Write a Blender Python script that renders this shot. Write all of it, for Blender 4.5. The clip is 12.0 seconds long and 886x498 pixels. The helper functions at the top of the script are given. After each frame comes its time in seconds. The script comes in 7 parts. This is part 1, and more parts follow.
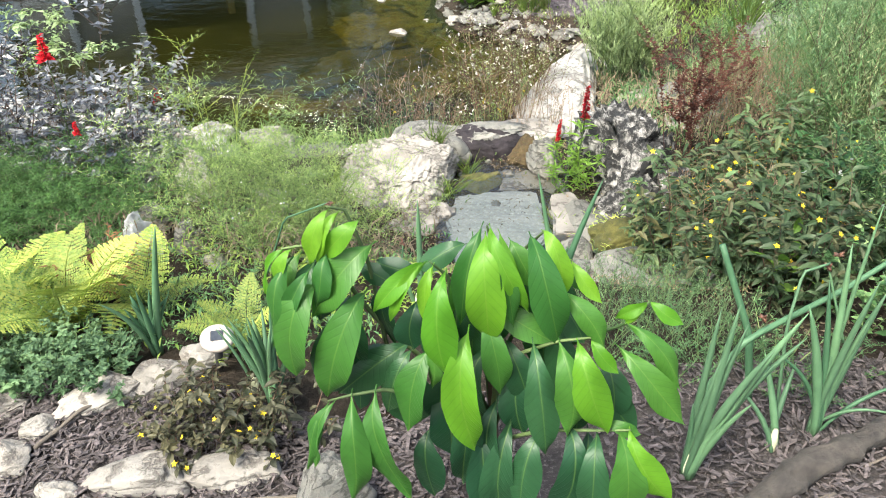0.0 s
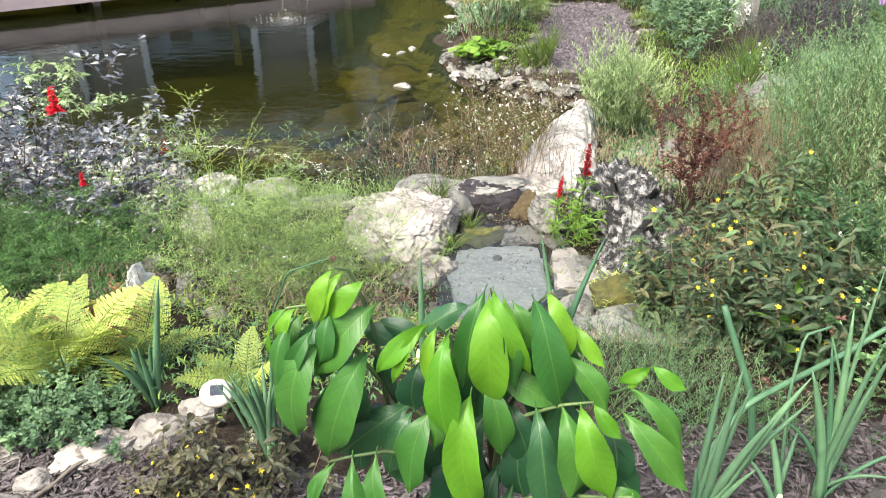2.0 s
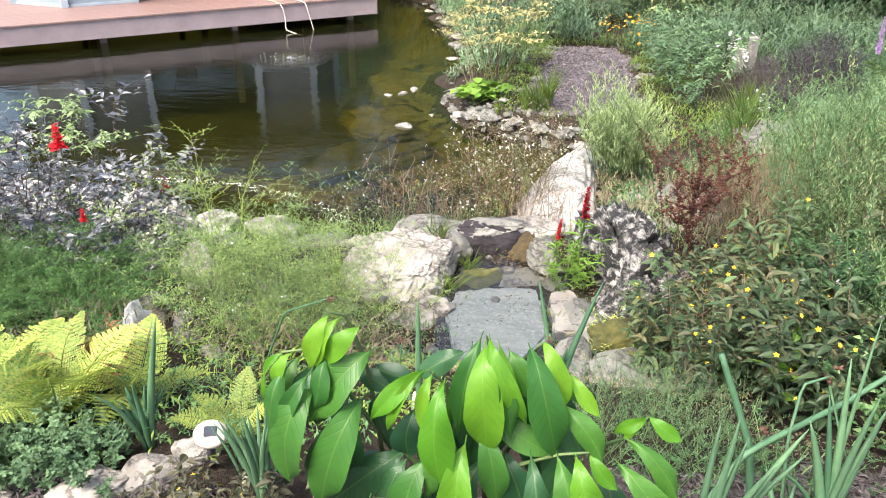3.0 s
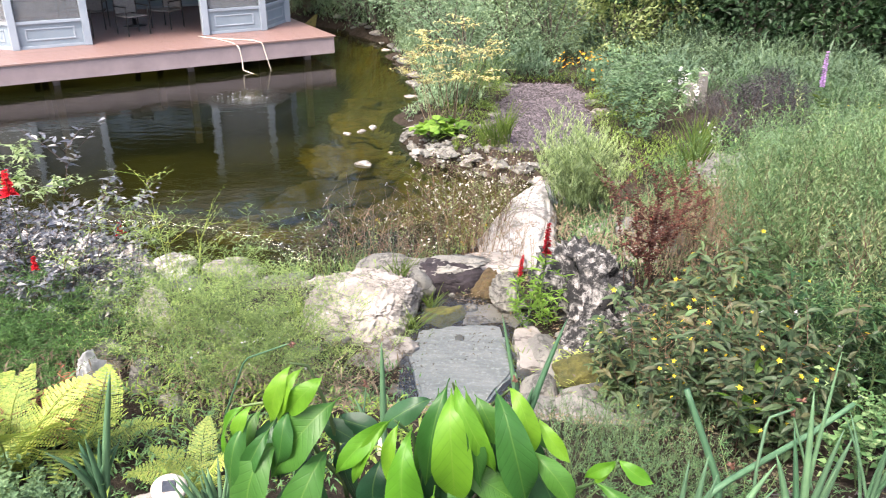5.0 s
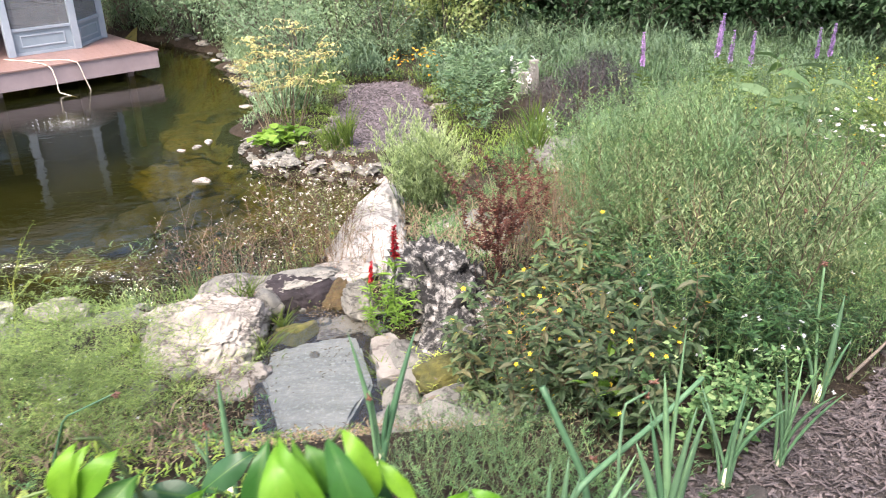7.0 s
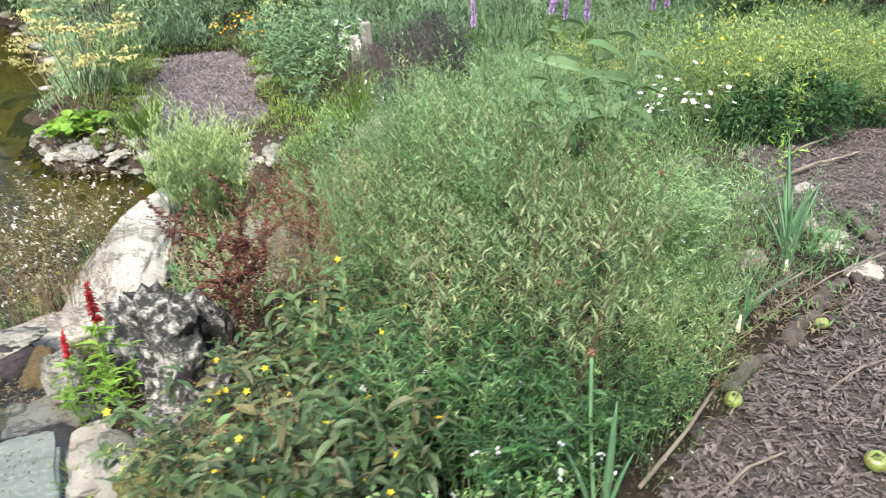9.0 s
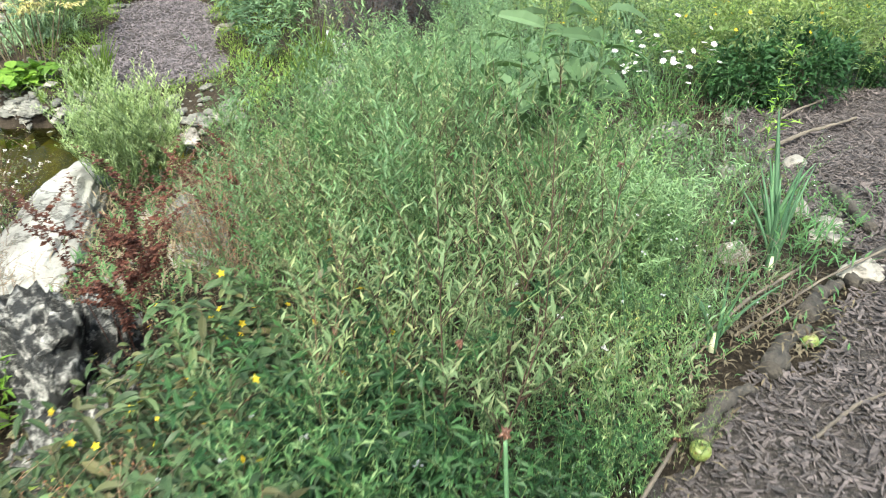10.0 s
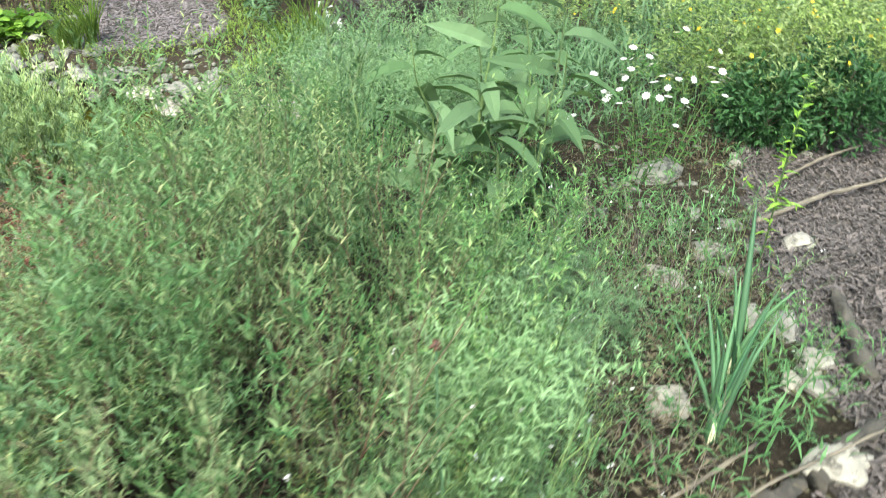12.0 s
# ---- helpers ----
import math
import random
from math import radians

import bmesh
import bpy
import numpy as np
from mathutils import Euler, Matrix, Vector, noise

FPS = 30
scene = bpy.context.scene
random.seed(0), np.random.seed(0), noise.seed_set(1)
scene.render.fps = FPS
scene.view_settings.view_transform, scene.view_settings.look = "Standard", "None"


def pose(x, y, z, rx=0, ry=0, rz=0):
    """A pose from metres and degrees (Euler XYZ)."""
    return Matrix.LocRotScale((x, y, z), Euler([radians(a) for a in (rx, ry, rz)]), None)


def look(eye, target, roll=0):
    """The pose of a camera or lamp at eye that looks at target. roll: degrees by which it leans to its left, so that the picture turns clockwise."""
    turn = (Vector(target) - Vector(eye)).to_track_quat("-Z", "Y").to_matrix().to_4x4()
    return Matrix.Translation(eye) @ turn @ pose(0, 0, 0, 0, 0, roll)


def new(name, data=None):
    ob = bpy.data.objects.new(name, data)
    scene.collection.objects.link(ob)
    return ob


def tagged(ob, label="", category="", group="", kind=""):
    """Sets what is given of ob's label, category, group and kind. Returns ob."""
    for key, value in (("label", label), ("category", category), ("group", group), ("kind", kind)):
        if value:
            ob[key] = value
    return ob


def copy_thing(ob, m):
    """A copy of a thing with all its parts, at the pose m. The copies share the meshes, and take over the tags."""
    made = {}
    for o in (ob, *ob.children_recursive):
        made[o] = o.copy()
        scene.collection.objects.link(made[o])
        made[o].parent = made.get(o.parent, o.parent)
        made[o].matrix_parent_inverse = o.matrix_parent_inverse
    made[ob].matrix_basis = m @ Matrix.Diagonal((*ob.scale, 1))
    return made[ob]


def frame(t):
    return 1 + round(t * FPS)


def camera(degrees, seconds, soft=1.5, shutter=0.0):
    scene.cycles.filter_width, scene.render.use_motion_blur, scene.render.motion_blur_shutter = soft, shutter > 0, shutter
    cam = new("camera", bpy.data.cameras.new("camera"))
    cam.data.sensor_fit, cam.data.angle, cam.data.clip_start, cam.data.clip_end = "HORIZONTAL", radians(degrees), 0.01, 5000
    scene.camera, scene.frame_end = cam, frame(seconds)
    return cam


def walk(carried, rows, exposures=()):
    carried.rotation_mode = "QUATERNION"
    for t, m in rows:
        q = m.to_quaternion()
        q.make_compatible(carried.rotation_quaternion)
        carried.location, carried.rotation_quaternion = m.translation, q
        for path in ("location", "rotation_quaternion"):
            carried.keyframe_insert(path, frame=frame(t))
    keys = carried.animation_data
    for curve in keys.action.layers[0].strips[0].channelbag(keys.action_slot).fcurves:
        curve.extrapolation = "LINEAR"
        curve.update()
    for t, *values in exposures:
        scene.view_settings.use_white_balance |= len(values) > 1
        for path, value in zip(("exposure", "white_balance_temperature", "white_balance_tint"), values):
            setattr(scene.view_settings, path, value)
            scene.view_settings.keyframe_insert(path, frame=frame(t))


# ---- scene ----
cam = camera(58.2, 12.0, soft=0.95, shutter=0.5)
PATH = [
    (0, (0.353, -0.124, 1.604), (0.123, 1.525, 0.496), -1.4),
    (0.5, (0.355, -0.121, 1.607), (0.122, 1.542, 0.521), -1.3),
    (1, (0.35, -0.118, 1.612), (0.116, 1.557, 0.545), -1.1),
    (1.5, (0.349, -0.118, 1.617), (0.112, 1.576, 0.581), -0.9),
    (2, (0.347, -0.121, 1.625), (0.109, 1.594, 0.624), -0.6),
    (2.5, (0.349, -0.121, 1.634), (0.107, 1.622, 0.683), 0.2),
    (3, (0.35, -0.118, 1.64), (0.108, 1.643, 0.723), 0.3),
    (5, (0.345, -0.096, 1.648), (0.194, 1.715, 0.811), 0.3),
    (5.5, (0.337, -0.092, 1.652), (0.264, 1.727, 0.825), 0.5),
    (6, (0.333, -0.07, 1.646), (0.39, 1.753, 0.825), 0.6),
    (6.5, (0.333, -0.036, 1.636), (0.502, 1.777, 0.809), -1.0),
    (6.7, (0.349, -0.014, 1.627), (0.536, 1.795, 0.795), -1.3),
    (8.3, (0.916, 0.603, 1.563), (1.265, 2.36, 0.673), -2.5),
    (8.5, (0.989, 0.696, 1.561), (1.429, 2.424, 0.656), -2.1),
    (9, (1.212, 0.892, 1.535), (1.68, 2.592, 0.591), -1.9),
    (9.5, (1.419, 1.076, 1.52), (1.881, 2.732, 0.499), -1.7),
    (10, (1.576, 1.338, 1.445), (2.046, 2.968, 0.385), -1.6),
    (10.5, (1.721, 1.546, 1.434), (2.184, 3.15, 0.333), -1.8),
    (11, (1.979, 1.722, 1.382), (2.428, 3.324, 0.273), -0.6),
    (11.5, (2.2, 1.902, 1.4), (2.594, 3.496, 0.257), -0.9),
    (12, (2.423, 2.083, 1.422), (2.751, 3.683, 0.268), 0.5),
]
walk(cam, [(t, look(eye, target, roll)) for t, eye, target, roll in PATH], [(0, 1.90, 6750, 1), (3, 1.93, 6750, 7), (6.5, 1.97, 6850, 14), (9.5, 1.84, 6700, -3), (11, 1.92, 6650, -10), (12, 1.97, 6650, -10)])

# ---- world, sun and exposure ----
SUN_EL, SUN_AZ = 57.0, -148.0  # degrees above the horizon; degrees east of the view's +y
world = bpy.data.worlds.new("sky")
scene.world = world
world.use_nodes = True
wn = world.node_tree
sky = wn.nodes.new("ShaderNodeTexSky")
sky.sky_type, sky.sun_disc = "NISHITA", False
sky.sun_elevation, sky.sun_rotation = radians(SUN_EL), radians(SUN_AZ)
sky.dust_density, sky.ozone_density = 5.0, 0.5
wn.links.new(sky.outputs[0], wn.nodes["Background"].inputs[0])
wn.nodes["Background"].inputs[1].default_value = 0.15
sun_data = bpy.data.lights.new("sun", "SUN")
sun_data.energy, sun_data.angle, sun_data.color = 2.4, radians(25.0), (1.0, 0.975, 0.93)
sun = new("sun", sun_data)
sun_dir = Vector((math.sin(radians(SUN_AZ)) * math.cos(radians(SUN_EL)), math.cos(radians(SUN_AZ)) * math.cos(radians(SUN_EL)), math.sin(radians(SUN_EL))))
sun.matrix_world = look(sun_dir * 40, (0, 0, 0))

rnd = np.random.RandomState(7)


def tone(c, k):
    """A colour scaled to its true reflectance."""
    return tuple(k * v for v in c)


# ---- materials ----
def mat_new(name):
    m = bpy.data.materials.new(name)
    m.use_nodes = True
    nt = m.node_tree
    for n in list(nt.nodes):
        nt.nodes.remove(n)
    return m, nt, nt.nodes.new("ShaderNodeOutputMaterial")


def node(nt, kind, **values):
    n = nt.nodes.new(kind)
    for key, value in values.items():
        n.inputs[key.replace("_", " ")].default_value = value
    return n


def ramp(nt, fac, stops):
    r = nt.nodes.new("ShaderNodeValToRGB")
    while len(r.color_ramp.elements) < len(stops):
        r.color_ramp.elements.new(0.5)
    for e, (p, c) in zip(r.color_ramp.elements, stops):
        e.position, e.color = p, (*c, 1)
    nt.links.new(fac, r.inputs[0])
    return r.outputs[0]


def noise_tex(nt, scale, detail=4.0, rough=0.6, space="Object", stretch=None):
    co = nt.nodes.new("ShaderNodeTexCoord")
    n = node(nt, "ShaderNodeTexNoise", Scale=scale, Detail=detail, Roughness=rough)
    out = co.outputs[space]
    if stretch:
        mp = nt.nodes.new("ShaderNodeMapping")
        mp.inputs["Scale"].default_value = stretch
        nt.links.new(out, mp.inputs[0])
        out = mp.outputs[0]
    nt.links.new(out, n.inputs["Vector"])
    return n.outputs[0]


def mix_col(nt, fac, a, b, blend="MIX"):
    m = nt.nodes.new("ShaderNodeMix")
    m.data_type, m.blend_type = "RGBA", blend
    for sock, v in ((m.inputs[0], fac), (m.inputs[6], a), (m.inputs[7], b)):
        if isinstance(v, (int, float)):
            sock.default_value = v
        elif isinstance(v, tuple):
            sock.default_value = (*v, 1)
        else:
            nt.links.new(v, sock)
    return m.outputs[2]


def bump(nt, height, strength=0.4, distance=0.01):
    b = node(nt, "ShaderNodeBump", Strength=strength, Distance=distance)
    nt.links.new(height, b.inputs["Height"])
    return b.outputs[0]


def leaf_mat(name, dark, light, translucent=0.35, rough=0.45, tip=None, scale=9.0, gloss=0.25):
    """Foliage: colour varies from leaf to leaf and within a leaf; light shines through."""
    dark, light = tone((dark[0], dark[1], dark[2] * 1.2), 0.62), tone((light[0], light[1], light[2] * 1.2), 0.62)
    tip = tone(tip, 0.62) if tip else None
    m, nt, out = mat_new(name)
    geo = nt.nodes.new("ShaderNodeNewGeometry")
    info = nt.nodes.new("ShaderNodeObjectInfo")
    add = nt.nodes.new("ShaderNodeMath")
    add.operation = "ADD"
    nt.links.new(geo.outputs["Random Per Island"], add.inputs[0])
    nt.links.new(info.outputs["Random"], add.inputs[1])
    fr = nt.nodes.new("ShaderNodeMath")
    fr.operation = "FRACT"
    nt.links.new(add.outputs[0], fr.inputs[0])
    stops = [(0.0, dark), (0.65, light)] + ([(0.93, tip)] if tip else [])
    c = ramp(nt, fr.outputs[0], stops)
    c = mix_col(nt, 1.0, c, ramp(nt, info.outputs["Random"], [(0.0, (0.52, 0.55, 0.55)), (0.55, (0.98, 0.98, 0.98)), (1.0, (1.36, 1.28, 1.18))]), "MULTIPLY")
    n = noise_tex(nt, scale, 5)
    c = mix_col(nt, ramp(nt, n, [(0.3, (0, 0, 0)), (0.75, (0.45, 0.45, 0.45))]), c, tuple(0.55 * v for v in dark))
    p = node(nt, "ShaderNodeBsdfPrincipled", Roughness=rough)
    p.inputs["Specular IOR Level"].default_value = gloss
    nt.links.new(c, p.inputs["Base Color"])
    nt.links.new(bump(nt, noise_tex(nt, scale * 8, 3), 0.25, 0.004), p.inputs["Normal"])
    tr = nt.nodes.new("ShaderNodeBsdfTranslucent")
    nt.links.new(mix_col(nt, 1.0, c, (1.0, 1.0, 0.55), "MULTIPLY"), tr.inputs[0])
    tr_mix = node(nt, "ShaderNodeMixShader", Fac=translucent)
    nt.links.new(p.outputs[0], tr_mix.inputs[1])
    nt.links.new(tr.outputs[0], tr_mix.inputs[2])
    nt.links.new(tr_mix.outputs[0], out.inputs[0])
    return m


def solid_mat(name, a, b, scale=6.0, rough=0.7, metal=0.0, bumps=0.3, bump_scale=None, spots=None, stretch=None, distance=0.01):
    a, b, spots = tone(a, 0.62), tone(b, 0.62), tone(spots, 0.62) if spots else None
    m, nt, out = mat_new(name)
    info = nt.nodes.new("ShaderNodeObjectInfo")
    geo = nt.nodes.new("ShaderNodeNewGeometry")
    n = noise_tex(nt, scale, 6, 0.65, stretch=stretch)
    c = ramp(nt, n, [(0.3, a), (0.7, b)])
    both = nt.nodes.new("ShaderNodeMath")
    both.operation = "ADD"
    nt.links.new(info.outputs["Random"], both.inputs[0])
    nt.links.new(geo.outputs["Random Per Island"], both.inputs[1])
    v = ramp(nt, both.outputs[0], [(0.0, (0.35, 0.35, 0.35)), (0.5, (0.8, 0.79, 0.79)), (1.0, (1.35, 1.33, 1.3))])
    c = mix_col(nt, 1.0, c, v, "MULTIPLY")
    if spots:
        s = noise_tex(nt, scale * 5.3, 8, 0.7)
        c = mix_col(nt, ramp(nt, s, [(0.52, (0, 0, 0)), (0.66, (1, 1, 1))]), c, spots)
    p = node(nt, "ShaderNodeBsdfPrincipled", Roughness=rough, Metallic=metal)
    nt.links.new(c, p.inputs["Base Color"])
    if bumps:
        nt.links.new(bump(nt, noise_tex(nt, bump_scale or scale * 7, 8, 0.7, stretch=stretch), bumps, distance), p.inputs["Normal"])
    nt.links.new(p.outputs[0], out.inputs[0])
    return m


def rock_mat(name, dark, light, crack, scale=3.0, band=(0.34, 0.66)):
    """Weathered stone: blotches, thin dark cracks along bedding, fine pits."""
    dark, light, crack = tone(dark, 0.56), tone(light, 0.56), tone(crack, 0.5)
    m, nt, out = mat_new(name)
    c = ramp(nt, noise_tex(nt, scale, 8, 0.68), [(band[0], dark), (band[1], light)])
    info = nt.nodes.new("ShaderNodeObjectInfo")
    c = mix_col(nt, 1.0, c, ramp(nt, info.outputs["Random"], [(0.0, (0.75, 0.74, 0.72)), (1.0, (1.08, 1.05, 1.0))]), "MULTIPLY")
    lines = noise_tex(nt, 3.0, 7, 0.62, stretch=(0.7, 0.7, 2.4))
    cut = ramp(nt, lines, [(0.475, (0, 0, 0)), (0.498, (0.85, 0.85, 0.85)), (0.515, (0, 0, 0))])
    c = mix_col(nt, cut, c, crack)
    pits = noise_tex(nt, 26.0, 6, 0.75)
    c = mix_col(nt, ramp(nt, pits, [(0.56, (0, 0, 0)), (0.70, (0.8, 0.8, 0.8))]), c, crack)
    p = node(nt, "ShaderNodeBsdfPrincipled", Roughness=0.9)
    nt.links.new(c, p.inputs["Base Color"])
    b1 = bump(nt, cut, 0.5, -0.02)
    b2 = node(nt, "ShaderNodeBump", Strength=0.9, Distance=0.02)
    nt.links.new(noise_tex(nt, 15.0, 9, 0.72), b2.inputs["Height"])
    nt.links.new(b1, b2.inputs["Normal"])
    nt.links.new(b2.outputs[0], p.inputs["Normal"])
    nt.links.new(p.outputs[0], out.inputs[0])
    return m


M_SOIL = solid_mat("soil", (0.018, 0.014, 0.011), (0.055, 0.043, 0.034), 7.0, 1.0, bumps=1.0, bump_scale=55, spots=(0.10, 0.082, 0.065), distance=0.03)
M_SOIL.node_tree.nodes["Principled BSDF"].inputs["Specular IOR Level"].default_value = 0.1
M_MULCH = solid_mat("mulch", (0.014, 0.011, 0.011), (0.06, 0.048, 0.048), 16.0, 0.95, bumps=1.0, bump_scale=45, spots=(0.18, 0.15, 0.15), stretch=(1, 2.5, 1), distance=0.02)
M_CHIP = solid_mat("wood_chip", (0.026, 0.021, 0.023), (0.165, 0.138, 0.146), 14.0, 0.9, bumps=0.5, stretch=(1, 6, 1))
M_LIME = rock_mat("limestone", (0.30, 0.275, 0.26), (0.62, 0.59, 0.565), (0.12, 0.10, 0.09))
M_GREY_ROCK = rock_mat("grey_rock", (0.15, 0.15, 0.145), (0.40, 0.39, 0.37), (0.05, 0.05, 0.045))
M_TUFA = rock_mat("pitted_rock", (0.012, 0.012, 0.015), (0.64, 0.63, 0.64), (0.01, 0.01, 0.012), 15.0, (0.48, 0.67))
# near-white: sky glare on the wet slab is put into the rock colour
M_PALE_GLARE_ROCK = rock_mat("pale_glare_rock", (0.48, 0.455, 0.44), (0.84, 0.82, 0.80), (0.14, 0.12, 0.11))
# near-black: wet stone, with the shade under the lip put into its colour
M_WET_SHADE_ROCK = solid_mat("wet_shaded_rock", (0.008, 0.006, 0.008), (0.04, 0.033, 0.04), 9.0, 0.8, bumps=1.0, bump_scale=30)
M_WET_SHADE_ROCK.node_tree.nodes["Principled BSDF"].inputs["Specular IOR Level"].default_value = 0.25
M_SLATE = solid_mat("slate", (0.25, 0.27, 0.285), (0.50, 0.52, 0.535), 8.0, 0.4, bumps=0.5, bump_scale=26, stretch=(0.5, 2.0, 1), spots=(0.56, 0.58, 0.59))
M_MOSS = solid_mat("moss", (0.05, 0.06, 0.014), (0.19, 0.18, 0.04), 22.0, 0.95, bumps=1.0, bump_scale=70, spots=(0.09, 0.075, 0.03), distance=0.03)
M_RUST_MOSS = solid_mat("rusty_moss", (0.045, 0.026, 0.014), (0.17, 0.115, 0.045), 20.0, 0.95, bumps=1.0, bump_scale=60, spots=(0.10, 0.10, 0.03), distance=0.03)
M_SILT = solid_mat("pond_silt", (0.013, 0.013, 0.004), (0.045, 0.042, 0.011), 0.8, 0.9, bumps=0.3, bump_scale=6)
M_POND_BED = solid_mat("pond_bed", (0.06, 0.058, 0.014), (0.26, 0.22, 0.055), 0.9, 0.9, bumps=0.6, bump_scale=9, spots=(0.07, 0.08, 0.02))
M_SUNKEN = solid_mat("algae_stone", (0.08, 0.07, 0.02), (0.32, 0.25, 0.085), 2.2, 0.9, bumps=0.6, bump_scale=9, spots=(0.07, 0.07, 0.018))
M_DECK = solid_mat("deck_board", (0.165, 0.105, 0.10), (0.25, 0.16, 0.15), 4.0, 0.42, bumps=0.15, stretch=(1, 12, 1))
M_FASCIA = solid_mat("fascia_board", (0.20, 0.16, 0.18), (0.27, 0.22, 0.24), 2.0, 0.65, bumps=0.1)
M_PAINT = solid_mat("blue_grey_paint", (0.19, 0.25, 0.31), (0.25, 0.31, 0.375), 2.5, 0.45, bumps=0.05)
M_WHITE = solid_mat("white_paint", (0.70, 0.73, 0.78), (0.80, 0.82, 0.85), 3.0, 0.5, bumps=0.05)
M_TRIM = solid_mat("pale_trim_paint", (0.27, 0.325, 0.40), (0.34, 0.395, 0.47), 3.0, 0.5, bumps=0.05)
M_SCREEN, nt, out = mat_new("insect_screen")  # a fine grey mesh: half of it is holes
holes = nt.nodes.new("ShaderNodeBsdfTransparent")
wires = node(nt, "ShaderNodeBsdfPrincipled", Roughness=0.5)
nt.links.new(ramp(nt, noise_tex(nt, 3.0, 4), [(0.3, (0.14, 0.15, 0.165)), (0.7, (0.19, 0.20, 0.215))]), wires.inputs["Base Color"])
weave = node(nt, "ShaderNodeMixShader", Fac=0.55)
for a, b in ((holes.outputs[0], weave.inputs[1]), (wires.outputs[0], weave.inputs[2]), (weave.outputs[0], out.inputs[0])):
    nt.links.new(a, b)
M_ROOF = solid_mat("shingle", (0.08, 0.075, 0.07), (0.16, 0.15, 0.14), 8.0, 0.9)
M_METAL = solid_mat("dark_metal", (0.03, 0.03, 0.032), (0.07, 0.07, 0.075), 5.0, 0.4, 0.6, bumps=0.0)
M_HOSE = solid_mat("hose", (0.46, 0.40, 0.35), (0.56, 0.50, 0.45), 6.0, 0.5, bumps=0.0)
M_LOG = solid_mat("weathered_log", (0.018, 0.016, 0.016), (0.10, 0.085, 0.076), 14.0, 0.9, bumps=1.0, bump_scale=60, spots=(0.05, 0.042, 0.038))
M_STICK = solid_mat("dry_stick", (0.07, 0.058, 0.05), (0.18, 0.15, 0.125), 8.0, 0.85)
M_CHIP_OLD = solid_mat("faded_wood_chip", (0.09, 0.076, 0.092), (0.25, 0.215, 0.245), 14.0, 0.9, bumps=0.5, stretch=(1, 6, 1))
M_DRY = leaf_mat("dry_stem", (0.17, 0.125, 0.07), (0.36, 0.29, 0.175), 0.2, 0.8)


# ---- mesh helpers ----
def as_mesh(name, verts, faces, mats, smooth=False):
    me = bpy.data.meshes.new(name)
    me.from_pydata([tuple(v) for v in np.asarray(verts, float).tolist()], [], faces)
    for m in mats if isinstance(mats, (list, tuple)) else [mats]:
        me.materials.append(m)
    if smooth:
        me.polygons.foreach_set("use_smooth", np.ones(len(me.polygons), bool))
    me.update()
    return me


def part(name, me, parent, label=""):
    ob = new(name, me)
    ob.parent = parent
    return tagged(ob, label)


def thing(name, at, label, category, group="", kind="", me=None):
    ob = new(name, me)
    ob.location = at
    return tagged(ob, label, category, group, kind)


class Soup:
    """Collects many small pieces into one mesh."""

    def __init__(self):
        self.v, self.f, self.n = [], [], 0

    def add(self, verts, faces):
        self.v.append(np.asarray(verts, float))
        self.f.extend([[i + self.n for i in q] for q in faces])
        self.n += len(verts)

    def mesh(self, name, mats, smooth=False):
        return as_mesh(name, np.concatenate(self.v) if self.v else np.zeros((0, 3)), self.f, mats, smooth)

    def tube(self, pts, radii, sides=5, cap=True):
        pts = np.asarray(pts, float)
        radii = np.broadcast_to(np.asarray(radii, float), (len(pts),))
        tang = np.gradient(pts, axis=0)
        tang /= np.linalg.norm(tang, axis=1)[:, None] + 1e-9
        ref = np.array([0.31, 0.83, 0.46])
        a = np.cross(tang, ref)
        a /= np.linalg.norm(a, axis=1)[:, None] + 1e-9
        b = np.cross(tang, a)
        ang = np.arange(sides) * 2 * np.pi / sides
        ring = a[:, None] * np.cos(ang)[None, :, None] + b[:, None] * np.sin(ang)[None, :, None]
        v = (pts[:, None] + ring * radii[:, None, None]).reshape(-1, 3)
        faces = [[i * sides + j, i * sides + (j + 1) % sides, (i + 1) * sides + (j + 1) % sides, (i + 1) * sides + j] for i in range(len(pts) - 1) for j in range(sides)]
        if cap:
            faces += [list(range(sides))[::-1], [(len(pts) - 1) * sides + j for j in range(sides)]]
        self.add(v, faces)

    def leaves(self, pos, axis, normal, length, width, shape="oval", droop=0.25, fold=0.15):
        """Many leaves at once: arrays of base points, axes, normals, lengths and widths."""
        tv, tf = leaf_template(shape, droop, fold)
        axis = axis / (np.linalg.norm(axis, axis=1)[:, None] + 1e-9)
        side = np.cross(axis, normal)
        side /= np.linalg.norm(side, axis=1)[:, None] + 1e-9
        nor = np.cross(side, axis)
        length, width = np.broadcast_to(length, (len(pos),)), np.broadcast_to(width, (len(pos),))
        v = pos[:, None] + axis[:, None] * (tv[None, :, 1:2] * length[:, None, None]) + side[:, None] * (tv[None, :, 0:1] * width[:, None, None]) + nor[:, None] * (tv[None, :, 2:3] * length[:, None, None])
        k = len(tv)
        for i in range(len(pos)):
            o = self.n + i * k
            self.f.extend([[o + j for j in q] for q in tf])
        self.v.append(v.reshape(-1, 3))
        self.n += k * len(pos)


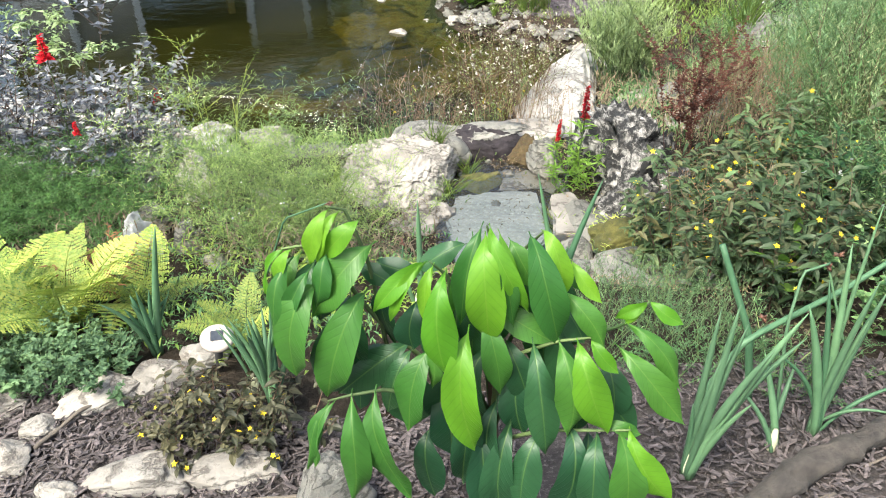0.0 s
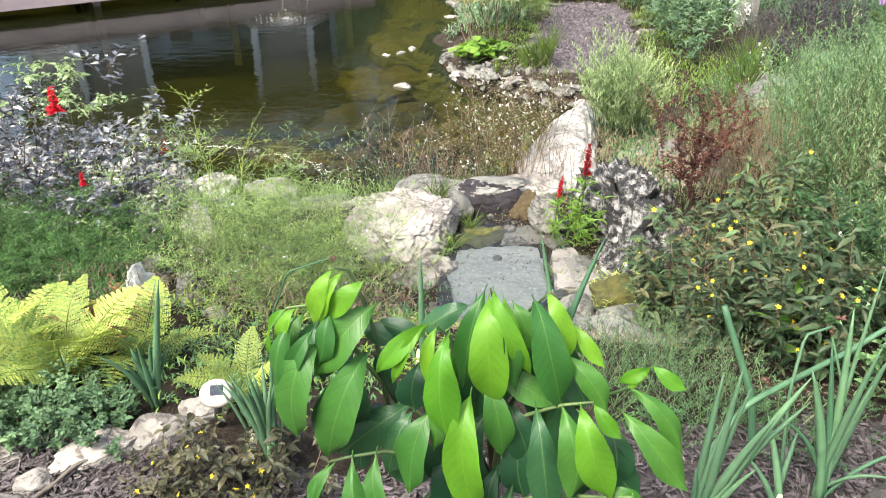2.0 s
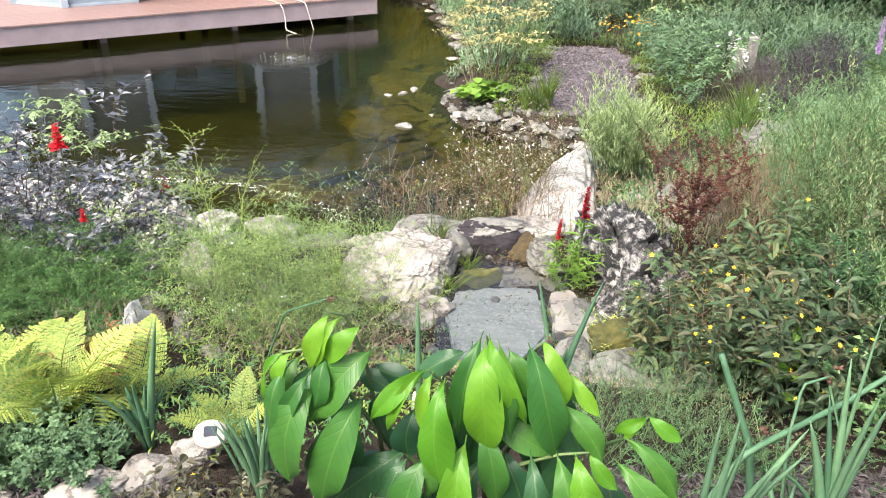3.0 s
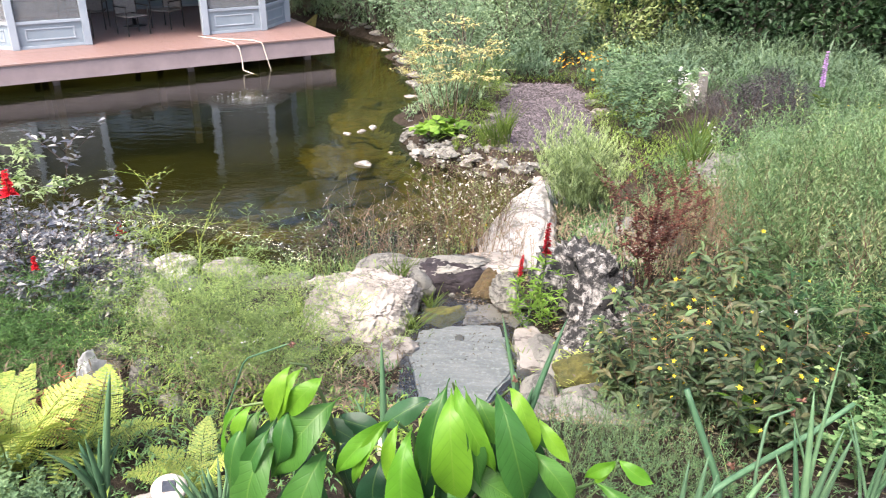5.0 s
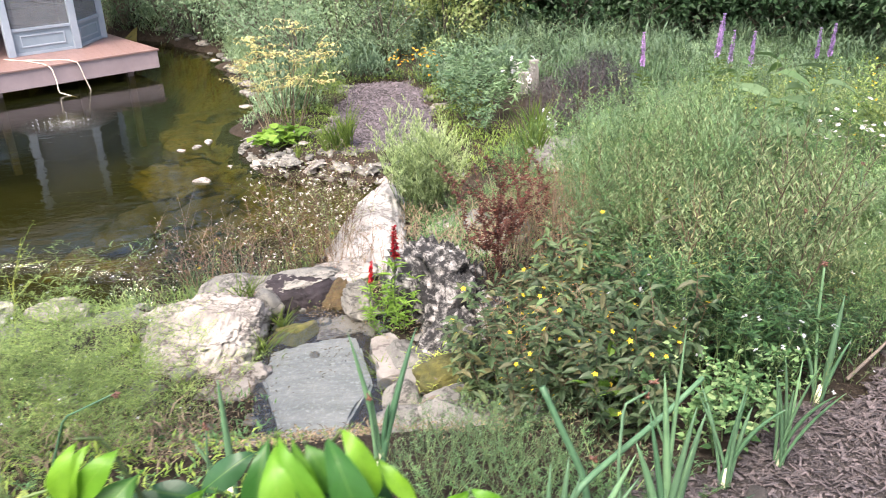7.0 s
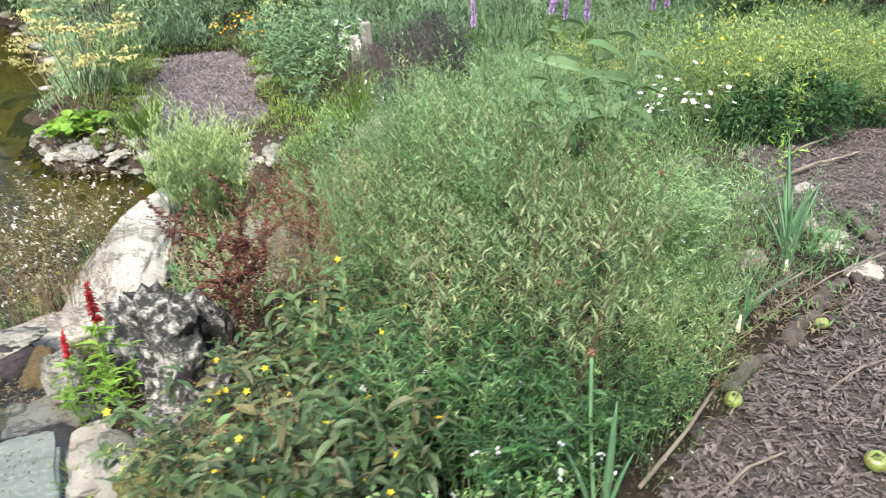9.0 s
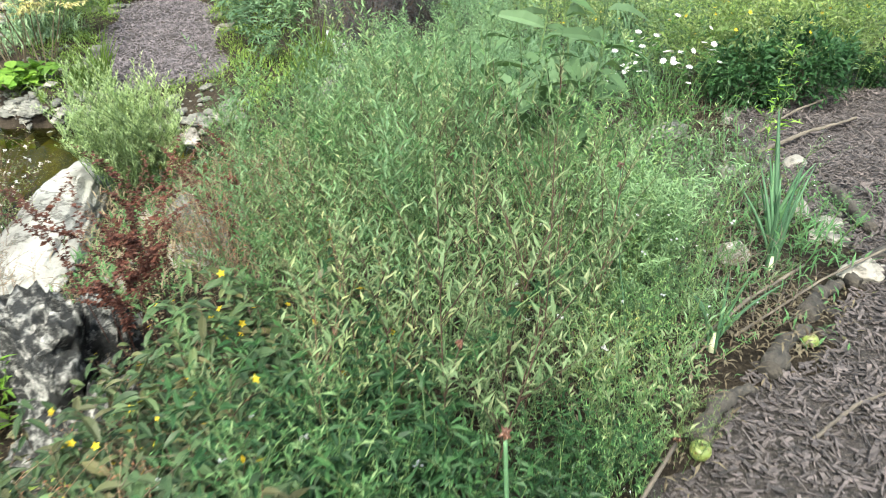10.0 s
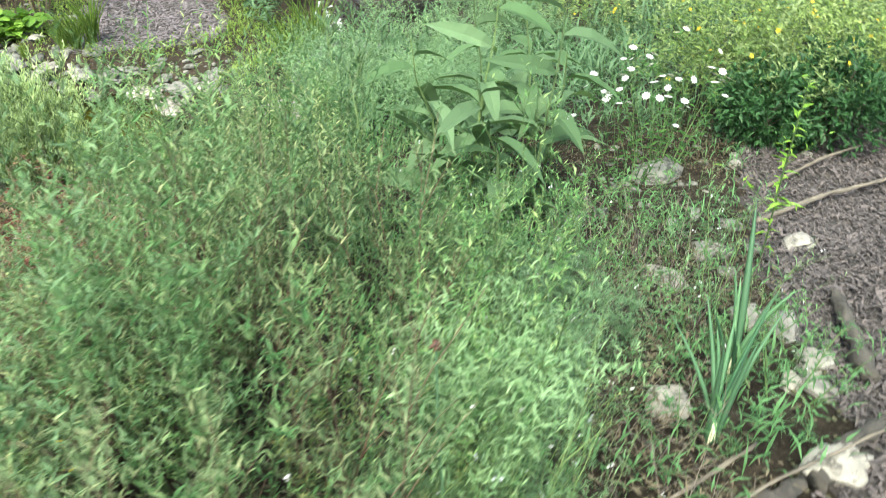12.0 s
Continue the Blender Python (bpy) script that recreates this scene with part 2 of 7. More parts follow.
def leaf_template(shape, droop, fold):
    """A leaf of length 1 along y and half-width 0.5 in x."""
    if shape == "tiny":
        v = [(0, 0, 0), (-0.5, 0.5, fold * 0.5), (0.5, 0.5, fold * 0.5), (0, 1, -droop)]
        return np.array(v, float), [[0, 2, 3, 1]]
    if shape == "slim":
        v = [(0, 0, 0), (-0.5, 0.42, fold * 0.5 - droop * 0.18), (0, 0.42, -droop * 0.18), (0.5, 0.42, fold * 0.5 - droop * 0.18), (0, 1, -droop)]
        return np.array(v, float), [[0, 2, 1], [0, 3, 2], [1, 2, 4], [2, 3, 4]]
    if shape == "blade":
        s = [0.0, 0.35, 0.7]
        w = [0.6, 1.0, 0.6]
    elif shape == "lance":
        s = [0.0, 0.3, 0.65]
        w = [0.1, 1.0, 0.6]
    else:
        s = [0.0, 0.22, 0.5, 0.78]
        w = [0.06, 0.78, 1.0, 0.68]
    v, f = [], []
    for a, b in zip(s, w):
        z = -droop * a * a
        v += [(-0.5 * b, a, z + fold * b * 0.5), (0, a, z), (0.5 * b, a, z + fold * b * 0.5)]
    v.append((0, 1, -droop))
    n = len(s)
    for i in range(n - 1):
        o = 3 * i
        f += [[o, o + 1, o + 4, o + 3], [o + 1, o + 2, o + 5, o + 4]]
    o = 3 * (n - 1)
    f += [[o, o + 1, 3 * n], [o + 1, o + 2, 3 * n]]
    return np.array(v, float), f


def box_soup(soup, lo, hi, m=None):
    x0, y0, z0 = lo
    x1, y1, z1 = hi
    v = np.array([(x0, y0, z0), (x1, y0, z0), (x1, y1, z0), (x0, y1, z0), (x0, y0, z1), (x1, y0, z1), (x1, y1, z1), (x0, y1, z1)], float)
    if m is not None:
        v = np.array([m @ Vector(p) for p in v])
    soup.add(v, [[3, 2, 1, 0], [4, 5, 6, 7], [0, 1, 5, 4], [1, 2, 6, 5], [2, 3, 7, 6], [3, 0, 4, 7]])


def box_mesh(name, lo, hi, mat, bevel=0.006):
    bm = bmesh.new()
    s = Soup()
    box_soup(s, lo, hi)
    vs = [bm.verts.new(p) for p in s.v[0]]
    for q in s.f:
        bm.faces.new([vs[i] for i in q])
    if bevel:
        bmesh.ops.bevel(bm, geom=bm.edges[:], offset=bevel, segments=1, affect="EDGES")
    me = bpy.data.meshes.new(name)
    bm.to_mesh(me)
    bm.free()
    me.materials.append(mat)
    return me


def unit(a):
    return a / (np.linalg.norm(a, axis=-1, keepdims=True) + 1e-9)


def smooth(a, b, x):
    t = np.clip((np.asarray(x, float) - a) / (b - a), 0, 1)
    return t * t * (3 - 2 * t)


# ---- the ground ----
WATER = -2.13


def pond_inside(x, y):
    """Metres inside the pond's shore; negative on land."""
    near = y - np.interp(x, [-20, -2.4, -1, 0.2, 1.0, 1.9], [7.1, 7.2, 7.0, 7.0, 7.4, 8.6])
    isle = np.interp(y, [7.5, 9.2, 10.2, 10.7, 11.0, 12, 14, 16.5, 18.7, 20.6, 22.4, 24], [1.9, 1.9, 1.4, 0.7, -0.4, -0.85, -1.05, -1.15, -1.85, -2.5, -3.7, -6]) - x
    wob = 0.12 * np.sin(3.1 * x + 1.7 * y) + 0.08 * np.sin(5.3 * y - 2.2 * x)
    return np.minimum(np.minimum(near, isle + 0.0), np.minimum(26 - y, x + 19)) + wob, isle


def ground(x, y):
    x, y = np.asarray(x, float), np.asarray(y, float)
    mid = np.interp(y, [0.5, 1.7, 2.3, 3.0, 4.2, 5.5, 6.7, 7.1, 8.5], [0, -0.01, -0.15, -0.62, -0.60, -0.84, -1.12, -2.05, -2.2])
    left = np.interp(y, [0.5, 1.7, 2.5, 4.0, 5.5, 7.0, 8.5], [0, -0.03, -0.18, -0.6, -1.25, -2.04, -2.2])
    right = np.interp(y, [1.5, 2.9, 4.4, 6.0, 9.0, 12.0, 16.0, 24.0, 40.0, 90.0], [-0.02, -0.14, -0.42, -0.72, -1.25, -1.55, -1.7, -1.5, 0.5, 3.0])
    far = np.interp(y, [8.0, 16.0, 24.0, 40.0, 90.0], [-1.88, -1.85, -1.6, 0.3, 3.0])
    edge = smooth(4.3, 5.0, y)
    z = left + (mid - left) * (smooth(-1.2, -0.3, x) * (1 - edge) + smooth(-0.3, 0.35, x) * edge)
    z = z + (far - z) * smooth(8.0, 9.5, y)
    z = z + (right - z) * smooth(1.0, 2.3 + 1.4 * smooth(6, 9, y), x)
    s, isle = pond_inside(x, y)
    bed = -4.0 + 1.5 * smooth(3.4, 1.0, isle) * smooth(8.0, 9.5, y) + 0.18 * np.sin(1.3 * x + 0.7 * y) * np.sin(1.9 * y - 0.4 * x)
    z = z + (bed - z) * smooth(-0.5, 1.5, s)
    z = z + 0.022 * np.sin(4.1 * x + 0.8) * np.sin(3.7 * y) + 0.012 * np.sin(11.0 * x) * np.sin(9.3 * y + 1.0)
    return z


def gz(x, y):
    return float(ground(x, y))


def stretch_axis(lo, hi, fine_lo, fine_hi, step, n_out):
    a = np.arange(fine_lo, fine_hi, step)
    left = fine_lo - np.geomspace(step, fine_lo - lo, n_out)[::-1]
    right = fine_hi + np.geomspace(step, hi - fine_hi, n_out)
    return np.concatenate([left, a, right])


gx, gy = stretch_axis(-600, 600, -12, 7, 0.11, 30), stretch_axis(-300, 900, -1, 20, 0.11, 30)
XX, YY = np.meshgrid(gx, gy)
ZZ = ground(XX, YY)
W, H = len(gx), len(gy)
gverts = np.stack([XX, YY, ZZ], -1).reshape(-1, 3)
ids = np.arange(W * H).reshape(H, W)
gfaces = np.stack([ids[:-1, :-1], ids[:-1, 1:], ids[1:, 1:], ids[1:, :-1]], -1).reshape(-1, 4)
me = as_mesh("ground", gverts, gfaces.tolist(), [M_SOIL, M_POND_BED, M_MULCH, M_SILT], True)
fc = gverts[gfaces].mean(1)


def mulched(x, y):
    """Where wood-chip mulch lies: the path and the strip before the stones, and the island's path."""
    edge = np.interp(x, [-3, -0.2, 0.5, 0.8, 1.5, 2.0, 2.6, 3.1, 3.8, 4.2, 4.7, 5.5, 8.0], [1.45, 1.45, 1.6, 1.8, 1.9, 2.2, 2.55, 2.8, 3.3, 4.4, 5.5, 6.0, 6.8])
    isle = (np.abs(x - np.interp(y, [10.6, 12.0, 15.2], [0.98, 0.85, 1.0]) - 0.08 * np.sin(5 * y)) < np.interp(y, [10.6, 12.5, 15.2], [0.78, 0.85, 0.6])) & (y > 11.0) & (y < 15.2)
    edge = edge + 0.05 * np.sin(5.0 * x) + 0.04 * np.sin(11.0 * x + 1.0)
    return ((y < edge) & (y > -6)) | isle


slot = np.where((fc[:, 2] < WATER - 0.10) & (fc[:, 1] > 6), 1, np.where(mulched(fc[:, 0], fc[:, 1]), 2, 0))
slot = np.where((slot == 1) & ((fc[:, 2] < WATER - 0.75) | (pond_inside(fc[:, 0], fc[:, 1])[1] > 3.0)), 3, slot)
me.polygons.foreach_set("material_index", slot.astype(np.int32))
tagged(new("ground", me), "dark soil garden ground sloping down to the pond", "ground", kind="structure")

# the pond's water: sees through to the bed, mirrors the bank and sky
M_WATER, nt, out = mat_new("pond_water")
clear = nt.nodes.new("ShaderNodeBsdfTransparent")
clear.inputs[0].default_value = (0.52, 0.52, 0.24, 1)
shine = node(nt, "ShaderNodeBsdfGlossy", Roughness=0.03)
shine.inputs[0].default_value = (0.95, 0.97, 1.0, 1)
fres = node(nt, "ShaderNodeFresnel", IOR=1.33)
murk = nt.nodes.new("ShaderNodeBsdfDiffuse")
murk.inputs[0].default_value = (0.011, 0.013, 0.004, 1)
deep = node(nt, "ShaderNodeMixShader", Fac=0.28)
nt.links.new(clear.outputs[0], deep.inputs[1])
nt.links.new(murk.outputs[0], deep.inputs[2])
rip = bump(nt, noise_tex(nt, 3.2, 3, 0.5, stretch=(1, 1.6, 1)), 0.10, 0.05)
# small waves along the near shore, where the stream runs in
at = nt.nodes.new("ShaderNodeTexCoord")
spot = nt.nodes.new("ShaderNodeMapping")
spot.vector_type = "POINT"
spot.inputs["Location"].default_value = (1.32, -4.38, 0)
spot.inputs["Scale"].default_value = (0.33, 0.6, 0)
nt.links.new(at.outputs["Object"], spot.inputs[0])
reach = nt.nodes.new("ShaderNodeTexGradient")
reach.gradient_type = "SPHERICAL"
nt.links.new(spot.outputs[0], reach.inputs[0])
waves = noise_tex(nt, 2.6, 3, 0.5, stretch=(0.7, 4.0, 1.0))
wave_bump = node(nt, "ShaderNodeBump", Distance=2.2)
nt.links.new(ramp(nt, reach.outputs[1], [(0.0, (0, 0, 0)), (0.5, (1, 1, 1))]), wave_bump.inputs["Strength"])
nt.links.new(waves, wave_bump.inputs["Height"])
nt.links.new(rip, wave_bump.inputs["Normal"])
rip = wave_bump.outputs[0]
# rings and churned water where the hose runs into the pond
stir = nt.nodes.new("ShaderNodeMapping")
stir.inputs["Location"].default_value = (4.71, -14.63, 0)
stir.inputs["Scale"].default_value = (1.0, 1.0, 0)
nt.links.new(at.outputs["Object"], stir.inputs[0])
near = nt.nodes.new("ShaderNodeTexGradient")
near.gradient_type = "SPHERICAL"
nt.links.new(stir.outputs[0], near.inputs[0])
churn = node(nt, "ShaderNodeBump", Distance=0.03)
nt.links.new(ramp(nt, near.outputs[1], [(0.1, (0, 0, 0)), (0.95, (1, 1, 1))]), churn.inputs["Strength"])
nt.links.new(noise_tex(nt, 11.0, 4, 0.7), churn.inputs["Height"])
nt.links.new(rip, churn.inputs["Normal"])
rip = churn.outputs[0]
nt.links.new(rip, fres.inputs["Normal"])
nt.links.new(rip, shine.inputs["Normal"])
wm = nt.nodes.new("ShaderNodeMixShader")
nt.links.new(fres.outputs[0], wm.inputs[0])
nt.links.new(deep.outputs[0], wm.inputs[1])
nt.links.new(shine.outputs[0], wm.inputs[2])
nt.links.new(wm.outputs[0], out.inputs[0])
wv, wf = [(-21, 6.2, WATER), (2.6, 6.2, WATER), (2.6, 27, WATER), (-21, 27, WATER)], [[0, 1, 2, 3]]
tagged(new("water", as_mesh("water", wv, wf, M_WATER)), "still olive-brown pond water mirroring the gazebo", "water", kind="structure")


# ---- gazebo on its deck, standing in the pond ----
G = Matrix(((0.82, -0.572, 0, -3.72), (0.572, 0.82, 0, 18.25), (0, 0, 1, -1.55), (0, 0, 0, 1)))
deck = thing("deck", (0, 0, 0), "reddish-brown timber deck with mauve-grey fascia over the pond", "deck")
deck.matrix_world = G
DX, DY = -11.0, 8.5
n_boards = 60
for i in range(n_boards):
    y0 = -0.03 + i * (DY + 0.03) / n_boards
    part("board", box_mesh("board", (DX, y0, -0.035), (0.03, y0 + DY / n_boards - 0.006, 0.0), M_DECK, 0.003), deck)
for nm, lo, hi in (("fascia", (DX, 0.0, -0.40), (0.0, 0.03, -0.037)), ("fascia", (-0.03, 0.032, -0.40), (0.0, DY, -0.037)), ("beam", (DX + 0.1, 0.5, -0.38), (-0.1, 0.62, -0.04)), ("beam", (DX + 0.1, 4.0, -0.38), (-0.1, 4.12, -0.04))):
    part(nm, box_mesh(nm, lo, hi, M_FASCIA), deck)
for px in (-0.5, -3.2, -5.9, -8.6):
    for py in (0.5, 4.0, 7.5):
        part("pile", box_mesh("pile", (px - 0.07, py - 0.07, -2.2), (px + 0.07, py + 0.07, -0.39), M_FASCIA), deck)

gazebo = thing("gazebo", (0, 0, 0), "pale blue-grey screened gazebo with white posts and open doorway", "gazebo")
gazebo.matrix_world = G
EAVE, FY = 2.45, 1.47


def panel_wall(p, q, door=False):
    """A wall bay from p to q in plan: corner posts, a kick panel with mouldings, dark screen above."""
    p, q = Vector((*p, 0)), Vector((*q, 0))
    ln = (q - p).length
    ux = (q - p).normalized()
    m = Matrix(((ux.x, -ux.y, 0, p.x), (ux.y, ux.x, 0, p.y), (0, 0, 1, 0), (0, 0, 0, 1)))
    bits = [("bottom_rail", (0.06, -0.02, 0.0), (ln - 0.06, 0.03, 0.06), M_TRIM), ("kick_panel", (0.06, 0.0, 0.06), (ln - 0.06, 0.025, 0.50), M_PAINT),
            ("moulding", (0.22, -0.014, 0.16), (ln - 0.22, -0.001, 0.19), M_TRIM), ("moulding", (0.22, -0.014, 0.38), (ln - 0.22, -0.001, 0.41), M_TRIM),
            ("moulding", (0.22, -0.014, 0.19), (0.25, -0.001, 0.38), M_TRIM), ("moulding", (ln - 0.25, -0.014, 0.19), (ln - 0.22, -0.001, 0.38), M_TRIM),
            ("sill", (0.06, -0.04, 0.50), (ln - 0.06, 0.04, 0.56), M_TRIM), ("screen", (0.06, 0.01, 0.56), (ln - 0.06, 0.016, EAVE - 0.12), M_SCREEN),
            ("muntin", (0.06, 0.018, 0.95), (ln - 0.06, 0.032, 0.97), M_METAL), ("muntin", (ln / 2 - 0.01, 0.018, 0.972), (ln / 2 + 0.01, 0.032, EAVE - 0.122), M_METAL),
            ("head_rail", (0.06, -0.02, EAVE - 0.12), (ln - 0.06, 0.03, EAVE), M_TRIM)]
    kick = None
    for nm, lo, hi, mt in ([bits[-1]] if door else bits):
        piece = part(nm, box_mesh(nm, lo, hi, mt, 0.004), kick if nm == "moulding" else gazebo)
        if nm != "moulding":
            piece.matrix_local = m
        if nm == "kick_panel":
            kick = piece


plan = [(-6.45, FY), (-5.05, FY), (-2.53, FY), (-1.17, FY), (-0.25, FY + 0.95), (-0.25, FY + 3.9), (-1.17, FY + 4.85), (-6.45, FY + 4.85), (-7.4, FY + 3.9), (-7.4, FY + 0.95)]
for i, p in enumerate(plan):
    panel_wall(p, plan[(i + 1) % len(plan)], door=(i == 1))
    part("post", box_mesh("post", (p[0] - 0.075, p[1] - 0.075, 0), (p[0] + 0.075, p[1] + 0.075, EAVE), M_TRIM, 0.008), gazebo)
rv = [Vector((x + (0.45 if x > -3.8 else -0.45), y + (0.45 if y > FY + 2.4 else -0.45), EAVE)) for x, y in plan if (x, y) not in ((-5.05, FY), (-2.53, FY))]
ridge = [(-5.4, FY + 2.42, EAVE + 1.6), (-2.2, FY + 2.42, EAVE + 1.6)]
bm = bmesh.new()
lower = [bm.verts.new(v) for v in rv]
upper = [bm.verts.new(v) for v in ridge]
for i, v in enumerate(rv):
    j = (i + 1) % len(rv)
    ui, uj = (0 if v.x < -3.8 else 1), (0 if rv[j].x < -3.8 else 1)
    bm.faces.new([lower[i], lower[j], upper[uj]] + ([upper[ui]] if ui != uj else []))
bmesh.ops.solidify(bm, geom=bm.faces[:], thickness=0.08)
me = bpy.data.meshes.new("roof")
bm.to_mesh(me)
bm.free()
me.materials.append(M_ROOF)
part("roof", me, gazebo, "dark shingled hip roof")


def rock(name, at, size, mat, label, seed=0, rough=0.28, turn=0.0, tilt=(0, 0), flat=0.0, cuts=3, category="rock", strata=0.0, group="", chisel=()):
    """A boulder: a ball pushed in and out by noise at three scales, chipped flat here and there."""
    bm = bmesh.new()
    bmesh.ops.create_icosphere(bm, subdivisions=cuts, radius=1.0)
    r = np.random.RandomState(seed)
    planes = [(Vector(unit(r.normal(size=3))), r.uniform(0.55, 0.85)) for _ in range(9)] + [(Vector(n).normalized(), h) for n, h in chisel]
    for v in bm.verts:
        d = v.co.normalized()
        k = 1.0 + rough * noise.noise(d * 1.3 + Vector((seed, 0, 0))) + 0.45 * rough * noise.noise(d * 3.4 + Vector((0, seed, 0))) + 0.22 * rough * noise.noise(d * 8.0 + Vector((0, 0, seed)))
        p = d * k
        for nrm, h in planes:
            over = p.dot(nrm) - h
            if over > 0:
                p -= nrm * over * 0.8
        if cuts > 3:
            p += d * rough * (0.16 * noise.noise(d * 15.0 + Vector((seed, 3, 0))) + 0.10 * noise.noise(d * 30.0 + Vector((seed, 7, 0))))
        if strata:
            ledge = p.z * 15 + 2.5 * noise.noise(p * 1.8)
            p.z += strata * math.sin(ledge)
            p *= 1.0 - 0.9 * strata * max(0.0, math.sin(ledge * 1.0 + 1.2)) ** 3
        v.co = Vector((p.x * size[0], p.y * size[1], max(p.z, -0.6) * size[2]))
    me = bpy.data.meshes.new(name)
    bm.to_mesh(me)
    bm.free()
    me.polygons.foreach_set("use_smooth", np.ones(len(me.polygons), bool))
    me.materials.append(mat)
    ob = thing(name, at, label, category, group, me=me)
    ob.rotation_euler = (radians(tilt[0]), radians(tilt[1]), radians(turn))
    return ob


# ---- stream rocks ----
rock("boulder", (-0.45, 3.80, -0.64), (0.45, 0.40, 0.40), M_LIME, "large pale weathered limestone boulder beside the stream pool", 3, 0.34, 0, (-24, 14), cuts=6, strata=0.02, chisel=[((-0.30, -0.62, 0.72), 0.50), ((0.96, -0.22, 0.15), 0.66), ((-0.85, -0.4, 0.3), 0.72), ((0.1, 0.2, 0.95), 0.78)])
rock("boulder", (-0.27, 3.43, -0.67), (0.25, 0.17, 0.16), M_LIME, "pale rounded limestone rock overhanging the pool's edge", 11, 0.35, 14, cuts=5, strata=0.04)
# a dark rock stands in for the shaded hollow under this boulder
rock("wet_boulder", (-0.12, 3.34, -0.73), (0.15, 0.10, 0.11), M_WET_SHADE_ROCK, "dark rock added as the shade of the hollow under the boulder", 12, 0.5, 30, cuts=4)
rock("boulder", (1.03, 3.62, -0.60), (0.17, 0.20, 0.26), M_TUFA, "black and white pitted rock under the loosestrife", 57, 0.9, 25, cuts=5)
rock("boulder", (0.87, 3.90, -0.58), (0.25, 0.33, 0.50), M_TUFA, "black and white pitted rock beside the stream", 21, 0.95, 10, (-14, 6), cuts=5)
rock("boulder", (0.80, 3.52, -0.66), (0.15, 0.20, 0.24), M_TUFA, "black and white pitted rock at the edge of the pool", 54, 0.6, 70, (8, 4), cuts=5)
rock("boulder", (0.95, 4.22, -0.62), (0.15, 0.22, 0.24), M_TUFA, "black and white pitted rock behind the cardinal flowers", 22, 0.6, 40, cuts=5)
rock("wet_boulder", (0.04, 4.20, -0.62), (0.27, 0.17, 0.23), M_WET_SHADE_ROCK, "wet rock face at the head of the pool, darkened for shade", 23, 0.5, 0, cuts=5, chisel=[((0, -0.1, 1), 0.52), ((0, -1, 0.05), 0.55)])
rock("boulder", (-0.14, 4.10, -0.54), (0.10, 0.12, 0.10), M_GREY_ROCK, "small grey rock wedged beside the wet rock face", 53, 0.4, 50)
rock("lip_stone", (0.04, 4.30, -0.485), (0.26, 0.14, 0.026), M_GREY_ROCK, "flat grey stone forming the lip above the pool", 24, 0.7, 8, (0, -3), cuts=5)
rock("boulder", (0.37, 3.98, -0.53), (0.11, 0.13, 0.12), M_GREY_ROCK, "small brownish rock beside the wet rock face", 25, 0.6, 30, cuts=5, strata=0.05)
rock("flat_rock", (0.50, 5.75, -0.83), (0.30, 1.45, 0.14), M_PALE_GLARE_ROCK, "long limestone slab beside the pond, its white glare put into the colour", 26, 0.30, -9, (-6, 0), cuts=5, strata=0.04)
rock("boulder", (-0.86, 4.70, -1.02), (0.26, 0.22, 0.18), M_LIME, "pale boulder behind the large rock near the water", 27, 0.35, 60, cuts=4)
rock("boulder", (-0.40, 4.75, -0.80), (0.34, 0.2, 0.15), M_GREY_ROCK, "grey rock among the marsh plants", 28, 0.35, 15)
rock("boulder", (0.22, 4.55, -0.62), (0.30, 0.18, 0.10), M_LIME, "low pale rock among dry stems", 29, 0.35, 0)
rock("boulder", (-1.30, 4.9, -1.08), (0.24, 0.18, 0.14), M_GREY_ROCK, "pale rock on the bank above the water", 30, 0.35, 40)
rock("boulder", (-1.80, 4.3, -0.86), (0.26, 0.2, 0.18), M_GREY_ROCK, "pale rock under the smoky bush", 31, 0.35, 80)
rock("boulder", (-2.3, 4.6, -1.0), (0.36, 0.28, 0.2), M_GREY_ROCK, "broad pale rock on the bank above the pond", 32, 0.35, 20)
rock("flat_rock", (0.62, 2.82, -0.50), (0.26, 0.15, 0.05), M_GREY_ROCK, "flat grey stone in the dry stream bed", 33, 0.3, -20)
rock("flat_rock", (0.84, 3.06, -0.55), (0.22, 0.16, 0.06), M_GREY_ROCK, "flat grey stone beside driftwood", 34, 0.3, 30)
rock("mossy_rock", (0.80, 3.24, -0.56), (0.20, 0.13, 0.11), M_MOSS, "rock covered in golden-green moss", 35, 0.4, 10, cuts=4)
rock("flat_rock", (0.60, 3.45, -0.57), (0.13, 0.2, 0.07), M_GREY_ROCK, "flat grey stone at the pool's rim", 39, 0.4, 15)
rock("boulder", (0.55, 3.12, -0.56), (0.12, 0.12, 0.08), M_GREY_ROCK, "grey stone at the pool's rim", 52, 0.4, 70)
rock("mossy_rock", (0.27, 4.10, -0.60), (0.10, 0.09, 0.16), M_RUST_MOSS, "rust-brown mossy stone beside the wet rock face", 58, 0.5, 15, cuts=4)
rock("mossy_rock", (0.02, 3.84, -0.61), (0.17, 0.11, 0.055), M_MOSS, "algae-covered stone in the pool", 36, 0.4, 30)
rock("standing_stone", (-1.19, 2.33, -0.12), (0.075, 0.05, 0.17), M_SLATE, "upright blue-grey stone among the ferns", 37, 0.7, 12, (8, -10), cuts=4)
rock("standing_stone", (-1.04, 2.42, -0.18), (0.08, 0.05, 0.14), M_GREY_ROCK, "upright grey stone among the ferns", 38, 0.7, 50, (-6, 12), cuts=4)
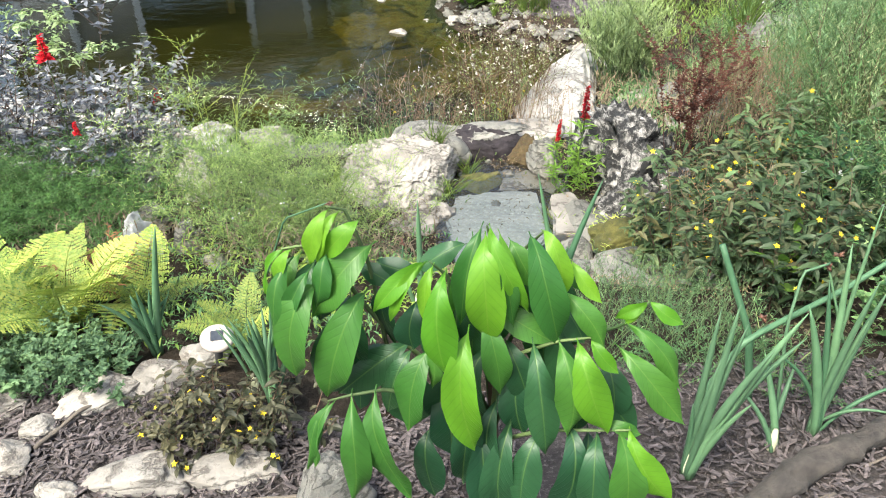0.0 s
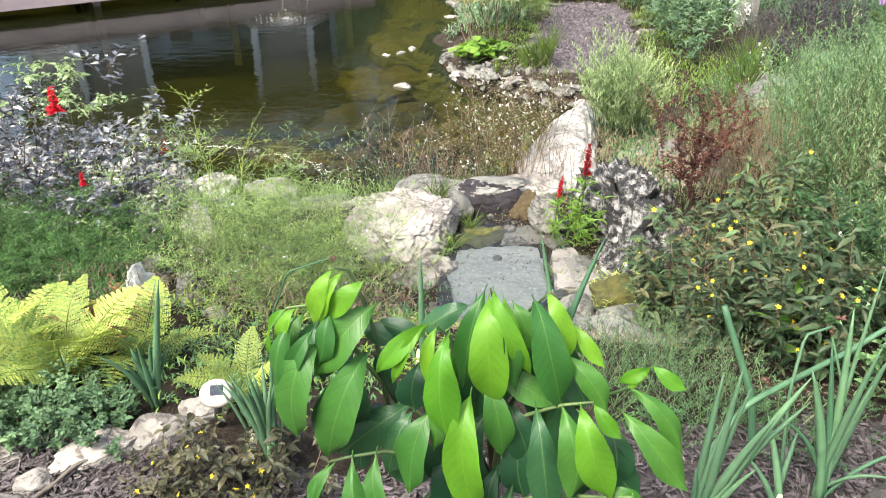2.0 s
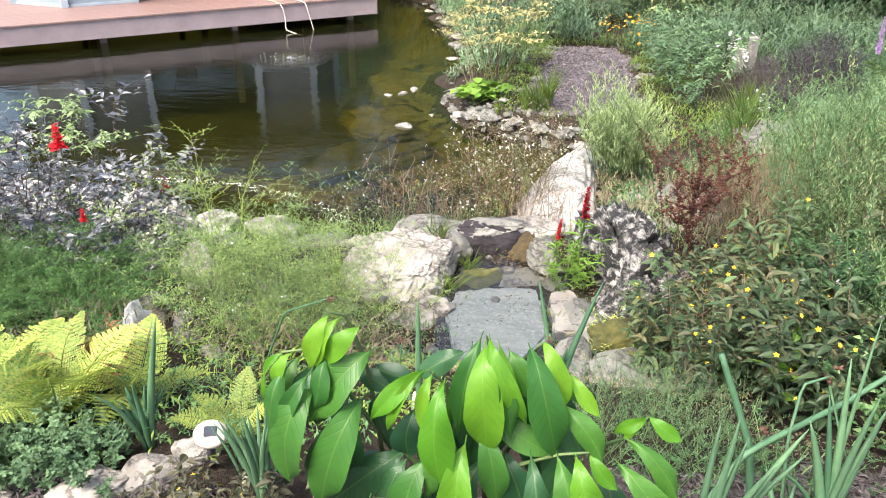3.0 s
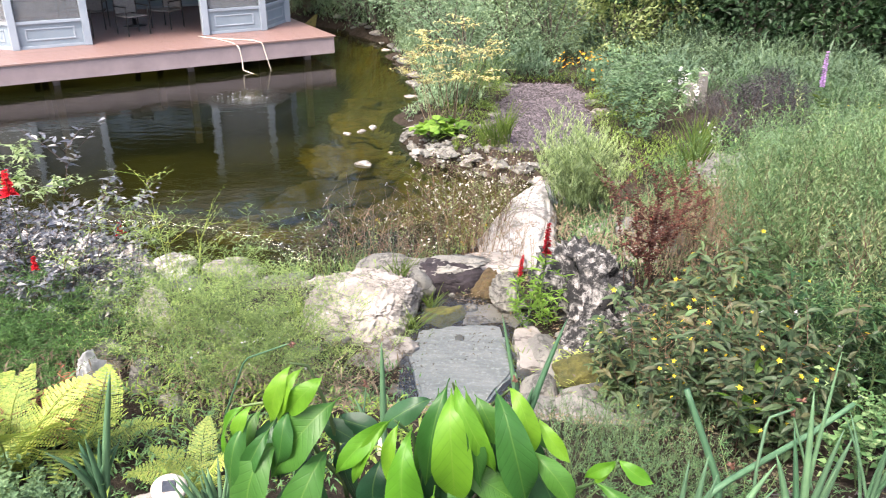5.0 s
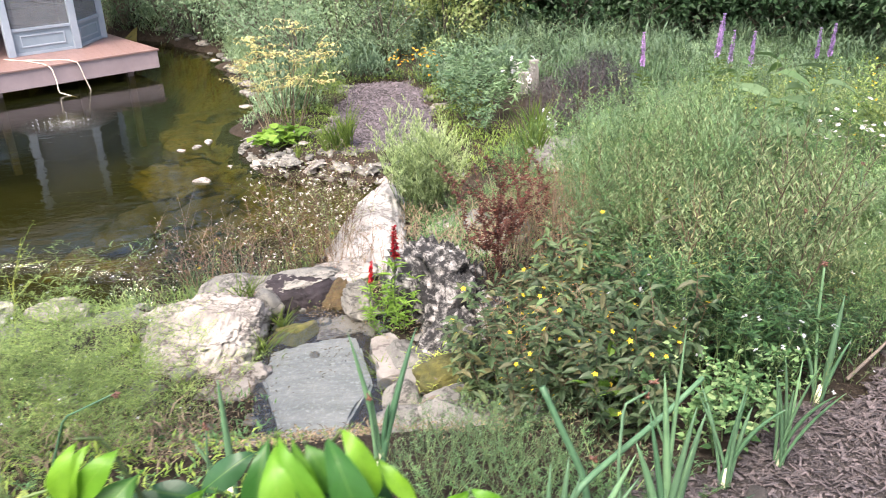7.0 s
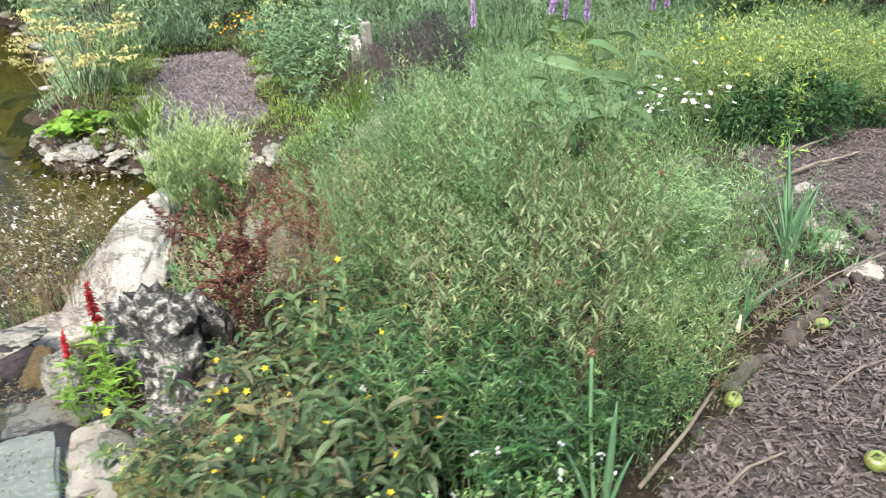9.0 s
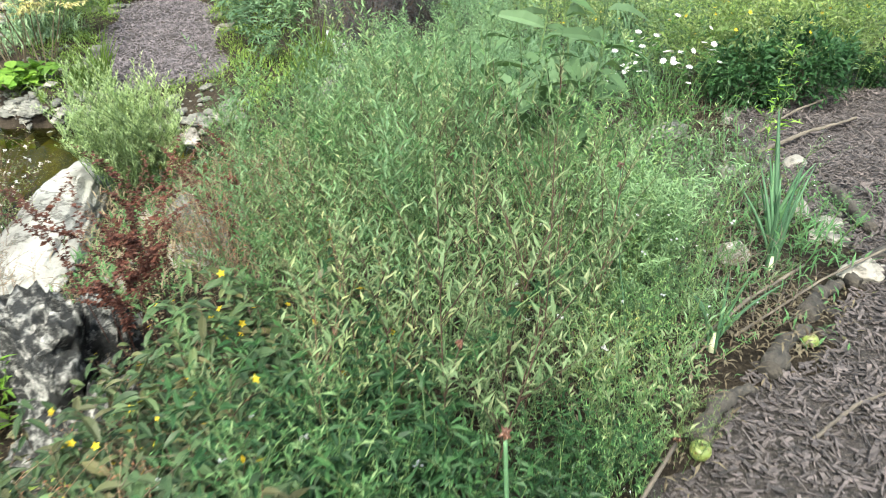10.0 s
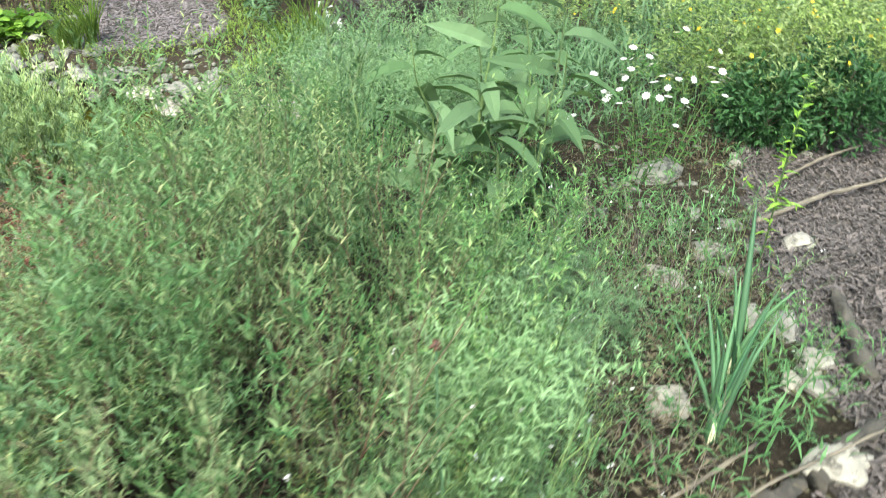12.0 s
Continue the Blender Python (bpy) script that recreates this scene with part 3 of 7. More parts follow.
rock("boulder", (-0.88, 2.30, -0.16), (0.06, 0.05, 0.07), M_LIME, "small pale stone among the feathery plants", 55, 0.5, 20, cuts=4)
for k, (sx, sy, sr, mt) in enumerate([(-1.30, 2.62, 0.10, M_GREY_ROCK), (-0.95, 3.05, 0.12, M_LIME), (-1.42, 3.3, 0.13, M_GREY_ROCK), (-0.62, 3.2, 0.09, M_GREY_ROCK)]):
    rock("boulder", (sx, sy, gz(sx, sy) + 0.05), (sr, sr * 0.8, sr * 0.8), mt, "weathered pale stone half hidden by feathery plants", 56 + k, 0.5, 40 * k, cuts=4)
# pale stones; the broad ones behind the smoky bush stand for water glare
for k, (sx, sy, sr, sh) in enumerate([(-2.12, 4.45, 0.17, 0.2), (-2.05, 3.8, 0.12, 0.17), (-1.66, 3.28, 0.11, 0.2), (-1.34, 3.18, 0.10, 0.2), (-1.62, 4.95, 0.2, 0.10), (-3.0, 5.3, 0.42, 0.22), (-2.62, 5.05, 0.3, 0.17), (-1.98, 4.75, 0.2, 0.10)]):
    rock("boulder", (sx, sy, gz(sx, sy) + 0.09), (sr, sr * 0.7, sh), M_PALE_GLARE_ROCK if k % 2 else M_LIME, "pale stone on the bank among the feathery plants", 130 + k, 0.6, 53 * k, (6, -8), cuts=4, strata=0.05)
for k, (sx, sy, sr, st) in enumerate([(0.72, 2.62, 0.20, 0.03), (0.98, 2.78, 0.18, 0.04), (0.92, 3.16, 0.2, 0.05), (1.02, 2.5, 0.14, 0.03), (0.5, 2.6, 0.16, 0.03)]):
    rock("flat_rock", (sx, sy, gz(sx, sy) + 0.02), (sr, sr * 0.55, st), M_GREY_ROCK, "flat grey stone layered in the dry stream bed", 80 + k, 0.45, 25 * k - 30, (4, 3), cuts=4, strata=0.05)
for i, (sx, sy, sr) in enumerate([(1.55, 7.3, 0.28), (1.85, 7.75, 0.3), (1.35, 7.75, 0.22), (2.1, 7.2, 0.25), (2.75, 8.7, 0.35), (3.1, 8.5, 0.3), (2.35, 6.9, 0.25), (1.5, 5.1, 0.2), (1.3, 5.5, 0.18)]):
    rock("boulder", (sx, sy, gz(sx, sy) + 0.05), (sr, sr * 0.8, sr * 0.6), M_GREY_ROCK if i % 3 else M_LIME, "pale rock at the end of the channel", 40 + i, 0.35, 37 * i)


def flat_slab(name, outline, z, thick, mat, label, category="stone slab", seed=0):
    """A flat stone with an uneven, rounded rim."""
    bm = bmesh.new()
    n = len(outline)
    pts = []
    for i in range(n):
        p, q = Vector(outline[i]), Vector(outline[(i + 1) % n])
        for k in range(6):
            c = p.lerp(q, k / 6)
            pts.append(c + Vector((noise.noise(Vector((c.x * 6, c.y * 6, seed))), noise.noise(Vector((c.y * 6, c.x * 6, seed + 4))))) * 0.018)
    face = bm.faces.new([bm.verts.new((p.x, p.y, 0)) for p in pts])
    top = bmesh.ops.extrude_face_region(bm, geom=[face])
    for g in top["geom"]:
        if isinstance(g, bmesh.types.BMVert):
            g.co.z += thick
    rim = [e for e in bm.edges if all(v.co.z > thick * 0.9 for v in e.verts)]
    bmesh.ops.bevel(bm, geom=rim, offset=0.014, segments=2, affect="EDGES")
    bmesh.ops.recalc_face_normals(bm, faces=bm.faces[:])
    me = bpy.data.meshes.new(name)
    bm.to_mesh(me)
    bm.free()
    me.materials.append(mat)
    return thing(name, (0, 0, z - thick), label, category, me=me)


slab = flat_slab("stone_slab", [(-0.11, 3.40), (-0.09, 3.66), (0.12, 3.73), (0.36, 3.74), (0.41, 3.3), (0.28, 2.95), (0.0, 2.95)], -0.58, 0.05, M_SLATE, "smooth blue-grey flat slab lying under shallow water")
flat_slab("stone_slab", [(0.13, 3.77), (0.16, 3.93), (0.30, 4.0), (0.44, 3.96), (0.50, 3.80), (0.44, 3.72), (0.38, 3.77)], -0.578, 0.05, M_LIME, "rough pale grey slab between the smooth slab and the wet rock", seed=4)
flat_slab("stone_slab", [(0.44, 3.28), (0.41, 3.52), (0.43, 3.69), (0.54, 3.72), (0.62, 3.55), (0.58, 3.30)], -0.555, 0.06, M_LIME, "small pale grey slab at the pool's rim", seed=5)
M_POOL, nt, out = mat_new("pool_water")
pool_clear = nt.nodes.new("ShaderNodeBsdfTransparent")
pool_clear.inputs[0].default_value = (0.9, 0.92, 0.9, 1)
pool_shine = node(nt, "ShaderNodeBsdfGlossy", Roughness=0.04)
pool_mix = nt.nodes.new("ShaderNodeMixShader")
pool_f = node(nt, "ShaderNodeFresnel", IOR=1.7)
nt.links.new(bump(nt, noise_tex(nt, 20, 4, 0.6, stretch=(1, 2.2, 1)), 0.35, 0.02), pool_shine.inputs["Normal"])
for a, b in ((pool_f.outputs[0], pool_mix.inputs[0]), (pool_clear.outputs[0], pool_mix.inputs[1]), (pool_shine.outputs[0], pool_mix.inputs[2]), (pool_mix.outputs[0], out.inputs[0])):
    nt.links.new(a, b)
tagged(new("pool_water", as_mesh("pool_water", [(-0.12, 2.8, -0.565), (0.46, 2.8, -0.565), (0.56, 4.05, -0.565), (-0.2, 4.05, -0.565)], [[0, 1, 2, 3]], M_POOL)), "shallow clear water in the stream pool", "water", kind="structure")


# ---- foliage materials ----
L_ASTER = leaf_mat("aster_leaf", (0.09, 0.215, 0.065), (0.21, 0.385, 0.13), 0.33, 0.6, (0.40, 0.54, 0.26))
L_MINT = leaf_mat("mint_leaf", (0.07, 0.17, 0.05), (0.15, 0.30, 0.11), 0.3, 0.5)
L_BLUE = leaf_mat("blue_herb_leaf", (0.09, 0.18, 0.075), (0.21, 0.35, 0.15), 0.3, 0.6)
L_DARKF = leaf_mat("dark_feather_leaf", (0.045, 0.12, 0.025), (0.10, 0.22, 0.05), 0.35, 0.55)
L_LIGHTF = leaf_mat("light_feather_leaf", (0.21, 0.35, 0.075), (0.42, 0.56, 0.18), 0.45, 0.55)
L_PLUME = leaf_mat("plume_leaf", (0.15, 0.28, 0.11), (0.31, 0.48, 0.23), 0.4, 0.55)
L_ASTER2 = leaf_mat("grey_aster_leaf", (0.155, 0.245, 0.095), (0.325, 0.44, 0.20), 0.33, 0.65, (0.50, 0.55, 0.32))
L_OLIVE = leaf_mat("olive_aster_leaf", (0.14, 0.23, 0.07), (0.30, 0.41, 0.145), 0.33, 0.65, (0.48, 0.48, 0.2))
L_WILLOW = leaf_mat("willow_bush_leaf", (0.36, 0.52, 0.18), (0.62, 0.77, 0.36), 0.4, 0.55)
L_PALE = leaf_mat("pale_bush_leaf", (0.24, 0.35, 0.10), (0.45, 0.55, 0.23), 0.4, 0.55)
L_FERN = leaf_mat("fern_leaf", (0.30, 0.47, 0.09), (0.63, 0.76, 0.17), 0.4, 0.5, (0.74, 0.76, 0.19))
L_LOOSE = leaf_mat("loosestrife_leaf", (0.05, 0.092, 0.034), (0.13, 0.205, 0.08), 0.28, 0.5, (0.18, 0.17, 0.085))
L_BRONZE = leaf_mat("bronze_leaf", (0.035, 0.042, 0.02), (0.11, 0.105, 0.05), 0.2, 0.5)
# smoky leaves; the near-white tip colour paints glare on a few of them
L_PURPLE = leaf_mat("smoky_leaf", (0.05, 0.053, 0.058), (0.23, 0.237, 0.25), 0.2, 0.32, (0.52, 0.52, 0.54), gloss=1.0)
L_MILK = leaf_mat("milkweed_leaf", (0.026, 0.075, 0.025), (0.062, 0.15, 0.046), 0.3, 0.5)
L_FELT = leaf_mat("felted_leaf", (0.15, 0.26, 0.10), (0.26, 0.39, 0.18), 0.35, 0.8, gloss=0.15)
L_ONION = leaf_mat("onion_leaf", (0.075, 0.18, 0.08), (0.16, 0.30, 0.14), 0.12, 0.5, scale=14)
L_GRASS = leaf_mat("grass_leaf", (0.13, 0.24, 0.04), (0.28, 0.40, 0.08), 0.4, 0.5)
L_GOLD = leaf_mat("golden_leaf", (0.66, 0.62, 0.18), (0.92, 0.86, 0.38), 0.4, 0.5)
L_LIME = leaf_mat("lime_leaf", (0.15, 0.32, 0.035), (0.27, 0.46, 0.07), 0.4, 0.45)
L_RUST = leaf_mat("rust_seed", (0.07, 0.026, 0.017), (0.165, 0.062, 0.038), 0.15, 0.7)
L_RUSTF = leaf_mat("rust_frond", (0.22, 0.09, 0.04), (0.42, 0.20, 0.10), 0.2, 0.7)
L_DUSK = leaf_mat("dusky_bush_leaf", (0.05, 0.046, 0.042), (0.13, 0.118, 0.108), 0.2, 0.7)
# leaves of the wood: shade among the trees is put into this dark colour
L_WOOD_SHADE = leaf_mat("shaded_wood_leaf", (0.02, 0.055, 0.02), (0.055, 0.115, 0.042), 0.25, 0.5, scale=3)
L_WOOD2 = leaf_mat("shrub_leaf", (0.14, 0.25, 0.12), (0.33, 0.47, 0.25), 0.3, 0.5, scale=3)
L_SUMAC = leaf_mat("sumac_leaf", (0.13, 0.25, 0.11), (0.27, 0.42, 0.20), 0.3, 0.55)
L_STEM = leaf_mat("green_stem", (0.08, 0.15, 0.045), (0.16, 0.23, 0.08), 0.1, 0.6)
L_BROWN = leaf_mat("brown_stem", (0.09, 0.05, 0.03), (0.18, 0.11, 0.07), 0.05, 0.7)
F_WHITE = leaf_mat("white_petal", (0.68, 0.68, 0.62), (0.82, 0.82, 0.78), 0.3, 0.6)
F_CREAM = leaf_mat("cream_petal", (0.72, 0.68, 0.55), (0.95, 0.92, 0.80), 0.3, 0.6)
F_YELLOW = leaf_mat("yellow_petal", (0.75, 0.52, 0.02), (0.85, 0.68, 0.05), 0.3, 0.6)
F_RED = leaf_mat("red_petal", (0.62, 0.01, 0.025), (0.78, 0.03, 0.05), 0.3, 0.5)
F_PURPLE = leaf_mat("purple_petal", (0.56, 0.32, 0.72), (0.74, 0.52, 0.86), 0.3, 0.5)
F_AMBER = leaf_mat("amber_petal", (0.80, 0.36, 0.02), (0.88, 0.50, 0.04), 0.3, 0.6)
M_BARK = solid_mat("bark", (0.05, 0.04, 0.032), (0.14, 0.115, 0.09), 6.0, 0.9, bumps=0.8, stretch=(1, 1, 0.25))
M_BULB = solid_mat("bulbil", (0.06, 0.023, 0.015), (0.14, 0.062, 0.038), 40.0, 0.5, bumps=0.1)
M_APPLE = solid_mat("apple_skin", (0.15, 0.20, 0.05), (0.25, 0.30, 0.10), 12.0, 0.4, bumps=0.0, spots=(0.16, 0.10, 0.04))

GOLDEN = 2.39996


def flowers(soup, pos, normal, radius, petals=6, shape="tiny", up=0.3):
    """A ring of petals at every place."""
    pos, normal = np.asarray(pos, float), unit(np.asarray(normal, float))
    ref = np.where(np.abs(normal[:, 2:3]) > 0.9, np.array([[1.0, 0, 0]]), np.array([[0, 0, 1.0]]))
    a = unit(np.cross(normal, ref))
    b = np.cross(normal, a)
    for k in range(petals):
        t = 2 * np.pi * k / petals
        ax = a * math.cos(t) + b * math.sin(t) + up * normal
        soup.leaves(pos, ax, normal, radius, np.broadcast_to(radius, (len(pos),)) * 0.62, shape, 0.1, 0.1)


def weed(name, label, category, height=0.7, spread=0.25, stems=6, leaf=(0.035, 0.009), per_stem=26, branches=5, per_branch=9, m_leaf=None, m_stem=None, shape="lance",
         start=0.15, lean=0.4, droop=0.3, leaf_up=0.5, stem_r=0.003, blooms=None, seed=0, taper=0.5, branch_len=0.35, base=0.05, bend=1.6, b0=0.3):
    """A herb: curved stems with side shoots, leaves set round them, and blooms at the tips. blooms: (share, radius, petals, material, name, per tip)."""
    r = np.random.RandomState(seed)
    st, lf, tips = Soup(), Soup(), []
    P, A, Lg = [], [], []

    def run(p0, d0, ln, n_leaf, rad, s0, sub):
        k = 4 if sub else 6
        s = np.linspace(0, 1, k)
        out = d0.copy()
        out[2] = 0
        pts = p0 + d0 * (s[:, None] * ln) + np.array([0, 0, -0.10 * ln]) * (s[:, None] ** 2) * sub + out * (0.25 * lean * ln * s[:, None] ** 2) + r.normal(0, 0.012 * ln, (k, 3)) * s[:, None]
        st.tube(pts, rad * (1 - 0.7 * s), 3, False)
        ls = s0 + (1 - s0) * (np.arange(n_leaf) + r.uniform(0, 1, n_leaf)) / n_leaf
        idx = np.clip(ls * (k - 1), 0, k - 1.001)
        i0 = idx.astype(int)
        fr = (idx - i0)[:, None]
        pp = pts[i0] * (1 - fr) + pts[i0 + 1] * fr
        az = np.arange(n_leaf) * GOLDEN + r.uniform(0, 6.28)
        ax = np.stack([np.cos(az), np.sin(az), leaf_up + r.normal(0, 0.3, n_leaf)], 1)
        P.append(pp), A.append(ax), Lg.append(leaf[0] * r.uniform(0.6, 1.25, n_leaf) * (1 - taper * ls))
        return pts

    for i in range(stems):
        az = i * GOLDEN + r.uniform(-0.4, 0.4)
        q = math.sqrt((i + 0.5) / stems) if stems > 1 else 0.2
        p0 = np.array([math.cos(az), math.sin(az), 0]) * base * q
        d = unit(np.array([math.cos(az) * spread * q, math.sin(az) * spread * q, height]))
        ln = height * r.uniform(0.72, 1.1) * (1.08 - 0.22 * q)
        pts = run(p0, d, ln, per_stem, stem_r, start, 0)
        tips.append((pts[-1], pts[-1] - pts[-2]))
        for b in range(branches):
            s = r.uniform(b0, 0.97)
            bz = b * GOLDEN + r.uniform(0, 6.28)
            bd = unit(np.array([math.cos(bz), math.sin(bz), r.uniform(0.3 * bend, bend)]))
            at = pts[0] + (pts[-1] - pts[0]) * s
            i0 = int(s * 5)
            at = pts[i0] * (1 - (s * 5 - i0)) + pts[min(i0 + 1, 5)] * (s * 5 - i0)
            bp = run(at, bd, ln * branch_len * r.uniform(0.5, 1.1), per_branch, stem_r * 0.55, 0.1, 1)
            tips.append((bp[-1], bp[-1] - bp[-2]))
    P, A, Lg = np.concatenate(P), np.concatenate(A), np.concatenate(Lg)
    lf.leaves(P, A, np.array([0, 0, 1.0]) + r.normal(0, 0.35, (len(P), 3)), Lg, Lg * (leaf[1] / leaf[0]) * r.uniform(0.8, 1.2, len(P)), shape, droop, 0.2)
    ob = thing(name, (0, 0, 0), label, category)
    tagged(part("stalk", st.mesh("stalk", m_stem or L_STEM), ob), kind="stuff")
    tagged(part("foliage", lf.mesh("foliage", m_leaf), ob), kind="stuff")
    if blooms:
        share, rad, petals, m_f, fname, each = blooms
        fl = Soup()
        pick = [t for t in tips if r.uniform() < share]
        pos = np.array([t[0] + r.normal(0, rad * (0.9 if each > 1 else 0.01), 3) for t in pick for _ in range(each)])
        nor = np.array([unit(t[1]) + np.array([0, -0.3, 0.5]) for t in pick for _ in range(each)])
        if len(pos):
            flowers(fl, pos, nor, rad * r.uniform(0.8, 1.2, len(pos)), petals)
            tagged(part("bloom", fl.mesh("bloom", m_f), ob, fname), kind="stuff")
    return ob


def seat(x, y, scale=1.0, turn=None, sink=0.01, tilt=0.0, wide=1.0):
    turn = rnd.uniform(0, 360) if turn is None else turn
    m = pose(x, y, gz(x, y) - sink, tilt, 0, turn)
    return m @ Matrix.Diagonal((scale * wide, scale * wide, scale, 1))


def plant_out(protos, spots, group=""):
    """Sets prototypes and copies of them out over the spots (x, y, scale)."""
    used = set()
    for i, (x, y, sc) in enumerate(spots):
        p = protos[i % len(protos)]
        m = seat(x, y, sc)
        if p not in used:
            p.matrix_basis = m
            used.add(p)
            if group:
                p["group"] = group
        else:
            copy_thing(p, m)
    for p in protos:
        if p not in used:
            for o in (*p.children_recursive, p):
                bpy.data.objects.remove(o)


def patch(n, cx, cy, rx, ry, s0=0.8, s1=1.15, turn=0.0, keep=None):
    out = []
    c, s = math.cos(radians(turn)), math.sin(radians(turn))
    i = 0
    while len(out) < n and i < n * 20:
        q, a = math.sqrt((i % n + 0.5) / n) * rnd.uniform(0.85, 1.1), i * GOLDEN + rnd.uniform(-0.3, 0.3)
        u, v = q * math.cos(a) * rx, q * math.sin(a) * ry
        x, y = cx + c * u - s * v, cy + s * u + c * v
        i += 1
        if keep is None or keep(x, y):
            out.append((x, y, rnd.uniform(s0, s1)))
    return out


# ---- the wild bed: asters, mint, loosestrife ----
def aster(seed, tall=0.85, m=None):
    return weed("aster_plant", "bushy green aster with narrow leaves and thin stems", "plant", tall, 0.22, 7, (0.038, 0.0092), 28, 7, 13, m or L_ASTER, L_STEM, "slim", 0.12, seed=seed, base=0.10, leaf_up=1.1, droop=0.22, bend=2.6)


protos = [aster(1), aster(2, 0.9, L_ASTER2), aster(3, 0.8, L_OLIVE), aster(4, 0.85, L_ASTER2), aster(9, 0.85)]
tall_protos = [weed("tall_aster", "tall dark-stemmed aster with pale narrow leaf tips", "plant", 1.0, 0.22, 4, (0.05, 0.010), 34, 8, 14, L_PLUME if s == 5 else L_ASTER2, L_BROWN if s == 6 else L_STEM, "slim", 0.2, seed=s, base=0.10, bend=3.2, leaf_up=1.4, droop=0.2) for s in (5, 6)]
plant_out(tall_protos, patch(28, 1.95, 3.5, 0.72, 1.08, 0.7, 1.18, -18, lambda x, y: x > 1.6 and y > 2.6), "tall asters in the wild bed")
bed = patch(32, 2.0, 3.45, 0.74, 1.08, 0.45, 1.15, -18, lambda x, y: x > 1.62 and y > 2.3)
bed += patch(9, 2.35, 2.75, 0.30, 0.35, 0.45, 0.75, keep=lambda x, y: y > 2.42 and x < 2.75)
bed += patch(14, 2.2, 4.8, 0.5, 0.5, 0.85, 1.1, keep=lambda x, y: x > 1.8)
bed += patch(7, 2.75, 3.4, 0.25, 0.4, 0.5, 0.8, -25)
bed += patch(9, 2.85, 3.75, 0.32, 0.55, 0.5, 0.9)
bed += patch(16, 1.95, 5.5, 0.55, 0.4, 0.6, 0.85)
plant_out(protos, bed, "asters in the wild bed")

protos = [weed("asclepias_plant", "upright green herb with broad pointed leaves", "plant", 0.62, 0.16, 4, (0.060, 0.019), 26, 4, 8, L_MILK, L_STEM, "lance", 0.1, seed=s, base=0.08) for s in (11, 12)]
plant_out(protos, patch(12, 1.66, 2.7, 0.3, 0.28, 0.85, 1.1) + patch(9, 1.84, 2.36, 0.2, 0.12, 0.6, 0.85) + patch(9, 2.22, 2.5, 0.22, 0.10, 0.4, 0.65, 20), "broad-leaved herbs in the wild bed")

protos = [weed("loosestrife_plant", "olive-leaved loosestrife with small yellow flowers", "plant", 0.52, 0.20, 6, (0.080, 0.030), 20, 3, 7, L_LOOSE, L_BROWN, "oval", 0.15, 0.5, 0.45, 0.25, blooms=(0.34, 0.0115, 5, F_YELLOW, "small yellow flowers", 1), seed=s, base=0.10) for s in (21, 22, 23)]
plant_out(protos, patch(25, 1.22, 2.85, 0.33, 0.75, 0.7, 1.15, keep=lambda x, y: x > 0.85 + 0.25 * (y > 3.2)) + patch(14, 1.5, 3.25, 0.26, 0.55, 0.85, 1.2), "loosestrife by the stream")

protos = [weed("bronze_loosestrife", "low bronze-leaved loosestrife with yellow flowers", "plant", 0.22, 0.16, 5, (0.050, 0.026), 10, 2, 5, L_BRONZE, L_BROWN, "oval", 0.1, 0.5, 0.4, 0.3, blooms=(0.16, 0.012, 5, F_YELLOW, "small yellow flowers", 1), seed=s, base=0.08) for s in (31, 32)]
plant_out(protos, patch(10, -0.44, 1.30, 0.2, 0.11, 0.65, 0.95), "bronze loosestrife among the stones")

# ---- feathery foliage ----
def feather(name, label, seed, m, tall, leafsize=(0.026, 0.0022), n=7, spread=0.5, blooms=None, bend=0.9):
    return weed(name, label, "plant", tall, spread, n, leafsize, 28, 10, 16, m, L_STEM, "tiny", 0.08, 0.7, 0.2, 0.6, 0.0016, seed=seed, base=0.10, bend=bend, branch_len=0.45, taper=0.3, blooms=blooms)


protos = [feather("feathery_fern", "dark green feathery foliage plant in a low mound", s, L_DARKF, 0.42, (0.034, 0.0048), 9, 0.6) for s in (41, 42)]
plant_out(protos, patch(22, -1.72, 2.55, 0.65, 0.30, 0.8, 1.1, keep=lambda x, y: x < -1.32), "dark feathery mounds")
protos = [feather("asparagus_plant", "light green feathery asparagus-like plant", s, L_LIGHTF, 0.72, (0.046, 0.0042), 6, 0.50, (0.12, 0.006, 5, F_WHITE, "pale speck-like flowers", 1), 1.5) for s in (43, 44, 45)]
plant_out(protos, patch(24, -0.82, 2.72, 0.48, 0.46, 0.5, 1.05, keep=lambda x, y: not (x < -0.82 and y < 2.62)) + patch(5, -1.0, 3.4, 0.4, 0.4, 0.35, 0.5) + [(-0.92, 2.36, 0.34), (-0.80, 2.22, 0.32), (-0.74, 2.40, 0.42), (-0.66, 2.10, 0.32)], "light feathery plants above the pond")
protos = [weed("lavender_plant", "low grey-green lavender with fine needle leaves", "plant", 0.22, 0.14, 12, (0.022, 0.003), 22, 2, 8, L_BLUE, L_STEM, "tiny", 0.1, 0.5, 0.1, 1.0, 0.0015, seed=s, base=0.09) for s in (46, 47)]
plant_out(protos, patch(26, 0.74, 2.08, 0.36, 0.36, 0.8, 1.2, keep=lambda x, y: y > 1.6 and x > 0.5), "lavender behind the pawpaw")
protos = [feather("cosmos_plant", "tall light green plume of thread-like leaves", s, L_PLUME, 1.1, (0.075, 0.011), 7, 0.28, None, 2.4) for s in (51, 52, 53)]
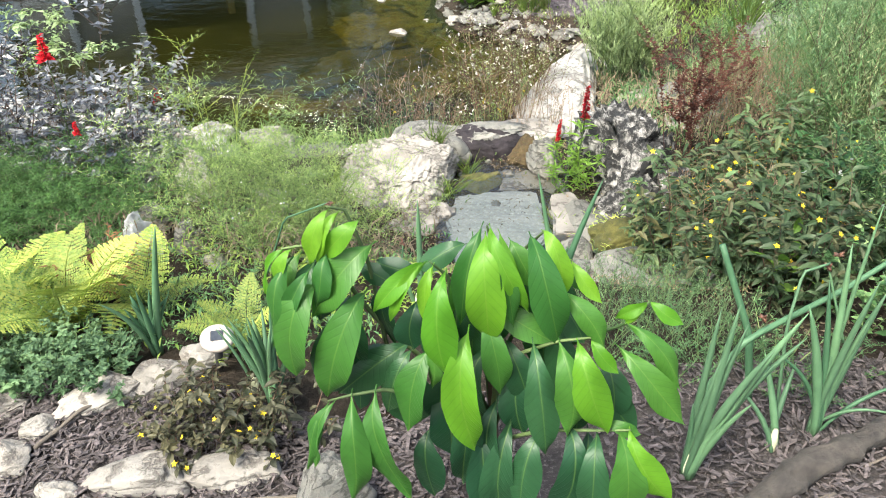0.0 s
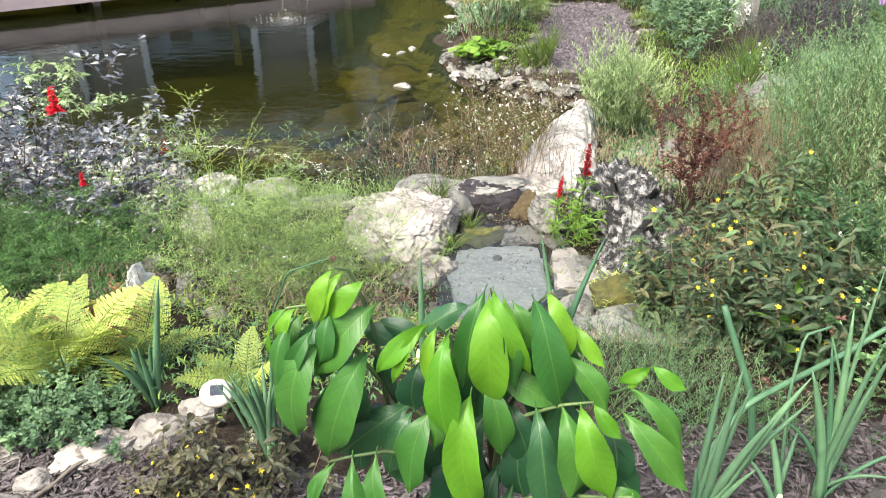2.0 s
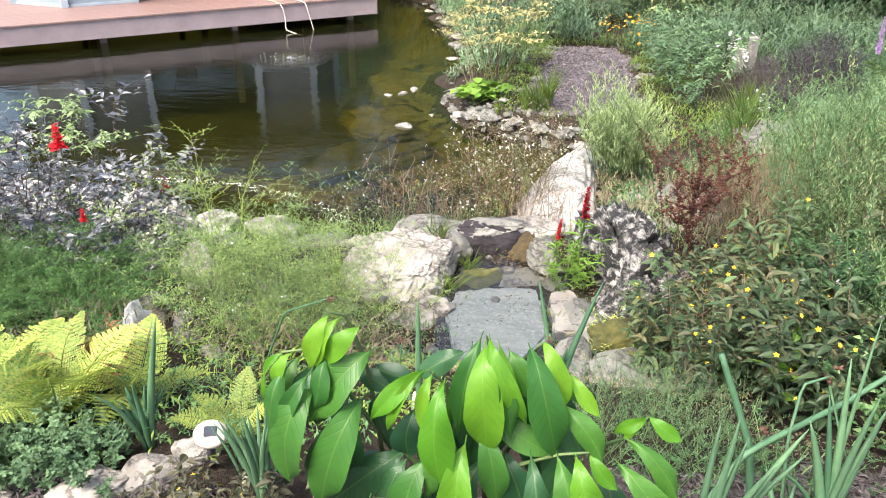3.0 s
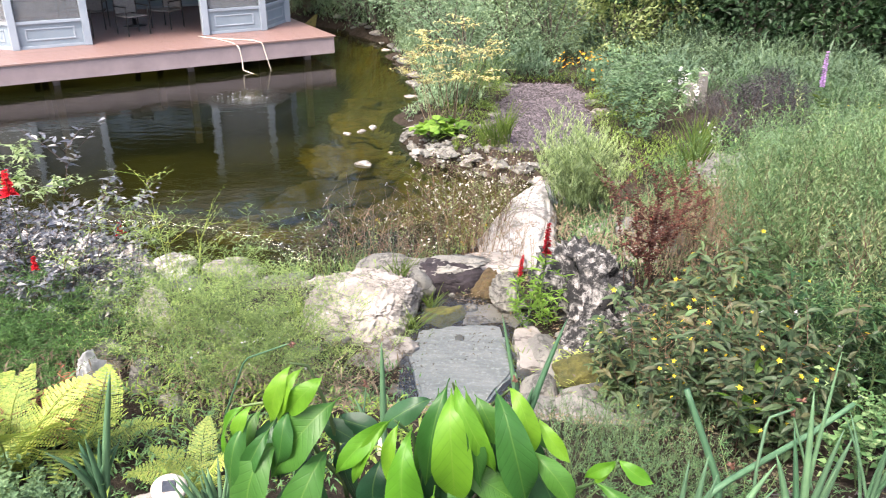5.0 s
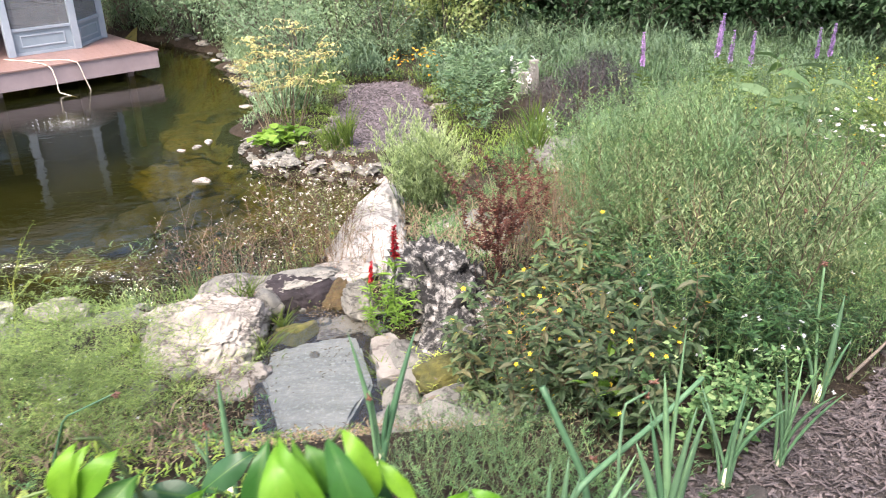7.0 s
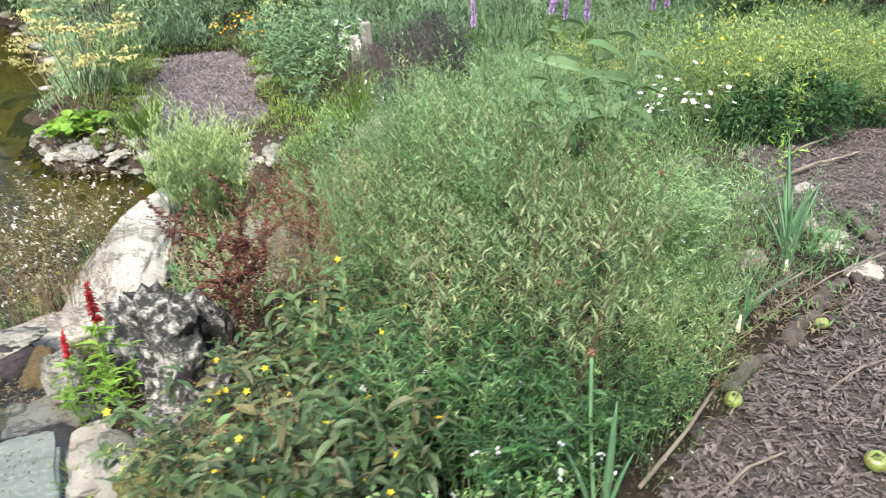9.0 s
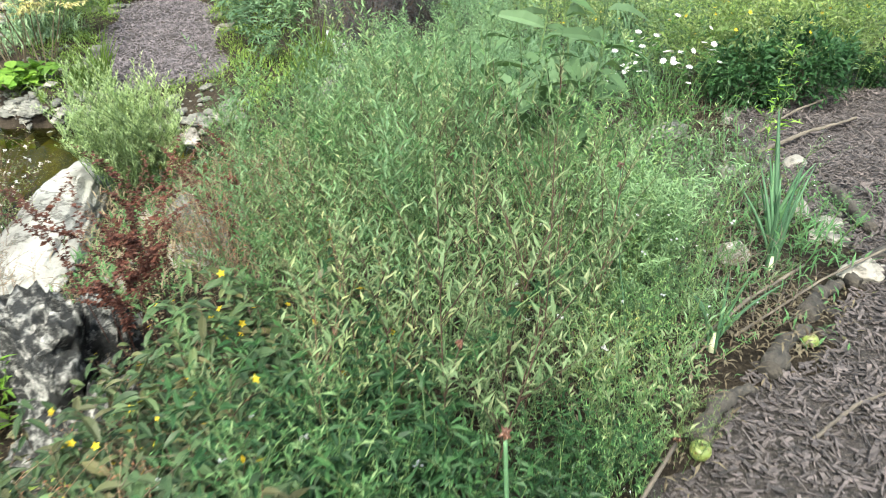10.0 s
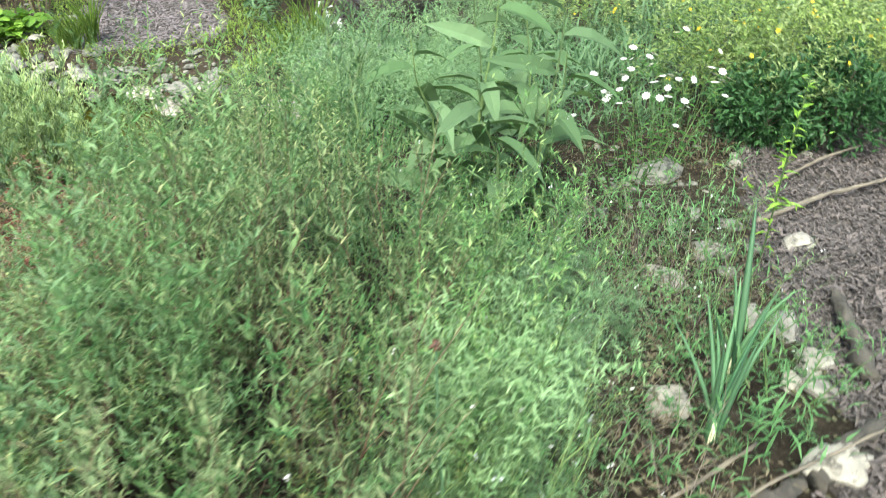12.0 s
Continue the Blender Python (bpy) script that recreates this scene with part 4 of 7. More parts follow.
plant_out(protos, patch(14, 2.78, 3.3, 0.22, 0.34, 0.42, 0.62, -25) + patch(14, 3.08, 3.85, 0.25, 0.42, 0.42, 0.62, -25) + patch(26, 3.1, 6.6, 0.85, 0.9, 0.8, 1.1) + patch(10, 3.9, 8.3, 0.8, 0.8, 0.9, 1.1), "feathery plumes behind the bed")

# ---- left bank ----
protos = [weed("smoky_bush", "dark smoky-leaved bush with glossy grey leaves", "bush", 0.76, 0.40, 9, (0.064, 0.032), 18, 6, 8, L_PURPLE, L_BROWN, "lance", 0.15, 0.4, 0.25, 0.4, 0.004, seed=s, base=0.12) for s in (61, 62)]
plant_out(protos, [(-1.95, 3.1, 0.95), (-2.35, 3.35, 1.1), (-1.72, 3.5, 0.9), (-2.2, 2.95, 0.9), (-2.7, 3.1, 1.05), (-1.62, 3.15, 0.65), (-1.8, 3.35, 0.95), (-2.1, 3.5, 1.05), (-2.55, 3.6, 1.1), (-1.75, 2.95, 0.7), (-2.45, 3.0, 0.95)], "smoky bushes on the bank")
protos = [weed("blue_herb", "blue-green mint-like herb in a dense low clump", "plant", 0.24, 0.14, 6, (0.036, 0.024), 14, 3, 7, L_BLUE, L_STEM, "lance", 0.05, 0.4, 0.3, 0.4, seed=s, base=0.07) for s in (63, 64)]
plant_out(protos, patch(20, -1.06, 1.52, 0.26, 0.14, 0.75, 1.1) + patch(6, -1.5, 1.75, 0.2, 0.2, 0.8, 1.1), "blue-green herbs")
gold_twig = weed("golden_shoot", "golden-green airy shoot with needle leaves", "plant", 0.78, 0.30, 4, (0.026, 0.008), 26, 7, 11, L_FERN, L_FERN, "tiny", 0.3, seed=66, branch_len=0.36, base=0.16, lean=1.2)
gold_twig.matrix_basis = seat(-1.53, 3.9, 1.0)
lime = weed("lime_bush", "pale lime-leaved plant with flat leaf sprays", "plant", 0.75, 0.25, 6, (0.045, 0.022), 12, 7, 12, L_WILLOW, L_STEM, "lance", 0.86, seed=67, leaf_up=0.05, b0=0.85, bend=0.3, branch_len=0.24)
lime.matrix_basis = seat(-2.28, 3.66, 1.22)
rust = weed("rusty_fern", "rust-brown withered fern behind the herbs", "plant", 0.24, 0.2, 8, (0.05, 0.012), 18, 2, 6, L_RUSTF, L_RUSTF, "lance", 0.1, seed=68)
rust.matrix_basis = seat(-1.12, 1.98, 1.0)


def spike(name, label, seed, height, bloom, m_bloom, m_leaf, leaf=(0.09, 0.02), n_leaf=22, petal=0.016, dense=60, flower_label=""):
    """An upright stem with leaves below and a dense spike of florets on top."""
    r = np.random.RandomState(seed)
    st, lf, fl = Soup(), Soup(), Soup()
    s = np.linspace(0, 1, 8)
    pts = np.stack([0.03 * np.sin(s * 2 + seed) * s, 0.03 * np.cos(s * 1.7 + seed) * s, height * s], 1)
    st.tube(pts, 0.005 * (1 - 0.6 * s), 4, False)
    z = r.uniform(0.05, 1 - bloom, n_leaf) * height
    az = np.arange(n_leaf) * GOLDEN
    p = np.stack([0.0 * z, 0.0 * z, z], 1)
    lf.leaves(p, np.stack([np.cos(az), np.sin(az), 0.5 + 0 * z], 1), np.tile([0, 0, 1.0], (n_leaf, 1)), leaf[0] * r.uniform(0.7, 1.2, n_leaf), leaf[1], "lance", 0.3, 0.2)
    zz = np.linspace(1 - bloom, 1.0, dense)
    az = np.arange(dense) * GOLDEN
    k = np.interp(zz, s, np.arange(8))
    pp = np.stack([np.interp(zz, s, pts[:, 0]), np.interp(zz, s, pts[:, 1]), zz * height], 1)
    size = petal * (1.1 - 0.5 * (zz - 1 + bloom) / bloom) * r.uniform(0.6, 1.2, dense)
    ax = np.stack([np.cos(az), np.sin(az), 0.35 + 0 * az], 1)
    for j in range(3):
        fl.leaves(pp, ax + r.normal(0, 0.35, ax.shape), np.tile([0, 0, 1.0], (dense, 1)) + r.normal(0, 0.4, ax.shape), size * 1.6, size * 0.9, "tiny", 0.2, 0.2)
    ob = thing(name, (0, 0, 0), label, "flower")
    part("stem", st.mesh("stem", L_STEM), ob)
    tagged(part("foliage", lf.mesh("foliage", m_leaf), ob), kind="stuff")
    part("flower_spike", fl.mesh("flower_spike", m_bloom), ob, flower_label)
    return ob


card = spike("cardinal_flower", "scarlet cardinal flower spike with green lance leaves", 71, 0.62, 0.32, F_RED, L_LIME, (0.09, 0.022), 26, 0.017, 60, "scarlet flower spike")
plant_out([card], [(0.56, 3.88, 0.98), (0.43, 3.84, 0.66)], "cardinal flowers")
protos = [weed("lobelia_plant", "bright green leafy plant with lance leaves beside the pool", "plant", 0.36, 0.14, 4, (0.075, 0.016), 18, 2, 6, L_LIME, L_STEM, "lance", 0.1, seed=s, base=0.05, leaf_up=0.6) for s in (74, 75)]
plant_out(protos, [(0.50, 3.72, 0.8), (0.60, 3.84, 0.95), (0.55, 3.98, 1.0)], "leafy plants beside the pool")
small_card = spike("cardinal_flower", "small scarlet cardinal flower above the smoky bush", 73, 0.92, 0.14, F_RED, L_BRONZE, (0.07, 0.02), 14, 0.028, 26, "scarlet flower head")
plant_out([small_card], [(-1.87, 3.05, 0.88), (-1.75, 2.95, 0.54), (-1.74, 3.7, 0.62)], "cardinal flowers on the bank")
liat = spike("blazing_star", "tall purple blazing star spike", 72, 1.15, 0.38, F_PURPLE, L_GRASS, (0.16, 0.012), 40, 0.026, 90, "violet flower spike")
plant_out([liat], [(4.3, 10.3, 1.0), (5.35, 10.4, 1.08), (5.5, 10.3, 0.98), (5.75, 10.2, 0.95), (5.9, 10.5, 0.85), (5.6, 10.9, 1.15), (6.9, 10.6, 0.95), (7.05, 10.5, 1.0)], "blazing stars")


def grass_tuft(name, label, seed, n, length, width, mat, lean=0.5, m_extra=None):
    r = np.random.RandomState(seed)
    lf = Soup()
    az = r.uniform(0, 6.28, n)
    ln = length * r.uniform(0.6, 1.1, n)
    base = np.stack([r.normal(0, 0.03, n), r.normal(0, 0.03, n), np.zeros(n)], 1)
    lf.leaves(base, np.stack([np.cos(az) * lean * r.uniform(0.2, 1, n), np.sin(az) * lean * r.uniform(0.2, 1, n), np.ones(n)], 1), np.stack([-np.cos(az), -np.sin(az), 0.3 + 0 * az], 1), ln, width, "blade", 0.25, 2.0 * width / length)
    ob = thing(name, (0, 0, 0), label, "grass")
    tagged(part("tuft", lf.mesh("tuft", mat), ob), kind="stuff")
    return ob


# ---- marsh plants between the rocks and the water ----
protos = [weed("boltonia_plant", "airy stems with many tiny white flowers", "plant", 0.78, 0.30, 8, (0.03, 0.006), 12, 10, 5, L_PALE, L_BROWN, "tiny", 0.3, seed=s, blooms=(0.55, 0.0048, 6, F_CREAM, "tiny cream-white flowers", 6), base=0.16, bend=1.6, b0=0.45) for s in (81, 82)]
plant_out(protos, patch(11, 0.02, 5.5, 0.36, 0.42, 0.75, 1.15) + [(-1.05, 5.0, 0.7), (-0.9, 5.2, 0.75), (-0.5, 5.3, 0.6)], "white-flowered stems by the water")
protos = [weed("dry_seed_stem", "dry brown seed stems standing in the marsh", "plant", 0.7, 0.2, 5, (0.018, 0.006), 12, 6, 5, L_RUSTF, M_DRY, "tiny", 0.3, seed=s, base=0.08) for s in (83, 84)]
plant_out(protos, patch(8, -0.4, 5.3, 0.5, 0.4, 0.7, 1.2) + patch(8, 0.35, 4.7, 0.3, 0.2, 0.5, 0.7) + patch(16, 1.55, 4.55, 0.3, 0.5, 0.6, 0.95) + patch(9, 1.2, 3.0, 0.3, 0.6, 0.6, 0.85), "dry seed stems")
protos = [grass_tuft("reed_tuft", "thin green reeds at the pond edge", s, 24, 0.85, 0.005, L_PLUME, 0.22) for s in (85, 86)]
plant_out(protos, patch(10, -0.45, 6.1, 0.8, 0.5, 0.7, 1.1) + patch(3, -1.2, 6.3, 0.6, 0.4, 0.5, 0.7), "reeds at the pond edge")
protos = [weed("goldenrod_plant", "small goldenrod with yellow flower heads", "plant", 0.55, 0.12, 3, (0.04, 0.008), 14, 4, 5, L_LIGHTF, L_STEM, "tiny", 0.2, seed=87, blooms=(0.5, 0.008, 5, F_YELLOW, "yellow flower heads", 4), base=0.04)]
plant_out(protos, [(-0.62, 5.15, 0.95), (0.02, 5.1, 1.05)], "goldenrod by the pond")
protos = [weed("willow_bush", "pale green willow-like bush on a slender stem", "bush", 0.85, 0.26, 26, (0.060, 0.009), 52, 9, 22, L_WILLOW, L_STEM, "tiny", 0.42, 0.3, 0.1, 1.9, 0.004, seed=88, base=0.08, bend=3.0)]
plant_out(protos, [(0.86, 6.3, 0.98), (1.04, 6.42, 0.92), (0.96, 6.2, 0.85), (1.12, 6.25, 0.8)], "willow-like bushes")
protos = [weed("dock_plant", "dead dock plant with dark red-brown seed heads", "plant", 0.92, 0.20, 5, (0.026, 0.019), 60, 7, 34, L_RUST, L_RUST, "tiny", 0.58, seed=89, base=0.05, bend=1.8, b0=0.5)]
plant_out(protos, [(1.10, 3.92, 1.0), (1.20, 4.05, 0.9), (1.5, 4.6, 0.75)], "dead docks")
protos = [grass_tuft("sedge_tuft", "small fine green tuft between the stones", s, 34, 0.20, 0.005, L_GRASS, 0.8) for s in (95, 96)]
plant_out(protos, [(-0.14, 3.70, 0.9), (-0.06, 3.92, 0.8), (-0.72, 3.45, 1.0), (-0.5, 3.36, 0.8), (0.46, 3.42, 0.8), (0.5, 3.1, 0.9), (0.66, 3.3, 0.8), (0.2, 4.5, 1.1), (-0.3, 4.4, 1.2), (0.42, 4.3, 1.0), (-0.78, 3.7, 1.1), (0.62, 2.9, 0.8)], "tufts between the stream stones")
protos = [grass_tuft("grass_tuft", "bright green upright grass tuft", s, 60, 0.6, 0.012, L_GRASS, 0.3) for s in (91, 92)]
plant_out(protos, [(2.5, 8.9, 1.4), (0.15, 11.1, 0.9), (0.3, 11.3, 0.8), (-0.4, 11.1, 0.4), (0.0, 11.2, 0.5), (2.7, 9.6, 1.2)], "grass tufts")


# ---- the pawpaw sapling ----
def veined(name, dark, light, translucent):
    """A large leaf with a pale midrib and side veins that run out towards the tip."""
    m, nt, out = mat_new(name)
    co = nt.nodes.new("ShaderNodeTexCoord")
    sep = nt.nodes.new("ShaderNodeSeparateXYZ")
    nt.links.new(co.outputs["UV"], sep.inputs[0])

    def mth(op, a, b=None):
        n = nt.nodes.new("ShaderNodeMath")
        n.operation = op
        for k, v in enumerate((a, b)):
            if v is None:
                continue
            if isinstance(v, (int, float)):
                n.inputs[k].default_value = v
            else:
                nt.links.new(v, n.inputs[k])
        return n.outputs[0]

    ax = mth("ABSOLUTE", sep.outputs[0])  # across and along the leaf, unrolled
    lane = mth("SUBTRACT", sep.outputs[1], mth("MULTIPLY", ax, 0.95))
    wave = mth("SINE", mth("MULTIPLY", lane, 78.0))
    vein = mth("POWER", mth("MAXIMUM", wave, 0.0), 9.0)
    rib = mth("MAXIMUM", mth("SUBTRACT", 1.0, mth("MULTIPLY", ax, 85.0)), 0.0)
    info = nt.nodes.new("ShaderNodeObjectInfo")
    c = ramp(nt, info.outputs["Random"], [(0.0, dark), (1.0, light)])
    c = mix_col(nt, ramp(nt, noise_tex(nt, 5.0, 5), [(0.35, (0, 0, 0)), (0.75, (0.35, 0.35, 0.35))]), c, tuple(0.6 * v for v in dark))
    c = mix_col(nt, mth("MULTIPLY", vein, 0.16), c, tuple(0.5 * v for v in dark))
    c = mix_col(nt, mth("MULTIPLY", rib, 0.25), c, (0.17, 0.26, 0.06))
    p = node(nt, "ShaderNodeBsdfPrincipled", Roughness=0.42)
    p.inputs["Specular IOR Level"].default_value = 0.3
    nt.links.new(c, p.inputs["Base Color"])
    nt.links.new(bump(nt, mth("SUBTRACT", mth("MULTIPLY", noise_tex(nt, 30, 3), 0.4), mth("ADD", vein, rib)), 0.17, 0.005), p.inputs["Normal"])
    tr = nt.nodes.new("ShaderNodeBsdfTranslucent")
    nt.links.new(mix_col(nt, 1.0, c, (1.05, 1.1, 0.45), "MULTIPLY"), tr.inputs[0])
    mx = node(nt, "ShaderNodeMixShader", Fac=translucent)
    nt.links.new(p.outputs[0], mx.inputs[1])
    nt.links.new(tr.outputs[0], mx.inputs[2])
    nt.links.new(mx.outputs[0], out.inputs[0])
    return m


# young to old greens; sunlight on top and inner shade are put in too
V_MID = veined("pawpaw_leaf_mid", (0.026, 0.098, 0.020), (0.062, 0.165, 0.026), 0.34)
V_OLD_SHADED = veined("pawpaw_leaf_old_shaded", (0.010, 0.042, 0.020), (0.024, 0.075, 0.028), 0.2)
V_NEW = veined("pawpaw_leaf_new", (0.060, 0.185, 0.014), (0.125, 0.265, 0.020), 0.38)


def big_leaf(mat, seed, width=0.40, arch=1.0, wave=0.02, fold=0.1):
    """A leaf whose base and tip lie 1 apart along +y: it arches off its stalk and hangs, with a drawn-out tip and wavy rim."""
    r = np.random.RandomState(seed)
    n, cols = 17, 7
    s = np.linspace(0, 1, n)
    w = np.interp(s, [0, 0.05, 0.16, 0.34, 0.55, 0.72, 0.84, 0.92, 0.965, 1.0], [0.02, 0.14, 0.44, 0.82, 1.0, 0.86, 0.55, 0.24, 0.09, 0.0]) * width / 2
    t = np.linspace(-1, 1, cols)
    ph = r.uniform(0, 6.28, 2)
    bend = r.uniform(-0.09, 0.09)
    pitch = np.interp(s, [0, 0.10, 0.26, 0.55, 1.0], np.radians([82 * arch, 56 * arch, 18 * arch, -4, -16 * arch]))
    run = np.concatenate([[0], np.cumsum(np.cos(pitch[:-1]) / (n - 1))])
    rise = np.concatenate([[0], np.cumsum(np.sin(pitch[:-1]) / (n - 1))])
    tilt, chord = math.atan2(rise[-1], run[-1]), math.hypot(run[-1], rise[-1])
    run, rise = (run * math.cos(tilt) + rise * math.sin(tilt)) / chord, (rise * math.cos(tilt) - run * math.sin(tilt)) / chord
    pitch = pitch - tilt
    v, flat = [], []
    for i in range(n):
        for k in range(cols):
            x = t[k] * w[i] + bend * math.sin(s[i] * math.pi)
            z = fold * abs(t[k]) * w[i] + wave * math.sin(9 * s[i] + ph[int(k > 3)]) * abs(t[k]) ** 1.5 - 0.10 * (t[k] ** 2) * w[i]
            v.append((x, run[i] - math.sin(pitch[i]) * z, rise[i] + math.cos(pitch[i]) * z))
            flat.append((t[k] * w[i], s[i]))
    f = [[i * cols + k, i * cols + k + 1, (i + 1) * cols + k + 1, (i + 1) * cols + k] for i in range(n - 1) for k in range(cols - 1)]
    so = Soup()
    so.add(v, f)
    so.tube([(0, -0.035, -0.05), (0, 0.0, 0.0), (0, 0.08, 0.06)], [0.009, 0.008, 0.005], 4, False)
    me = so.mesh("leaf", mat, True)
    flat += [(0.1, 0.0)] * (len(me.vertices) - len(flat))
    uv = me.uv_layers.new(name="flat")
    idx = np.zeros(len(me.loops), int)
    me.loops.foreach_get("vertex_index", idx)
    uv.data.foreach_set("uv", np.array(flat)[idx].ravel())
    return me


def leaf_pose(at, axis, face, size, wide=1.0):
    ax = Vector(axis).normalized()
    side = ax.cross(Vector(face)).normalized()
    nor = side.cross(ax)
    m = Matrix((side, ax, nor)).transposed().to_4x4()
    return Matrix.Translation(at) @ m @ Matrix.Diagonal((size * wide, size, size, 1))


paw = thing("pawpaw_sapling", (0.28, 1.10, gz(0.28, 1.1)), "young pawpaw tree with large drooping bright green leaves", "sapling")
kinds = {age: [big_leaf(mt, 10 * j + i, 0.40, (0.7, 1.0, 1.25, 0.9)[i], 0.035, (0.25, -0.2, 0.1, 0.32)[i]) for i in range(4)] for j, (age, mt) in enumerate((("mid", V_MID), ("old_shaded", V_OLD_SHADED), ("new", V_NEW)))}
origin = paw.location.copy()
trunk = Soup()
trunk.tube([(0, 0, -0.03), (0.01, -0.01, 0.25), (0.0, -0.04, 0.5), (0.01, -0.08, 0.70)], [0.013, 0.011, 0.009, 0.005], 7)
part("trunk", trunk.mesh("trunk", L_BROWN, True), paw)
pr = np.random.RandomState(5)


def paw_leaf(base, tip, wide, age):
    """One hanging leaf from its stalk's end to its tip; it turns its upper face outwards from the trunk."""
    base, tip = Vector(base), Vector(tip)
    away = (base + tip) / 2 - origin
    away.z = 0
    face = away.normalized() * 0.35 + Vector((pr.normal(0, 0.28), -0.75 + pr.normal(0, 0.15), 0.5))
    ln = (tip - base).length * 1.07
    leaf = part("leaf", kinds[age][pr.randint(4)], paw)
    leaf.matrix_local = leaf_pose(base - origin, tip - base, face, ln, 0.86 * wide / (0.40 * ln))


def paw_twig(points):
    """A shoot from the trunk through the given places."""
    pts = [Vector(p) - origin for p in points]
    pts = np.array([Vector((0, -0.03, max(0.1, pts[0].z * 0.6)))] + pts)
    u = np.linspace(0, len(pts) - 1, 14)
    so = Soup()
    so.tube(np.stack([np.interp(u, np.arange(len(pts)), pts[:, k]) for k in range(3)], 1), np.linspace(0.006, 0.002, 14), 5)
    part("twig", so.mesh("twig", L_STEM, True), paw)


# the upper left leaves
paw_leaf((0.004, 0.990, 0.922), (-0.031, 0.970, 0.827), 0.041, "new")
paw_leaf((0.024, 0.980, 0.925), (-0.010, 0.955, 0.846), 0.030, "new")
paw_leaf((0.054, 0.985, 0.906), (-0.007, 0.970, 0.843), 0.046, "new")
paw_leaf((0.001, 0.965, 0.852), (-0.020, 0.940, 0.760), 0.049, "mid")
paw_leaf((0.075, 0.990, 0.858), (-0.022, 0.940, 0.741), 0.086, "mid")
paw_leaf((0.059, 0.970, 0.766), (-0.009, 0.920, 0.576), 0.090, "mid")
paw_leaf((-0.021, 0.955, 0.789), (-0.065, 0.920, 0.620), 0.098, "mid")
paw_leaf((-0.067, 0.965, 0.831), (-0.106, 0.940, 0.671), 0.055, "mid")
paw_leaf((-0.077, 0.975, 0.849), (-0.118, 0.970, 0.759), 0.025, "new")
paw_leaf((-0.060, 0.970, 0.853), (-0.091, 0.955, 0.784), 0.031, "new")
paw_leaf((-0.028, 0.950, 0.825), (-0.079, 0.925, 0.732), 0.041, "mid")
paw_leaf((0.008, 0.985, 0.706), (-0.025, 0.950, 0.549), 0.093, "old_shaded")
paw_leaf((0.065, 1.060, 0.774), (0.144, 1.040, 0.763), 0.050, "old_shaded")
paw_leaf((0.037, 1.050, 0.769), (0.093, 1.030, 0.749), 0.048, "old_shaded")
# the centre left leaves
paw_leaf((0.174, 0.940, 0.860), (0.097, 0.900, 0.789), 0.043, "new")
paw_leaf((0.171, 0.930, 0.864), (0.123, 0.900, 0.773), 0.027, "new")
paw_leaf((0.188, 0.935, 0.859), (0.180, 0.910, 0.765), 0.033, "new")
paw_leaf((0.210, 0.920, 0.853), (0.217, 0.875, 0.678), 0.073, "new")
paw_leaf((0.150, 0.980, 0.746), (0.142, 0.970, 0.653), 0.066, "old_shaded")
paw_leaf((0.178, 0.940, 0.678), (0.142, 0.900, 0.522), 0.080, "mid")
paw_leaf((0.189, 0.935, 0.695), (0.183, 0.920, 0.606), 0.036, "mid")
paw_leaf((0.248, 0.910, 0.744), (0.264, 0.865, 0.531), 0.085, "new")
paw_leaf((0.126, 1.000, 0.632), (-0.001, 0.970, 0.527), 0.084, "old_shaded")
paw_leaf((0.137, 0.970, 0.642), (0.093, 0.950, 0.511), 0.067, "old_shaded")
# the centre leaves
paw_leaf((0.263, 0.985, 0.907), (0.234, 0.950, 0.742), 0.056, "mid")
paw_leaf((0.247, 1.000, 0.878), (0.217, 0.970, 0.746), 0.052, "mid")
paw_leaf((0.270, 0.975, 0.893), (0.282, 0.935, 0.711), 0.079, "new")
paw_leaf((0.278, 0.980, 0.909), (0.344, 0.940, 0.778), 0.045, "new")
paw_leaf((0.291, 0.960, 0.893), (0.322, 0.930, 0.753), 0.037, "mid")
paw_leaf((0.310, 1.000, 0.875), (0.355, 0.980, 0.798), 0.056, "mid")
paw_leaf((0.345, 0.975, 0.898), (0.397, 0.930, 0.726), 0.073, "mid")
paw_leaf((0.365, 0.980, 0.905), (0.403, 0.950, 0.804), 0.047, "new")
paw_leaf((0.290, 0.985, 0.740), (0.385, 0.950, 0.704), 0.060, "mid")
paw_leaf((0.273, 0.955, 0.750), (0.303, 0.920, 0.611), 0.062, "mid")
paw_leaf((0.310, 0.970, 0.677), (0.352, 0.940, 0.562), 0.071, "old_shaded")
paw_leaf((0.228, 1.050, 0.828), (0.148, 1.030, 0.783), 0.052, "old_shaded")
paw_leaf((0.293, 0.990, 0.894), (0.328, 0.960, 0.769), 0.040, "new")
# the right leaves
paw_leaf((0.414, 0.980, 0.852), (0.464, 0.950, 0.796), 0.032, "new")
paw_leaf((0.406, 0.995, 0.809), (0.444, 0.970, 0.803), 0.040, "mid")
paw_leaf((0.406, 0.955, 0.805), (0.473, 0.920, 0.725), 0.052, "mid")
paw_leaf((0.406, 0.985, 0.746), (0.444, 0.960, 0.698), 0.060, "old_shaded")
paw_leaf((0.454, 0.925, 0.734), (0.500, 0.905, 0.684), 0.035, "new")
paw_leaf((0.358, 0.915, 0.721), (0.389, 0.870, 0.524), 0.071, "old_shaded")
paw_leaf((0.401, 0.905, 0.736), (0.424, 0.865, 0.576), 0.074, "mid")
paw_leaf((0.432, 0.900, 0.743), (0.488, 0.860, 0.593), 0.075, "new")
